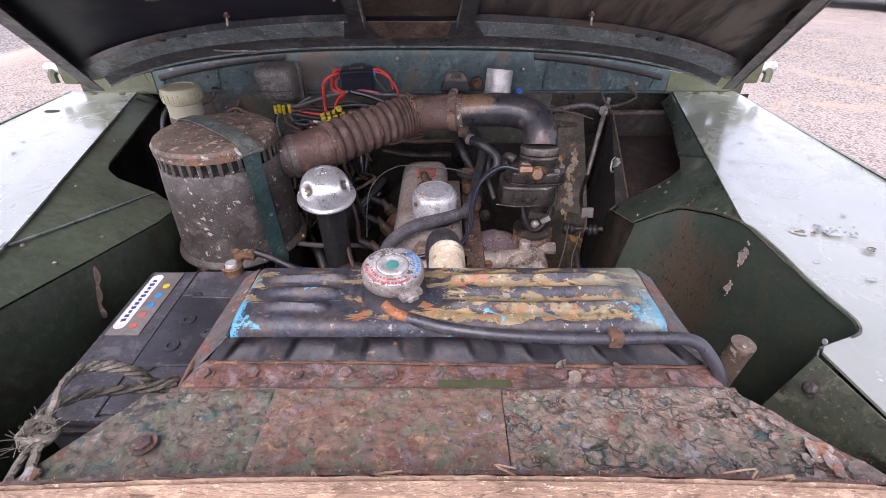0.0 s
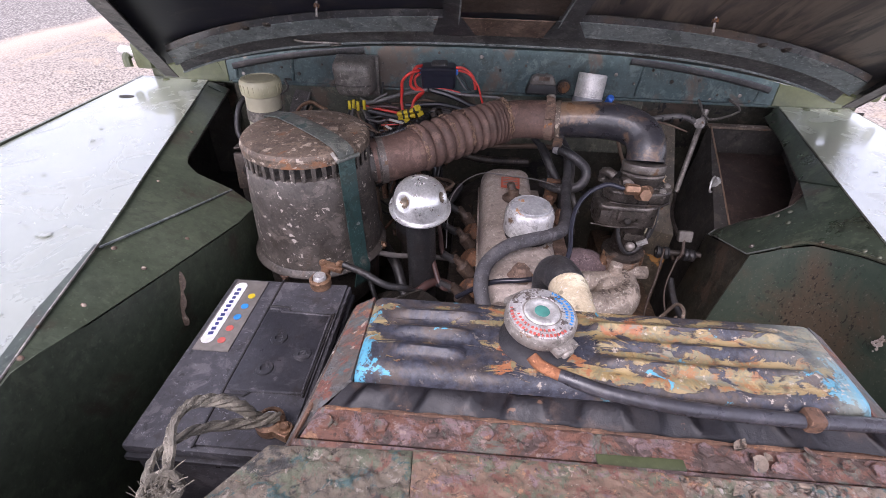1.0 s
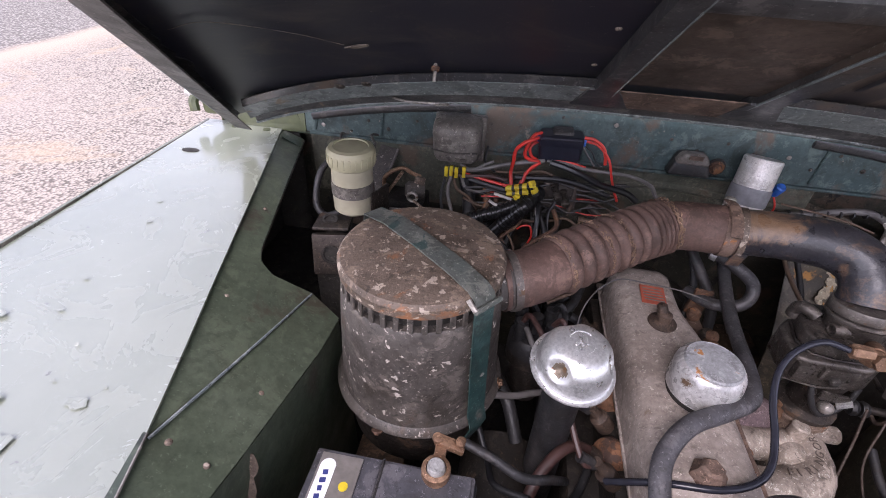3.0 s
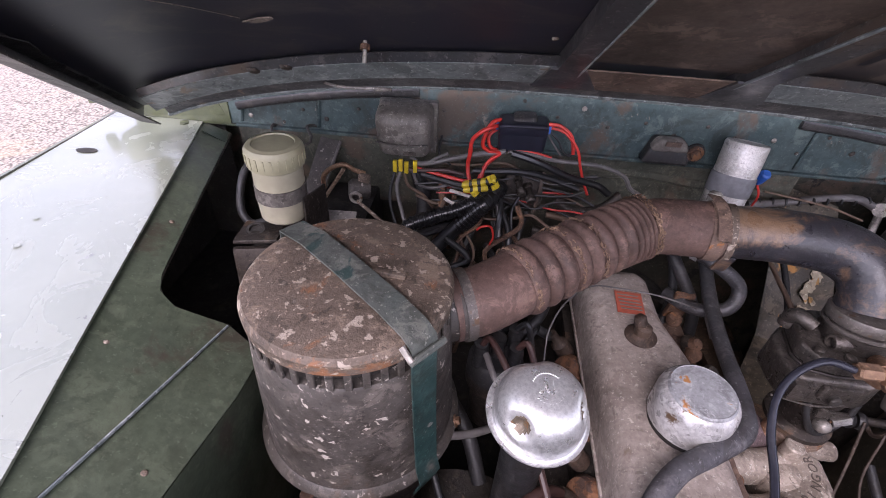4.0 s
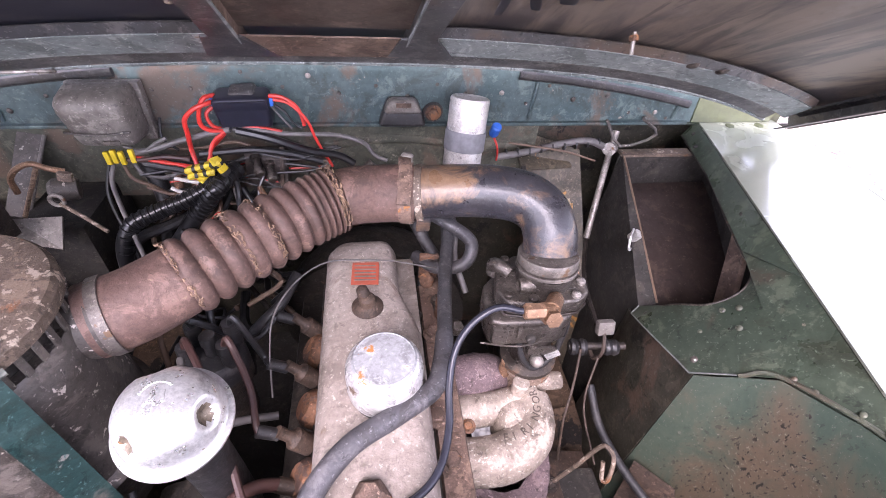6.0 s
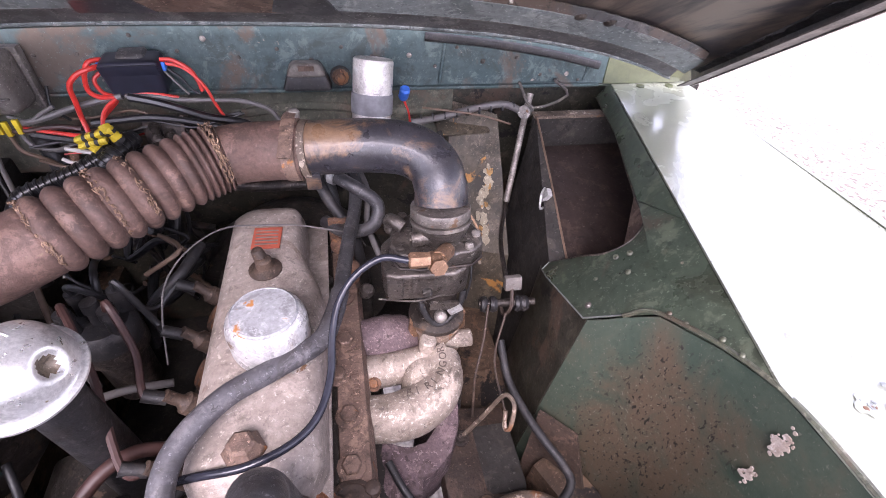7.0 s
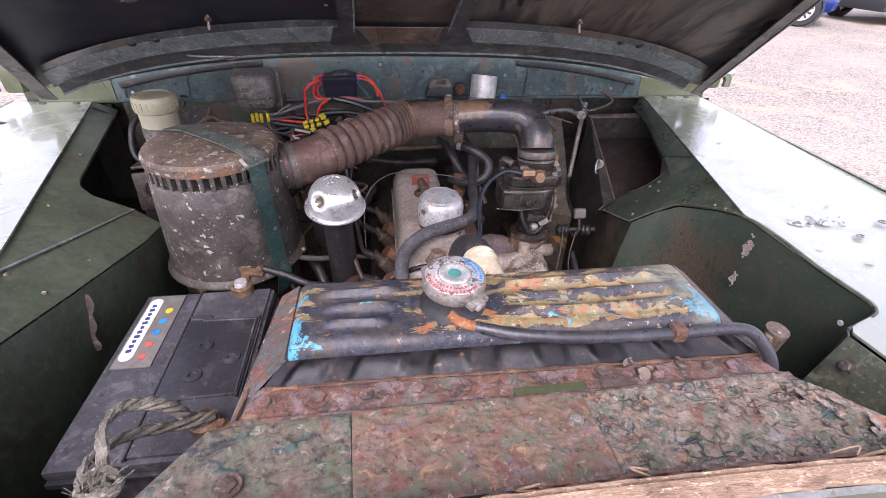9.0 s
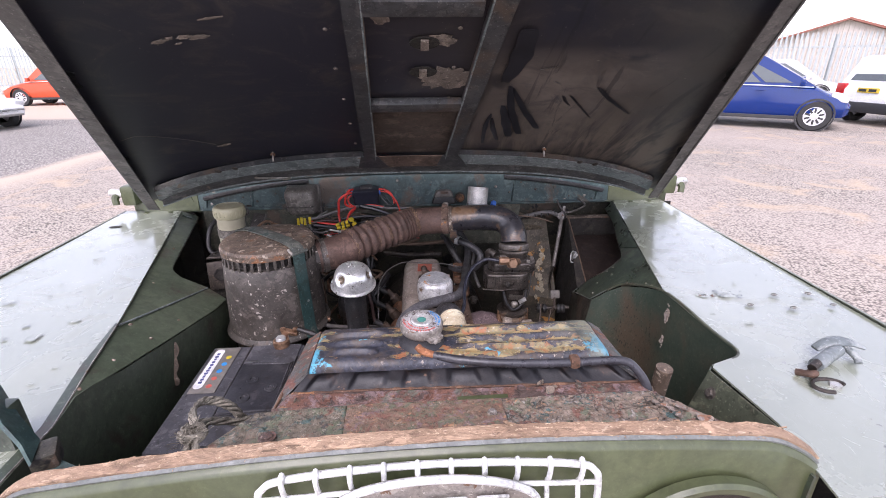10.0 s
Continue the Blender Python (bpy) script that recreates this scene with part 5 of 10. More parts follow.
for i in range(NX + 1):
    t = i / NX
    row = []
    for k in range(13):
        u = k / 12
        x = (TX0 - 0.001 + (TX1 - TX0 + 0.002) * t) * (1 - u) + (-0.157 + 0.497 * t) * u
        near = min(abs(TX0 + (TX1 - TX0) * t - q) for q in POSTS)
        bay = min(1.0, max(0.0, (near - 0.008) / 0.010))
        bay = bay * bay * (3 - 2 * bay)
        deep = bay * math.sin(math.pi * min(1.0, max(0.0, u * 1.12 - 0.06))) ** 0.6
        wob = 0.0016 * noise.noise((x * 45, u * 2.0, 0.7))
        y = 0.3278 - 0.0120 * u ** 1.4 + 0.0085 * deep + wob
        z = 1.0572 - 0.0265 * u
        row.append(tf.verts.new((x, y, z)))
    fr.append(row)
for a_, b2 in zip(fr, fr[1:]):
    for k in range(12):
        tf.faces.new((a_[k], a_[k + 1], b2[k + 1], b2[k]))
part("tank_front", tf, M["tank_black"], radiator, "black painted tank front with dents")


def crusted(name, corners, nu, nv, mat, parent, seed, lift=0.0012, coarse=60.0, label=""):
    """A slab between four corners (back left, back right, front right, front left) whose top is broken into lifted, ragged plates of paint."""
    p = [Vector(c) for c in corners]
    b = bmesh.new()
    rows = []
    for j in range(nv + 1):
        v = j / nv
        row = []
        for i in range(nu + 1):
            u = i / nu
            q = p[0].lerp(p[1], u).lerp(p[3].lerp(p[2], u), v)
            k = Vector((q.x * coarse + seed, q.y * coarse, seed * 0.7))
            n1 = noise.fractal(k, 0.9, 2.1, 5)
            n2 = noise.fractal(k * 2.7, 0.8, 2.0, 4)
            plate = min(1.0, max(0.0, (n1 + 0.12) / 0.10))
            edge = min(1.0, min(i, nu - i, j, nv - j) / 1.5)
            h = lift * (plate * (0.8 + 0.9 * max(0.0, n1)) + 0.55 * n2) * edge
            row.append(b.verts.new(q + Vector((0.0006 * n2 * edge, 0.0006 * n1 * edge, h))))
        rows.append(row)
    for r0, r1 in zip(rows, rows[1:]):
        for i in range(nu):
            b.faces.new((r0[i], r0[i + 1], r1[i + 1], r1[i]))
    rim = rows[0] + [r[-1] for r in rows[1:]] + rows[-1][-2::-1] + [r[0] for r in rows[-2:0:-1]]
    low = [b.verts.new(w.co - Vector((0, 0, 0.004))) for w in rim]
    for i in range(len(rim)):
        j = (i + 1) % len(rim)
        b.faces.new((rim[i], low[i], low[j], rim[j]))
    return part(name, b, mat, parent, label)


crusted("flange", [(-0.160, 0.319, 1.032), (0.342, 0.309, 1.032), (0.344, 0.287, 1.033), (-0.168, 0.287, 1.033)], 260, 18, M["shelf_red"], radiator, 3.1, 0.0011, 70, "red flaking flange with bolts")
part("flange_base", box((0.088, 0.302, 1.0265), (0.50, 0.034, 0.004), 0.001), M["iron"], radiator)
part("green_tape", box((0.110, 0.2885, 1.0345), (0.070, 0.010, 0.003), 0.001, (0, 0, 1)), M["olive"], radiator, "green painted patch")
part("weld_line", tube([(-0.155, 0.3165, 1.0335), (-0.02, 0.3165, 1.034), (0.09, 0.314, 1.034), (0.338, 0.310, 1.0335)], lambda t: 0.0017 + 0.0006 * math.sin(t * 90), 6, 24), M["iron"], radiator, "rusty solder seam")
rf = random.Random(3)
for i in range(11):
    x = -0.148 + 0.0445 * i
    part("flange_bolt", bolt_bm((x + rf.uniform(-0.004, 0.004), 0.3015 + 0.003 * math.sin(i * 3), 1.0325), (0.06 * math.sin(i), 0.05, 1), 0.0068, 0.005), M["shelf_red"], radiator)
for k in range(7):
    x = rf.uniform(0.175, 0.335)
    y = 0.2975 + rf.uniform(-0.008, 0.012)
    r = rf.uniform(0.004, 0.009)
    turn = pose(x, y, 1.0370 + rf.uniform(-0.001, 0.002), rf.uniform(-22, 22), rf.uniform(-18, 18), rf.uniform(0, 360))
    b = bmesh.new()
    cup = [[b.verts.new(turn @ Vector((r * f * rf.uniform(0.8, 1.2) * math.cos(2 * math.pi * i / 11), r * 0.7 * f * rf.uniform(0.8, 1.2) * math.sin(2 * math.pi * i / 11), 0.0012 * f * f))) for i in range(11)] for f in (1.0, 0.55)]
    for i in range(11):
        b.faces.new((cup[0][i], cup[0][(i + 1) % 11], cup[1][(i + 1) % 11], cup[1][i]))
    b.faces.new(cup[1])
    part("paint_flake", b, M[rf.choice(["shelf_dark", "shelf_dark", "shelf_red"])], radiator, "curled paint flake")
part("side_bracket", strip([(-0.130, 0.430, 1.060), (-0.130, 0.37, 1.060), (-0.1315, 0.329, 1.056), (-0.159, 0.316, 1.033)], [(-0.150, 0.430, 1.047), (-0.157, 0.37, 1.043), (-0.167, 0.320, 1.033), (-0.188, 0.291, 0.998)], 0.003), M["end_plate"], radiator, "dusty side bracket")
part("side_bracket", strip([(0.302, 0.430, 1.060), (0.302, 0.37, 1.060), (0.3035, 0.329, 1.056), (0.341, 0.309, 1.033)], [(0.321, 0.430, 1.047), (0.328, 0.37, 1.043), (0.345, 0.314, 1.031), (0.366, 0.287, 0.998)], -0.003), M["end_plate"], radiator, "rusty side bracket")
for s, x in ((-1, -0.148), (1, 0.319)):
    part("side_plate", sheet([(x + s * 0.004, 0.428, 1.045), (x + s * 0.022, 0.318, 1.030), (x + s * 0.042, 0.289, 0.996), (x + s * 0.047, 0.297, 0.70), (x + s * 0.02, 0.428, 0.70)], 0.003), M["can"], radiator, smooth=False)
    part("plate_edge", tube([(x + s * 0.003, 0.429, 1.047), (x + s * 0.020, 0.319, 1.033), (x + s * 0.040, 0.289, 0.999)], 0.0022, 6, 2), M["iron"], radiator)
part("core", box((0.085, 0.375, 0.74), (0.44, 0.07, 0.57), 0.004), M["dark_void"], radiator)
part("filler_neck", lathe([(0.036, 0), (0.032, 0.006), (0.0285, 0.011), (0.0275, 0.026)], pose(0.0295, 0.380, 1.069), 32), M["tank_black"], radiator)

# pressure cap: printed ring, centre boss, two ears under the rim
CM = aim((0.0295, 0.379, 1.1055), (0.03, -0.066, 1.0))
capo = part("pressure_cap", lathe([(0.0265, -0.0165), (0.0300, -0.0150), (0.0318, -0.0120), (0.0318, -0.0030), (0.0308, -0.0006), (0.0290, 0.0002), (0.0180, 0.0018), (0.0, 0.0018)], CM, 56), M["clamp"], radiator, "round pressure cap with a red and blue printed ring")
part("printed_ring", lathe([(0.0292, 0.0003), (0.0286, 0.0010), (0.0176, 0.0026), (0.0170, 0.0018)], CM, 56, cap=False), M["cap_ring"], capo, "pale printed ring")


def on_ring(r, deg):
    return CM @ Vector((r * math.cos(radians(deg)), r * math.sin(radians(deg)), 0.0026 - (r - 0.0176) * 0.145 + 0.0004))


for r, a0, a1, step, wide, mk in ((0.0266, 150, 292, 7.5, 0.0026, "label_pink"), (0.0216, 168, 268, 9.5, 0.0022, "label_pink"), (0.0262, -52, 40, 7.5, 0.0026, "label_blue"), (0.0214, -40, 28, 9.0, 0.0022, "label_blue"), (0.0262, 58, 132, 8.0, 0.0022, "label_grey"), (0.0212, 70, 120, 10.0, 0.0018, "label_grey")):
    k = 0
    a = a0
    while a < a1:
        w = step * (0.62 if k % 4 else 0.38)
        rin, rout = r - wide / 2, r + wide / 2
        arc = [a + w * q / 3 for q in range(4)]
        part("print_bar", strip([on_ring(rout, q) for q in arc], [on_ring(rin, q) for q in arc], 0.0003), M[mk], capo)
        a += step
        k += 1
part("boss", lathe([(0.0160, 0.0016), (0.0150, 0.0034), (0.0128, 0.0042), (0.0105, 0.0036), (0.0085, 0.0026), (0.0060, 0.0023), (0, 0.0023)], CM, 36), M["zinc"], capo)
part("centre_disc", lathe([(0.0070, 0.0022), (0.0062, 0.0027), (0, 0.0028)], CM, 24), plain("teal_paint_dot", (0.05, 0.20, 0.17), 0.45), capo)
for a in (-78, 102):
    em = CM @ Matrix.Rotation(radians(a), 4, "Z")
    bm = box((0.0315, 0, -0.0125), (0.012, 0.024, 0.007), 0.0025)
    bm = box((0.0350, 0, -0.0150), (0.009, 0.012, 0.006), 0.002, bm=bm)
    bm.transform(em)
    part("cap_ear", bm, M["clamp"], capo)

overflow = thing("overflow_pipe", (0.15, 0.33, 1.03), "dusty grey rubber overflow pipe clipped along the tank", "pipe")
part("hose", tube([(0.050, 0.340, 1.066), (0.09, 0.326, 1.066), (0.15, 0.319, 1.063), (0.24, 0.318, 1.060), (0.315, 0.318, 1.060), (0.338, 0.308, 1.048), (0.352, 0.295, 1.020), (0.358, 0.29, 0.97)], 0.0062, 12), M["gloss_hose"], overflow)
part("stub", tube([(0.026, 0.352, 1.075), (0.034, 0.346, 1.070), (0.052, 0.339, 1.066)], 0.0055, 10), M["orange_rust"], overflow, "rusty copper stub")
part("clip", box((0.248, 0.318, 1.062), (0.014, 0.016, 0.016), 0.004), M["iron"], overflow)

cowl = thing("front_cowl", (0.0, 0.22, 0.45), "steel radiator panel with flaking paint, green outside", "car panel")
crusted("shelf_middle", [(-0.0758, 0.277, 1.0325), (0.1285, 0.2755, 1.0325), (0.1265, 0.165, 1.049), (-0.0693, 0.165, 1.049)], 130, 70, M["shelf_mid"], cowl, 1.3, 0.0008, 85, "red and green crusted cover plate")
crusted("shelf_side", [(-0.192, 0.272, 1.030), (-0.0765, 0.277, 1.031), (-0.0700, 0.165, 1.048), (-0.256, 0.165, 1.044)], 110, 70, M["shelf"], cowl, 5.7, 0.0013, 65, "green crusted cover plate")
crusted("shelf_side", [(0.1295, 0.2755, 1.031), (0.337, 0.282, 1.028), (0.440, 0.165, 1.036), (0.1275, 0.165, 1.048)], 190, 80, M["shelf_dark"], cowl, 8.2, 0.0022, 60, "cover plate with lifting grey paint")
part("shelf_base", sheet([(-0.185, 0.270, 1.0265), (0.335, 0.278, 1.0245), (0.435, 0.167, 1.0320), (-0.25, 0.167, 1.0385)], 0.003, way=(0, 0, 1)), M["dark_void"], cowl, smooth=False)
part("shelf_back", box((0.085, 0.2775, 1.016), (0.52, 0.006, 0.026), 0.001), M["shelf_red"], cowl)
for x, y in ((0.1115, 0.2435), (-0.160, 0.215)):
    part("shelf_bolt", bolt_bm((x, y, 1.0330 + (0.278 - y) * 0.152), (0, 0.1, 1), 0.0042 if x > 0 else 0.007, 0.004), M["clamp"] if x > 0 else M["shelf_red"], cowl)


def lip_z(x):
    return 1.0925 - 0.16 * (x - 0.081) ** 2 - 5.0 * max(0.0, x - 0.381) ** 2 - 10.0 * max(0.0, -0.369 - x) ** 2


LX = [-0.435 + 0.893 * i / 90 for i in range(91)]
rnd = random.Random(4)
jag = [rnd.uniform(-0.003, 0.003) for _ in LX]
web_a = [(x, 0.1645 + jag[i], lip_z(x) - 0.008 - abs(jag[i])) for i, x in enumerate(LX)]
web_b = [(x, 0.1585, lip_z(x) + 0.001 + jag[i] * 0.3) for i, x in enumerate(LX)]
web_c = [(x, 0.1460 + jag[-i] * 0.4, lip_z(x) - 0.002) for i, x in enumerate(LX)]
webm = strip(web_a, web_b, 0.004)
webm = strip(web_b, web_c, 0.004, webm)
part("webbing", webm, M["webbing"], cowl, "frayed orange webbing on the landing edge")
fb = bmesh.new()
for k in range(150):
    x = rnd.uniform(-0.45, 0.45)
    y0, sg = (0.168, 1) if rnd.random() < 0.7 else (0.147, -1)
    p = Vector((x, y0 + rnd.uniform(-0.004, 0.004), lip_z(x) - (0.008 if sg > 0 else 0.002)))
    d = Vector((rnd.uniform(-1, 1), sg * rnd.uniform(0.1, 1.0), rnd.uniform(-0.1, 0.45))) * rnd.uniform(0.0015, 0.004)
    fb = tube([p, p + d * 0.6 + Vector((0, 0, 0.001)), p + d], 0.0004, 3, 1, fb)
for k in range(18):
    x = rnd.uniform(-0.44, 0.44)
    fb = tube([(x, 0.167 + rnd.uniform(-0.006, 0.006), lip_z(x) - 0.007), (x + rnd.uniform(-0.02, 0.02), 0.166 + rnd.uniform(-0.006, 0.008), lip_z(x) - 0.003), (x + rnd.uniform(-0.03, 0.03), 0.166 + rnd.uniform(-0.007, 0.007), lip_z(x) - 0.008)], rnd.uniform(0.0005, 0.0011), 5, 3, fb)
tagged(part("fray", fb, M["torn_web"], cowl), "loose frayed fibres", kind="stuff")
for k, yy in enumerate((0.1490, 0.1535, 0.158)):
    part("web_ridge", tube([(x, yy + 0.0012 * math.sin(x * 37 + k * 2), lip_z(x) - 0.0012 - 0.25 * max(0, yy - 0.160) - 0.18 * max(0, 0.160 - yy) * 0.3 + 0.0009 * math.sin(x * 61 + k)) for x in LX], lambda t, k=k: 0.0016 + 0.0009 * math.sin(t * 53 + k * 3), 5, 1), M["webbing"] if k % 2 else M["torn"], cowl)
edge_a = [(x, 0.1470, lip_z(x) - 0.0035) for x in LX]
edge_b = [(x, 0.1430, lip_z(x) - 0.0055) for x in LX]
part("top_edge", strip(edge_a, edge_b, 0.003), M["edge_pale"], cowl)
edge_c = [(x, 0.1355, lip_z(x) - 0.0125) for x in LX]
low = [(x, 0.1315, 0.55) for x in LX]
edge_m = [(x, 0.1388, lip_z(x) - 0.0080) for x in LX]
panel = bmesh.new()
back = Vector((0, 0.003, 0))
loops = [[panel.verts.new(p) for p in row] for row in (edge_b, edge_m, edge_c, low)]
loops += [[panel.verts.new(Vector(p) + back) for p in row] for row in (low, edge_c, edge_m)]
for r0, r1 in zip(loops, loops[1:] + loops[:1]):
    for i in range(len(LX) - 1):
        panel.faces.new((r0[i], r0[i + 1], r1[i + 1], r1[i]))
bmesh.ops.recalc_face_normals(panel, faces=panel.faces)
part("front_skin", panel, M["olive"], cowl, "olive green front skin")
part("lip_back", strip([(x, 0.172, lip_z(x) - 0.014) for x in LX], [(x, 0.170, 1.025) for x in LX], -0.003), M["shelf_red"], cowl)
for x in (0.445, -0.455):
    part("end_flange", strip([(x, 0.13, 1.03), (x, 0.20, 1.03)], [(x, 0.13, 0.60), (x, 0.20, 0.60)], 0.003), M["green"], cowl)

grille = thing("grille", (0.03, 0.115, 0.6), "galvanised wire mesh grille with an oval badge", "grille")
rim = [(-0.145, 0.112, 0.66), (-0.146, 0.112, 0.95), (-0.145, 0.112, 1.045), (-0.138, 0.112, 1.066), (-0.118, 0.112, 1.076), (-0.05, 0.112, 1.084), (0.03, 0.112, 1.087), (0.11, 0.112, 1.084), (0.172, 0.112, 1.077), (0.190, 0.112, 1.068), (0.197, 0.112, 1.045), (0.198, 0.112, 0.95), (0.197, 0.112, 0.66)]
part("rim_wire", tube(rim, 0.0038, 8, 6), M["galv"], grille)
for i in range(10):
    x = -0.117 + 0.0325 * i
    zt = 1.088 - 0.35 * (x - 0.03) ** 2 - 0.001
    part("upright_wire", tube([(x, 0.1125, zt - 0.006), (x, 0.1105, zt + 0.005), (x, 0.1055, zt - 0.002), (x, 0.108, zt - 0.018), (x, 0.113, zt - 0.030), (x, 0.107, zt - 0.06), (x, 0.112, 0.92), (x, 0.11, 0.66)], 0.0028, 8, 4), M["galv"], grille)
for j in range(12):
    z = 1.058 - 0.0325 * j
    part("cross_wire", tube([(-0.145, 0.111, z - 0.006), (-0.06, 0.109, z), (0.03, 0.111, z + 0.002), (0.11, 0.109, z), (0.197, 0.111, z - 0.006)], 0.0027, 8, 4), M["galv"], grille)
bd = [(0.030 + 0.100 * math.cos(2 * math.pi * i / 40), 0.098, 1.046 + 0.036 * math.sin(2 * math.pi * i / 40)) for i in range(40)]
part("badge", sheet(bd, 0.006, way=(0, -1, 0)), M["clamp"], grille, "oval metal badge", smooth=False)
part("badge_rim", tube(bd + [bd[0]], 0.004, 8, 1), M["galv"], grille)
for i, (x, w) in enumerate(((-0.02, 0.05), (0.04, 0.04), (0.085, 0.032))):
    part("badge_bar", box((x, 0.094, 1.056), (w, 0.003, 0.012), 0.002), M["galv"], grille)

head_lamp = thing("headlamp", (0.332, 0.12, 0.82), "round headlamp with a green painted rim", "headlamp", "headlamps")
HM = pose(0.332, 0.128, 0.947, 90, 0, 0)
part("rim", lathe([(0.107, -0.002), (0.108, 0.009), (0.104, 0.013), (0.096, 0.012), (0.090, 0.004), (0.088, -0.004)], HM, 48, cap=False), M["olive"], head_lamp)
part("bowl", lathe([(0.088, -0.004), (0.07, -0.010), (0.04, -0.014), (0.0, -0.016)], HM, 40), M["steel_dark"], head_lamp)
copy_thing(head_lamp, pose(-0.30, 0.12, 0.82))

# braided strap on the cowl's end
rope = thing("braided_strap", (-0.24, 0.26, 0.98), "frayed grey braided earth strap looped over the battery end", "strap")
loop1 = [(-0.246, 0.222, 1.040), (-0.262, 0.255, 1.034), (-0.278, 0.285, 1.028), (-0.277, 0.308, 1.024), (-0.262, 0.322, 1.012), (-0.248, 0.330, 0.992), (-0.240, 0.335, 0.968), (-0.226, 0.345, 0.955)]
loop2 = [(-0.244, 0.215, 1.042), (-0.272, 0.240, 1.030), (-0.285, 0.270, 1.014), (-0.278, 0.300, 0.996), (-0.258, 0.318, 0.980), (-0.235, 0.335, 0.960)]
tail1 = [(-0.244, 0.226, 1.042), (-0.238, 0.205, 1.042), (-0.230, 0.186, 1.040)]
tail2 = [(-0.250, 0.226, 1.040), (-0.249, 0.205, 1.040), (-0.246, 0.188, 1.040)]
for pts0, spread, rr, nst in ((loop1, 0.0032, 0.0028, 4), (loop2, 0.0028, 0.0026, 3), (tail1, 0.0035, 0.0028, 4), (tail2, 0.0035, 0.0026, 4)):
    path = spline(pts0, 6)
    for k in range(nst):
        pts = []
        for i, p in enumerate(path):
            a = i * 0.55 + k * 2 * math.pi / nst
            pts.append(p + Vector((math.cos(a), math.sin(a), math.sin(a + 1.2))) * spread)
        part("strand", tube(pts, rr, 6, 2), M["rope"], rope)
rk = random.Random(12)
for k in range(14):
    a0 = rk.uniform(0, 6.28)
    tl = rk.uniform(-0.6, 0.6)
    pts = [Vector((-0.247 + 0.013 * math.cos(a0 + a), 0.226 + 0.012 * math.sin(a0 + a) * math.cos(tl), 1.044 + 0.009 * math.sin(a0 + a) * math.sin(tl) + 0.002 * k / 14)) for a in [i * 0.5 for i in range(11)]]
    part("knot_strand", tube(pts, 0.0026, 6, 1), M["rope"], rope)
fz = bmesh.new()
for k in range(70):
    p = Vector((-0.247 + rk.uniform(-0.014, 0.014), 0.222 + rk.uniform(-0.016, 0.014), 1.046 + rk.uniform(-0.004, 0.006)))
    d = Vector((rk.uniform(-1, 1), rk.uniform(-1, 1), rk.uniform(0, 0.8))) * 0.012
    fz = tube([p, p + d * 0.5 + Vector((0, 0, 0.001)), p + d], 0.0004, 3, 1, fz)
tagged(part("frayed_end", fz, M["rope"], rope), "frayed wire ends", kind="stuff")
part("lug", box((-0.230, 0.182, 1.043), (0.012, 0.03, 0.004), 0.0015, (12, 0, -10)), M["clamp"], rope)

pipe_stub = solo("pipe_stub", tube([(0.398, 0.355, 0.94), (0.400, 0.352, 0.99), (0.401, 0.350, 1.014)], 0.0125, 16), M["can_lid"], "short rusty brown pipe stub beside the radiator", "pipe")

# ---- battery ----
batt = thing("battery", (-0.306, 0.46, 0.745), "dusty black car battery with a printed label", "battery")
BX, BY = -0.3065, 0.460
part("case", box((BX, BY, 0.832), (0.172, 0.262, 0.172), 0.006), M["battery"], batt)
part("lid", box((BX, BY, 0.921), (0.177, 0.268, 0.014), 0.004), M["battery"], batt)
part("rim", box((BX, BY, 0.906), (0.182, 0.272, 0.008), 0.002), M["battery_dark"], batt)
part("lid_step", sheet([(-0.317, 0.588, 0.932), (-0.223, 0.590, 0.932), (-0.223, 0.332, 0.932), (-0.317, 0.332, 0.932)], 0.006, way=(0, 0, 1)), M["battery"], batt, smooth=False)
part("groove", box((-0.320, 0.46, 0.9285), (0.004, 0.258, 0.002)), M["battery_dark"], batt)
part("inset_cover", box((-0.272, 0.462, 0.932), (0.090, 0.126, 0.005), 0.003), M["inset"], batt)
part("inset_rim", tube([(-0.314, 0.530, 0.934), (-0.30, 0.530, 0.934), (-0.297, 0.526, 0.934), (-0.23, 0.524, 0.934), (-0.228, 0.40, 0.934), (-0.314, 0.398, 0.934)], 0.0018, 6, 1), M["battery"], batt)
for x, y in ((-0.283, 0.478), (-0.283, 0.43), (-0.245, 0.455)):
    part("vent_cap", lathe([(0.011, 0), (0.010, 0.0025), (0.005, 0.003), (0.004, 0.001), (0, 0.001)], pose(x, y, 0.934), 20), M["battery_dark"], batt)
for pts in ([(-0.3185, 0.592, 0.9322), (-0.3185, 0.328, 0.9322)], [(-0.318, 0.536, 0.9330), (-0.292, 0.536, 0.9330), (-0.286, 0.528, 0.9330), (-0.228, 0.526, 0.9330)], [(-0.226, 0.53, 0.9330), (-0.226, 0.396, 0.9330)], [(-0.318, 0.392, 0.9330), (-0.292, 0.392, 0.9330), (-0.286, 0.399, 0.9330), (-0.228, 0.400, 0.9330)]):
    part("lid_groove", tube(pts, 0.0015, 6, 1), M["black"], batt)
part("label_base", box((-0.364, 0.522, 0.9288), (0.046, 0.134, 0.0016), 0.0004), M["label_grey"], batt, "worn silver grey printed label")
lozenge = [(-0.376 + 0.0085 * math.cos(a) + 0.0, (0.574 if math.sin(a) > 0 else 0.474) + 0.0085 * math.sin(a), 0.9304) for a in [2 * math.pi * i / 24 for i in range(24)]]
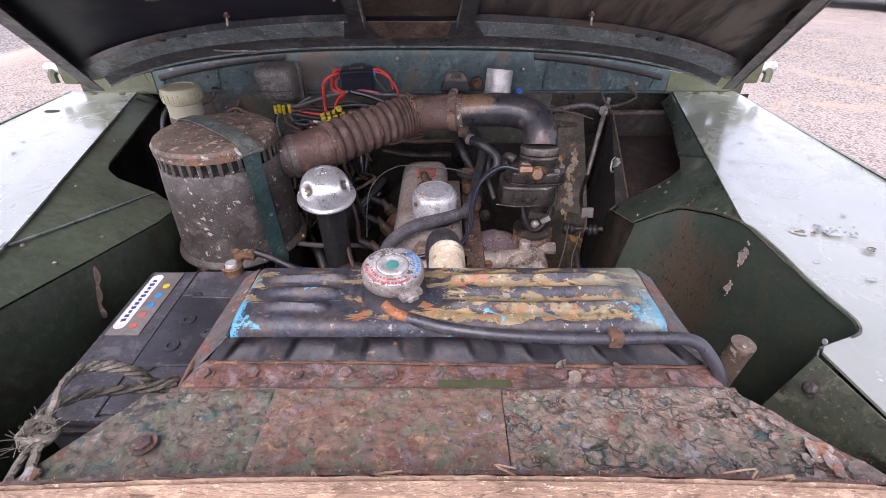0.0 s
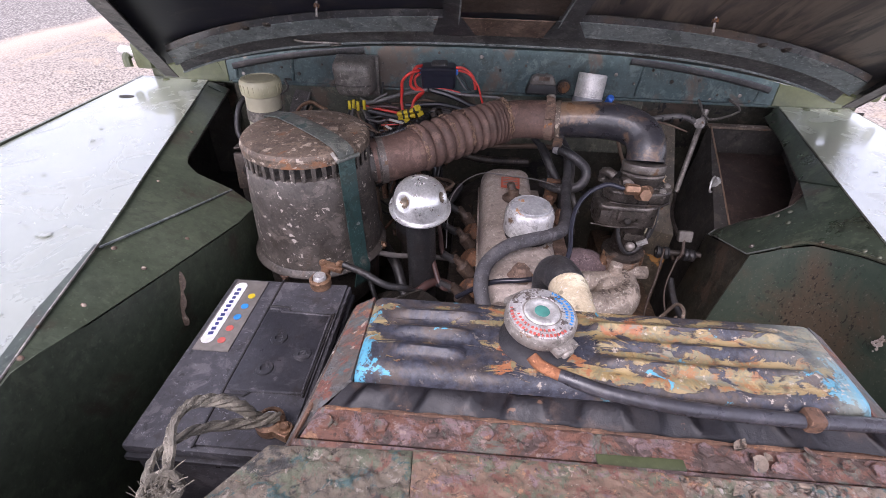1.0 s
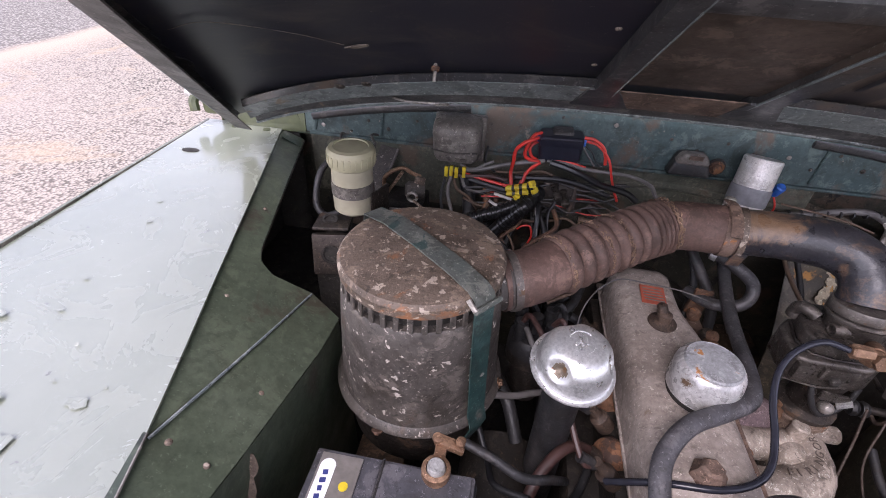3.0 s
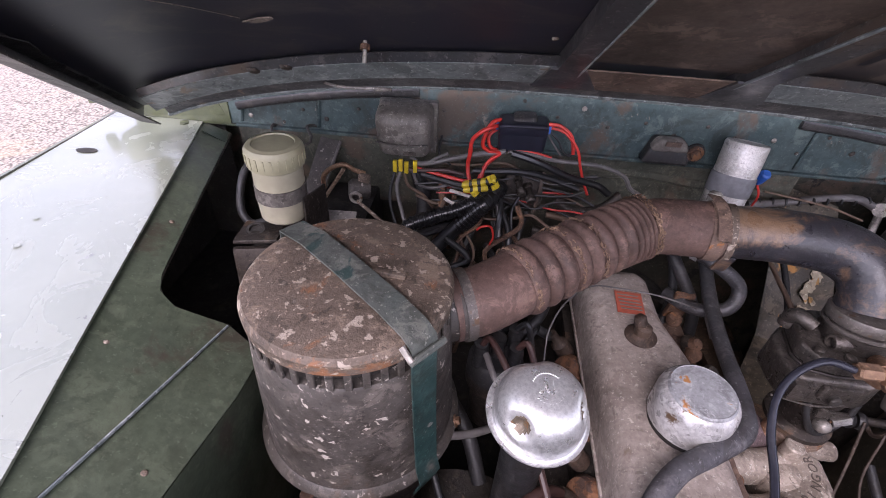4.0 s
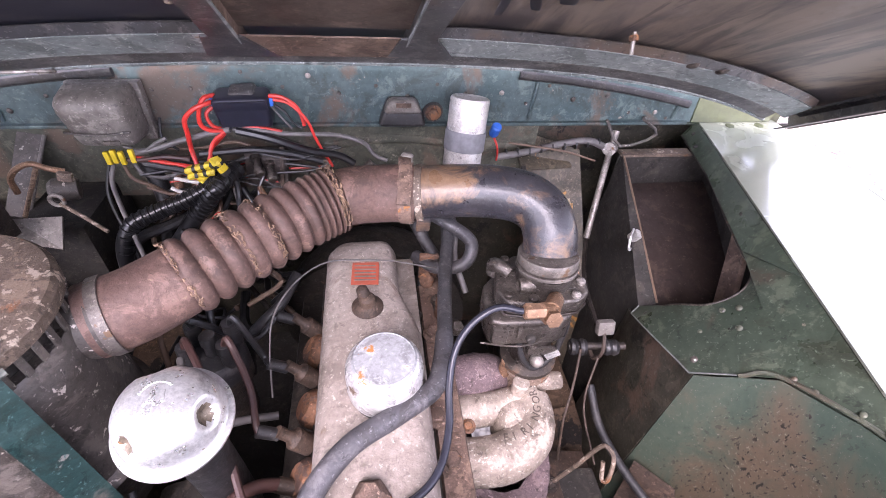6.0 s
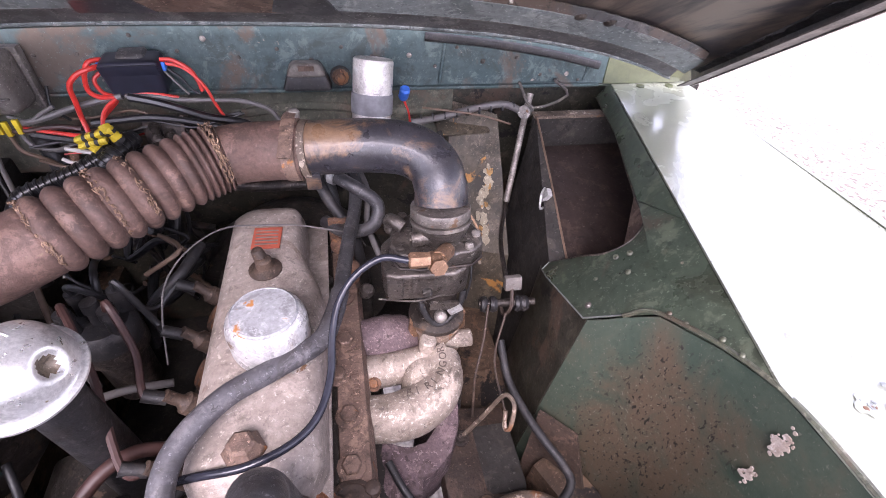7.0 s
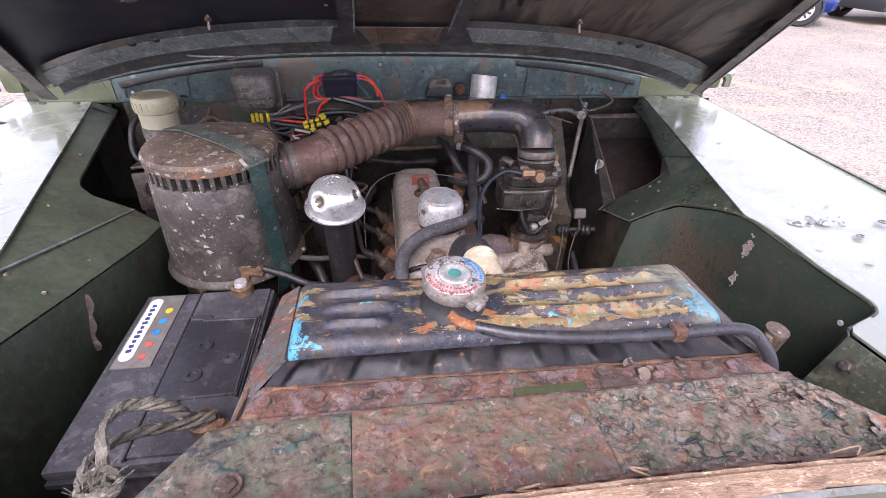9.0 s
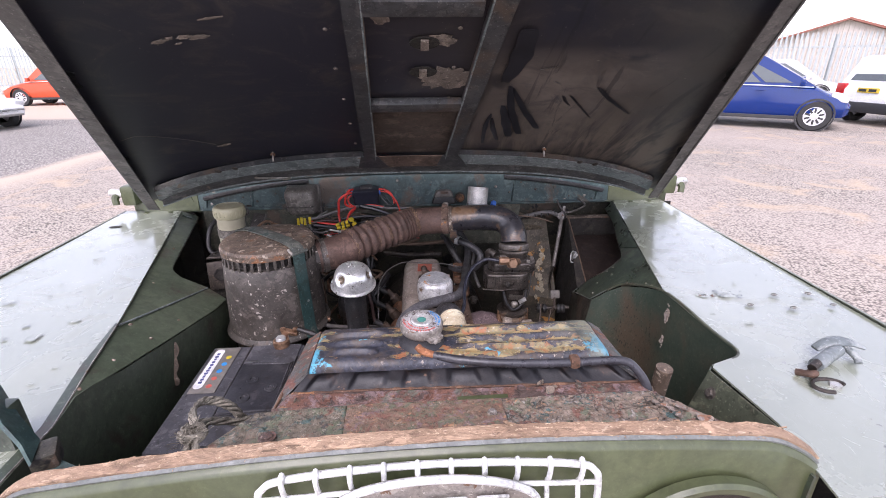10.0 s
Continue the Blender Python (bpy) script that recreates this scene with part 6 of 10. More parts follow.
part("label_panel", sheet(lozenge, 0.0008, way=(0, 0, 1)), M["label_white"], batt, "white rounded label panel", smooth=False)
for k in range(11):
    part("label_bar", box((-0.376, 0.482 + 0.0085 * k, 0.9306), (0.0065 - 0.001 * (k % 3), 0.0052, 0.0006), 0, (0, 0, 12)), M["label_navy"], batt)
for i, mk in enumerate(("yellow_plastic", "label_blue", "label_blue", "label_pink", "label_pink")):
    part("symbol", lathe([(0.0050, 0), (0.0050, 0.0008), (0, 0.0008)], pose(-0.353 - 0.001 * i, 0.556 - 0.021 * i, 0.9296), 20), M[mk], batt)
for x, y in ((-0.261, 0.586), (-0.245, 0.356)):
    part("post", lathe([(0.011, 0), (0.0095, 0.020), (0.008, 0.022), (0, 0.022)], pose(x, y, 0.930), 20), M["zinc"], batt)

clamp = thing("battery_clamp", (-0.25, 0.575, 0.935), "corroded brass battery terminal clamp with a black cable", "terminal")
part("collar", lathe([(0.0145, 0), (0.0155, 0.004), (0.0155, 0.014), (0.011, 0.016), (0.011, 0.0)], pose(-0.248, 0.566, 0.937), 20), M["copper"], clamp)
part("arm", box((-0.247, 0.582, 0.946), (0.013, 0.026, 0.010), 0.003), M["copper"], clamp)
part("block", box((-0.238, 0.596, 0.950), (0.034, 0.013, 0.009), 0.003, (0, 8, -8)), M["copper"], clamp)
for x in (-0.252, -0.226):
    part("screw", lathe([(0.006, 0), (0.006, 0.004), (0.003, 0.005), (0, 0.005)], pose(x, 0.597, 0.954), 12), M["copper"], clamp)
part("cable", tube([(-0.222, 0.598, 0.955), (-0.19, 0.592, 0.945), (-0.155, 0.585, 0.930), (-0.12, 0.60, 0.91), (-0.09, 0.64, 0.84)], 0.0055, 10), M["black"], clamp)
clamp2 = thing("battery_clamp", (-0.235, 0.352, 0.935), "corroded battery terminal clamp with an earth strap", "terminal")
part("collar", lathe([(0.0145, 0), (0.0155, 0.004), (0.0155, 0.013), (0.011, 0.015), (0.011, 0.0)], pose(-0.238, 0.352, 0.936), 20), M["copper"], clamp2)
part("arm", box((-0.226, 0.345, 0.944), (0.03, 0.016, 0.012), 0.003, (0, 0, -20)), M["copper"], clamp2)
part("bolt", bolt_bm((-0.218, 0.343, 0.950), (0, 0, 1), 0.005, 0.006), M["copper"], clamp2)

# ---- air cleaner ----
air = thing("air_cleaner", (-0.312, 0.745, 0.84), "round oil bath air cleaner canister, scuffed grey with a rusty lid", "air cleaner")
AX, AY, AR = -0.302, 0.750, 0.098
part("bowl", lathe([(0.085, 0.80), (0.098, 0.82), (0.100, 0.898), (0.108, 0.900)], pose(AX, AY, 0), 56), M["steel_dark"], air)
part("shell", lathe([(0.113, 0.897), (0.1155, 0.901), (0.1135, 0.906), (0.1075, 0.911), (0.1065, 0.918), (0.1045, 0.96), (0.1015, 1.02), (AR, 1.064), (AR - 0.002, 1.067)], pose(AX, AY, 0), 64), M["can"], air)
part("slot_core", lathe([(AR - 0.012, 1.058), (AR - 0.012, 1.098)], pose(AX, AY, 0), 48), M["dark_void"], air)
for i in range(40):
    a = 2 * math.pi * (i + 0.5) / 40
    part("slot_web", box((AX + (AR - 0.002) * math.cos(a), AY + (AR - 0.002) * math.sin(a), 1.077), (0.003, 0.0065, 0.024), 0.0008, (0, 0, math.degrees(a)), 1), M["can"], air)
part("lid", lathe([(AR + 0.0005, 1.088), (AR + 0.001, 1.100), (AR - 0.003, 1.1055), (AR - 0.012, 1.1075), (0.05, 1.1105), (0.0, 1.112)], pose(AX, AY, 0), 64), M["can_lid"], air, "rusty scuffed lid")
sd = Vector((0.767, -0.641, 0)).normalized()
sn = Vector((-sd.y, sd.x, 0))
sc = Vector((AX, AY, 0)) + sn * 0.0
sa, sb = [], []
for d, z in ((-0.108, 1.072), (-0.104, 1.105), (-0.06, 1.1145), (0.0, 1.1165), (0.06, 1.115), (0.092, 1.111), (0.103, 1.105), (0.1055, 1.095)):
    p = sc + sd * d
    sa.append((p.x - sn.x * 0.014, p.y - sn.y * 0.014, z))
    sb.append((p.x + sn.x * 0.014, p.y + sn.y * 0.014, z))
part("strap", strip(sa, sb, -0.002), M["strap_dust"], air, "dusty green painted steel strap")
sa, sb = [], []
for d, z in ((0.1045, 1.098), (0.1045, 1.07), (0.1075, 1.0), (0.1125, 0.92), (0.119, 0.90), (0.108, 0.86)):
    p = sc + sd * d
    sa.append((p.x - sn.x * 0.014, p.y - sn.y * 0.014, z))
    sb.append((p.x + sn.x * 0.014, p.y + sn.y * 0.014, z))
part("strap", strip(sa, sb, -0.002), M["strap"], air, "green painted steel strap")
bp = sc + sd * 0.110
part("buckle", tube([(bp.x - sn.x * 0.019, bp.y - sn.y * 0.019, 1.098), (bp.x + sn.x * 0.019, bp.y + sn.y * 0.019, 1.098)], 0.0032, 8, 2), M["strap_dust"], air)
part("buckle", tube([(bp.x - sn.x * 0.018, bp.y - sn.y * 0.018, 1.099), (bp.x - sn.x * 0.018 - sd.x * 0.012, bp.y - sn.y * 0.018 - sd.y * 0.012, 1.107)], 0.003, 8, 2), M["clamp"], air)
part("lid_screw", lathe([(0.012, 0), (0.011, 0.004), (0, 0.005)], pose(-0.285, 0.752, 1.110), 18), M["can_lid"], air)
part("wing_tab", box((-0.265, 0.7505, 1.1135), (0.034, 0.006, 0.006), 0.002, (0, 0, -4)), M["can_lid"], air)
od = Vector((0.93, 0.36, 0.06)).normalized()
o0 = Vector((AX, AY, 1.041)) + Vector((od.x, od.y, 0)) * 0.088
part("outlet", lathe([(0.036, -0.02), (0.036, 0.018), (0.038, 0.02), (0.038, 0.03)], aim(o0, od), 32), M["can"], air)
part("base_bolt", bolt_bm((AX - 0.03, AY - 0.112, 0.902), (0, -0.5, -0.8), 0.005, 0.006), M["iron"], air)
part("base_bolt", bolt_bm((AX + 0.113, AY - 0.01, 0.902), (0.8, 0, 0.3), 0.005, 0.006), M["copper"], air)

# ---- intake hose and elbow ----
hose = thing("intake_hose", (-0.08, 0.85, 1.02), "dusty brown corrugated rubber intake hose with a torn ridge", "hose")
h0 = o0 + od * 0.012
HP = [h0, (-0.172, 0.803, 1.045), (-0.116, 0.844, 1.053), (-0.06, 0.884, 1.061), (-0.012, 0.917, 1.067), (0.028, 0.936, 1.071), (0.066, 0.937, 1.074), (0.110, 0.933, 1.076)]


def hose_r(t):
    if t < 0.23:
        return 0.0380
    if t > 0.69:
        return 0.0352
    k = (t - 0.23) / 0.46
    n = 11.0 * k if k < 0.72 else 11.0 * 0.72 + (k - 0.72) * 19
    return 0.0340 + 0.0086 * abs(math.sin(math.pi * n)) ** 0.55 - 0.0022 * k


part("bellows", tube(HP, hose_r, 32, 40), M["rubber_hose"], hose)
path = spline(HP, 40)
part("clamp_band", tube([path[int(len(path) * 0.045)], path[int(len(path) * 0.085)]], 0.0402, 32, 2), M["band"], hose, "worm-drive clamp")
rnd = random.Random(7)
for f in (0.235, 0.36, 0.43, 0.655, 0.675):
    i = int(len(path) * f)
    t = (path[i + 1] - path[i - 1]).normalized()
    m = aim(path[i], t)
    tb = bmesh.new()
    for k in range(70):
        a = rnd.uniform(-0.2, math.pi + 0.2)
        rr = 0.0412 + rnd.uniform(-0.0012, 0.0012)
        w = rnd.uniform(-0.003, 0.003)
        da = rnd.uniform(0.04, 0.16)
        up = math.radians(0)
        tp = [m @ Vector((math.cos(a + da * q) * (rr + 0.0015 * rnd.random()), math.sin(a + da * q) * (rr + 0.0015 * rnd.random()), w + rnd.uniform(-0.0015, 0.0015))) for q in (0, 0.5, 1)]
        if all(p.z > path[i].z - 0.03 for p in tp):
            tb = tube(tp, rnd.uniform(0.0004, 0.0011), 4, 1, tb)
    tagged(part("torn_ridge", tb, M["torn"], hose), "frayed torn rubber ridge", kind="stuff")
part("end_band", tube([(0.094, 0.9355, 1.075), (0.109, 0.933, 1.076)], 0.0374, 32, 2), M["head_iron"], hose, "rusty flat clamp band")
part("clamp_tag", tube([(0.100, 0.960, 1.111), (0.099, 0.942, 1.1145), (0.098, 0.921, 1.113), (0.096, 0.900, 1.104), (0.093, 0.885, 1.094)], 0.0075, 8, 4, flat=(1.0, 0.22)), M["head_iron"], hose, "loose end of the clamp band")
part("clamp_screw", lathe([(0.008, -0.006), (0.008, 0.004), (0.005, 0.007), (0, 0.007)], aim((0.103, 0.962, 1.108), (0.1, 0.3, 0.9)), 12), M["clamp"], hose)

elbow = thing("intake_elbow", (0.2, 0.9, 1.03), "black enamelled steel intake elbow with rust patches", "pipe")
EP = [(0.100, 0.934, 1.0755), (0.14, 0.930, 1.080), (0.19, 0.923, 1.084), (0.236, 0.911, 1.083), (0.263, 0.893, 1.072), (0.271, 0.873, 1.053), (0.271, 0.863, 1.034)]
part("pipe", tube(EP, lambda t: 0.0325 if t < 0.75 else 0.0325 + 0.002 * (t - 0.75), 32, 8), M["elbow"], elbow)
part("bead", tube([(0.114, 0.9325, 1.0765), (0.122, 0.931, 1.0775)], 0.0355, 32, 2), M["can_lid"], elbow)
part("lug", box((0.120, 0.910, 1.045), (0.018, 0.004, 0.03), 0.002, (20, 0, 0)), M["elbow"], elbow)
part("clamp_band", lathe([(0.0365, 0), (0.0375, 0.002), (0.0375, 0.012), (0.0365, 0.014)], aim((0.270, 0.858, 1.020), (0, 0.2, 1)), 40), M["band"], elbow, "worm-drive clamp")
part("clamp_band", lathe([(0.0375, 0), (0.0385, 0.001), (0.0385, 0.004), (0.0375, 0.005)], aim((0.270, 0.8565, 1.013), (0, 0.2, 1)), 40), M["band"], elbow)

# ---- carburettor ----
carb = thing("carburettor", (0.25, 0.80, 0.88), "oily cast carburettor with brass unions", "carburettor")


def slab(outline, z0, z1, bevel, seg=3):
    """A casting with the given outline in plan, rounded along its edges."""
    b = bmesh.new()
    f = b.faces.new([b.verts.new((x, y, z1)) for x, y in outline])
    r = bmesh.ops.extrude_face_region(b, geom=[f])
    bmesh.ops.translate(b, verts=[v for v in r["geom"] if isinstance(v, bmesh.types.BMVert)], vec=(0, 0, z0 - z1))
    bmesh.ops.recalc_face_normals(b, faces=b.faces)
    bmesh.ops.bevel(b, geom=b.edges[:], offset=bevel, segments=seg, affect="EDGES", profile=0.6)
    return b


part("throat", lathe([(0.033, 0.965), (0.0350, 0.985), (0.0355, 1.010), (0.0375, 1.013), (0.0375, 1.019)], pose(0.270, 0.857, 0), 36), M["carb"], carb)
COVER = [(0.203, 0.838), (0.214, 0.817), (0.240, 0.811), (0.276, 0.811), (0.304, 0.813), (0.320, 0.826), (0.323, 0.848), (0.309, 0.880), (0.284, 0.900), (0.240, 0.898), (0.212, 0.878)]
part("top_cover", slab(COVER, 0.974, 0.997, 0.005), M["carb"], carb)
part("gasket", slab([(0.258 + (x - 0.258) * 1.02, 0.853 + (y - 0.853) * 1.02) for x, y in COVER], 0.9705, 0.9745, 0.0008, 1), M["steel_dark"], carb)
part("float_bowl", slab([(0.193, 0.836), (0.196, 0.812), (0.208, 0.806), (0.282, 0.803), (0.300, 0.812), (0.308, 0.83), (0.306, 0.865), (0.282, 0.890), (0.215, 0.890), (0.196, 0.87)], 0.926, 0.971, 0.006), M["carb"], carb)
part("bowl_boss", slab([(0.196, 0.800), (0.216, 0.798), (0.220, 0.812), (0.198, 0.815)], 0.936, 0.966, 0.004, 2), M["carb"], carb)
part("bowl_rib", box((0.250, 0.8025, 0.955), (0.044, 0.006, 0.020), 0.0025), M["carb"], carb)
part("drain_screw", lathe([(0.0065, 0), (0.0065, 0.005), (0.004, 0.007), (0, 0.007)], aim((0.246, 0.800, 0.947), (0, -1, 0.1)), 14), M["dark_void"], carb)
part("pump_barrel", lathe([(0.0090, 0), (0.0095, 0.004), (0.0095, 0.030), (0.0080, 0.033), (0.006, 0.033), (0.006, 0.026), (0, 0.026)], aim((0.262, 0.838, 1.003), (-1, -0.12, 0.06)), 20), M["carb"], carb)
part("name_plate", box((0.292, 0.836, 0.9985), (0.030, 0.020, 0.003), 0.001, (0, 0, -12)), M["carb"], carb)
for k in range(2):
    part("name_bar", box((0.292, 0.840 - 0.008 * k, 1.0002), (0.022, 0.0036, 0.0010), 0.0002, (0, 0, -12), 1), M["can"], carb)
part("inlet_elbow", tube([(0.212, 0.880, 0.990), (0.208, 0.877, 1.002), (0.213, 0.868, 1.008), (0.224, 0.858, 1.004)], 0.0085, 14), M["carb"], carb)
part("inlet_collar", lathe([(0.0105, 0), (0.0110, 0.006), (0.0095, 0.010)], pose(0.212, 0.880, 0.984), 14), M["carb"], carb)
for x, y, z in ((0.216, 0.826, 0.997), (0.300, 0.820, 0.997), (0.314, 0.842, 0.997), (0.226, 0.888, 0.997), (0.304, 0.876, 0.997), (0.246, 0.818, 0.997), (0.276, 0.820, 0.999)):
    part("screw", lathe([(0.0058, 0), (0.0058, 0.004), (0.0030, 0.006), (0, 0.006)], pose(x, y, z), 12), M["carb"] if x < 0.29 else M["clamp"], carb)
part("rod", tube([(0.186, 0.8085, 0.932), (0.232, 0.799, 0.9315), (0.277, 0.806, 0.932)], 0.0013, 8), M["carb"], carb)
part("throttle_body", lathe([(0.040, 0.851), (0.040, 0.858), (0.028, 0.863), (0.026, 0.90), (0.030, 0.926)], pose(0.270, 0.838, 0), 28), M["steel_dark"], carb)
part("throttle_loop", tube([(0.240, 0.818, 0.922), (0.245, 0.808, 0.898), (0.258, 0.803, 0.878), (0.272, 0.804, 0.874), (0.286, 0.808, 0.884), (0.296, 0.813, 0.902), (0.300, 0.818, 0.922)], 0.0042, 10), M["black"], carb)
part("throttle_lever", box((0.272, 0.809, 0.905), (0.040, 0.006, 0.014), 0.002, (0, 8, 0)), M["carb"], carb)
part("link_ball", lathe([(0.0085, -0.004), (0.0095, 0.002), (0.0070, 0.009), (0.0040, 0.011), (0, 0.011)], aim((0.268, 0.806, 0.886), (0.05, -0.7, 0.6)), 16), M["clamp"], carb)
part("link_tab", box((0.288, 0.806, 0.897), (0.020, 0.004, 0.012), 0.0015, (0, -30, 0)), M["zinc"], carb)
part("throttle_spring", tube([(0.245 + 0.0040 * math.cos(i * 0.9), 0.812 + 0.0040 * math.sin(i * 0.9), 0.872 + 0.0013 * i) for i in range(34)], 0.0008, 5, 1), M["steel_dark"], carb)
part("vent_wire", tube([(0.302, 0.885, 1.004), (0.318, 0.880, 0.995), (0.328, 0.862, 0.972), (0.322, 0.848, 0.945)], 0.0018, 6), M["copper"], carb)
part("banjo_body", tube([(0.270, 0.812, 1.002), (0.260, 0.796, 1.010), (0.254, 0.786, 1.014)], 0.0100, 14), M["copper"], carb)
part("union", lathe([(0.0085, -0.012), (0.0095, 0.0), (0.0095, 0.010), (0.007, 0.012), (0, 0.012)], aim((0.231, 0.782, 1.0195), (-1, 0.02, 0.02)), 6), M["copper"], carb, "brass union nut")
part("banjo_bolt", lathe([(0.0125, -0.014), (0.0125, 0.0), (0.010, 0.004), (0.0105, 0.005), (0.0105, 0.010), (0, 0.011)], aim((0.251, 0.779, 1.013), (0.10, -0.90, 0.30)), 6), M["copper"], carb, "brass banjo bolt")

fuel = thing("fuel_pipe", (0.15, 0.7, 0.94), "thin black fuel pipe with a pale sheen", "pipe")
part("pipe", tube([(0.219, 0.783, 1.0195), (0.190, 0.787, 1.023), (0.160, 0.776, 1.011), (0.140, 0.755, 0.993), (0.131, 0.725, 0.973), (0.127, 0.69, 0.956), (0.114, 0.655, 0.947), (0.09, 0.632, 0.944), (0.05, 0.618, 0.943), (0.0, 0.622, 0.93), (-0.05, 0.64, 0.88)], 0.0042, 10), M["fuel_pipe"], fuel)

# ---- engine ----
def rough(bm, amount, scale, seed):
    """Push the surface about with noise, as sand-cast iron has it."""
    bm.normal_update()
    for v in bm.verts:
        v.co += v.normal * amount * noise.fractal(v.co * scale + Vector((seed, 0, 0)), 0.9, 2.0, 3)
    return bm


def rough_plate(lo, hi, z, depth, amount, seed, n=70):
    """A cast slab with an uneven, pitted top."""
    m = max(3, int(n * (hi[0] - lo[0]) / (hi[1] - lo[1])))
    b = bmesh.new()
    rows = []
    for j in range(n + 1):
        row = []
        for i in range(m + 1):
            x, y = lo[0] + (hi[0] - lo[0]) * i / m, lo[1] + (hi[1] - lo[1]) * j / n
            edge = min(1.0, min(i, m - i, j, n - j) / 1.0)
            row.append(b.verts.new((x, y, z - depth * (1 - edge) + amount * edge * noise.fractal(Vector((x * 70, y * 70, seed)), 0.8, 2.0, 4))))
        rows.append(row)
    for a, c in zip(rows, rows[1:]):
        for i in range(m):
            b.faces.new((a[i], a[i + 1], c[i + 1], c[i]))
    return b


engine = thing("engine", (0.05, 0.78, 0.45), "oily four cylinder engine with a grey rocker cover", "engine")
bm = bmesh.new()
rc = []
NY = 28
for j in range(NY + 1):
    y = 0.600 + 0.43 * j / NY
    e = max(0.0, 1 - min(j, NY - j) / 2.0)
    w = 0.061 - 0.014 * e
    zt = 0.936 - 0.022 * e * e
    step = min(1.0, max(0.0, (0.935 - y) / 0.10))
    right = 0.62 + 0.38 * step * step * (3 - 2 * step)
    ring = []
    for i in range(17):
        a = math.pi * i / 16
        ca, sa_ = math.cos(a), math.sin(a)
        cx = math.copysign(abs(ca) ** 0.42, ca) if abs(ca) > 1e-6 else 0
        ring.append(bm.verts.new((0.050 + w * cx * (1.0 + 0.10 * (1 - sa_)) * (right if cx > 0 else 1.0), y, 0.868 + (zt - 0.868) * sa_ ** 0.36)))
    rc.append(ring)
for a_, b2 in zip(rc, rc[1:]):
    for i in range(16):
        bm.faces.new((a_[i], a_[i + 1], b2[i + 1], b2[i]))
bm.faces.new(rc[0])
bm.faces.new(rc[-1])
rocker = part("rocker_cover", bm, M["rocker"], engine, "sand-grey painted rocker cover")
part("cover_flange", box((0.050, 0.815, 0.866), (0.140, 0.445, 0.006), 0.002), M["rocker"], rocker)
part("cover_nut", lathe([(0.018, 0), (0.017, 0.005), (0.012, 0.008), (0.009, 0.010), (0.009, 0.016), (0, 0.017)], pose(0.046, 0.636, 0.934), 18), M["head_iron"], rocker, "rusty cover nut")
part("cover_nut", lathe([(0.020, 0), (0.0205, 0.004), (0.017, 0.010), (0.0135, 0.014), (0.0135, 0.018), (0.010, 0.0215), (0, 0.022)], pose(0.046, 0.636, 0.934), 6), M["head_iron"], rocker)
part("cover_nut", lathe([(0.021, 0), (0.021, 0.004), (0.015, 0.007), (0.011, 0.009), (0.0105, 0.020), (0.007, 0.0225), (0, 0.023)], pose(0.046, 0.876, 0.934), 20), M["mount"], rocker, "oily knob on the rear stud")
part("nut_lobe", lathe([(0.0075, -0.006), (0.0085, 0), (0.0075, 0.010), (0.004, 0.013), (0, 0.0135)], aim((0.042, 0.881, 0.955), (-0.3, 0.3, 1)), 14), M["mount"], rocker)
part("plate", box((0.0435, 0.937, 0.938), (0.038, 0.042, 0.002), 0.0006, (2, 0, -3)), M["label_red"], rocker, "small red instruction plate")
for k in range(5):
    part("plate_bar", box((0.0435, 0.951 - 0.007 * k, 0.9394), (0.030, 0.0022, 0.0006), 0, (2, 0, -3)), M["label_grey"], rocker)
part("head", box((0.066, 0.785, 0.806), (0.190, 0.47, 0.08), 0.008), M["block"], engine)
for y in (0.70, 0.79, 0.88):
    part("plug_boss", lathe([(0.026, -0.02), (0.024, 0.006), (0.017, 0.014), (0, 0.015)], aim((-0.030, y, 0.842), (-0.75, 0, 0.6)), 20), M["rust_dull"], engine, "rusty plug boss")
part("manifold_face", rough_plate((0.120, 0.556), (0.166, 1.01), 0.855, 0.030, 0.0010, 3.0), M["head_iron"], engine, "rusty cast head flange")
for k in range(6):
    part("cast_mark", box((0.1485, 0.757 - 0.0075 * k, 0.8555), (0.009, 0.0042, 0.0022), 0.0006, (0, 0, 4), 1), M["head_iron"], engine)
part("core_plug", lathe([(0.026, -0.004), (0.026, 0.002), (0.021, 0.004), (0.020, 0.0015), (0.010, 0.001), (0.009, 0.010), (0, 0.011)], pose(0.137, 0.600, 0.855), 28), M["mount"], engine, "round oily core plug")
for a in (30, 150, 270):
    part("plug_lug", lathe([(0.009, -0.003), (0.008, 0.004), (0.004, 0.006), (0, 0.006)], pose(0.137 + 0.026 * math.cos(radians(a)), 0.600 + 0.026 * math.sin(radians(a)), 0.855), 12), M["mount"], engine)
for y in (0.639, 0.698, 0.755, 0.806, 0.885):
    part("head_bolt", bolt_bm((0.139 - 0.012 * (y == 0.755), y, 0.855), (0, 0, 1), 0.011, 0.010), M["head_iron"], engine)
part("block", box((0.055, 0.80, 0.62), (0.26, 0.52, 0.32), 0.015), M["block"], engine)
for y in (0.66, 0.74, 0.83, 0.91):
    part("spark_plug", lathe([(0.013, -0.02), (0.013, 0.005), (0.010, 0.007), (0.007, 0.012), (0.007, 0.03), (0, 0.03)], aim((-0.042, y, 0.862), (-0.6, 0, 0.8)), 12), M["mount"], engine)

filler = thing("oil_filler", (0.066, 0.735, 0.925), "round bright metal oil filler breather cap with rust spots", "oil filler")
FM = pose(0.0645, 0.7525, 0.0)
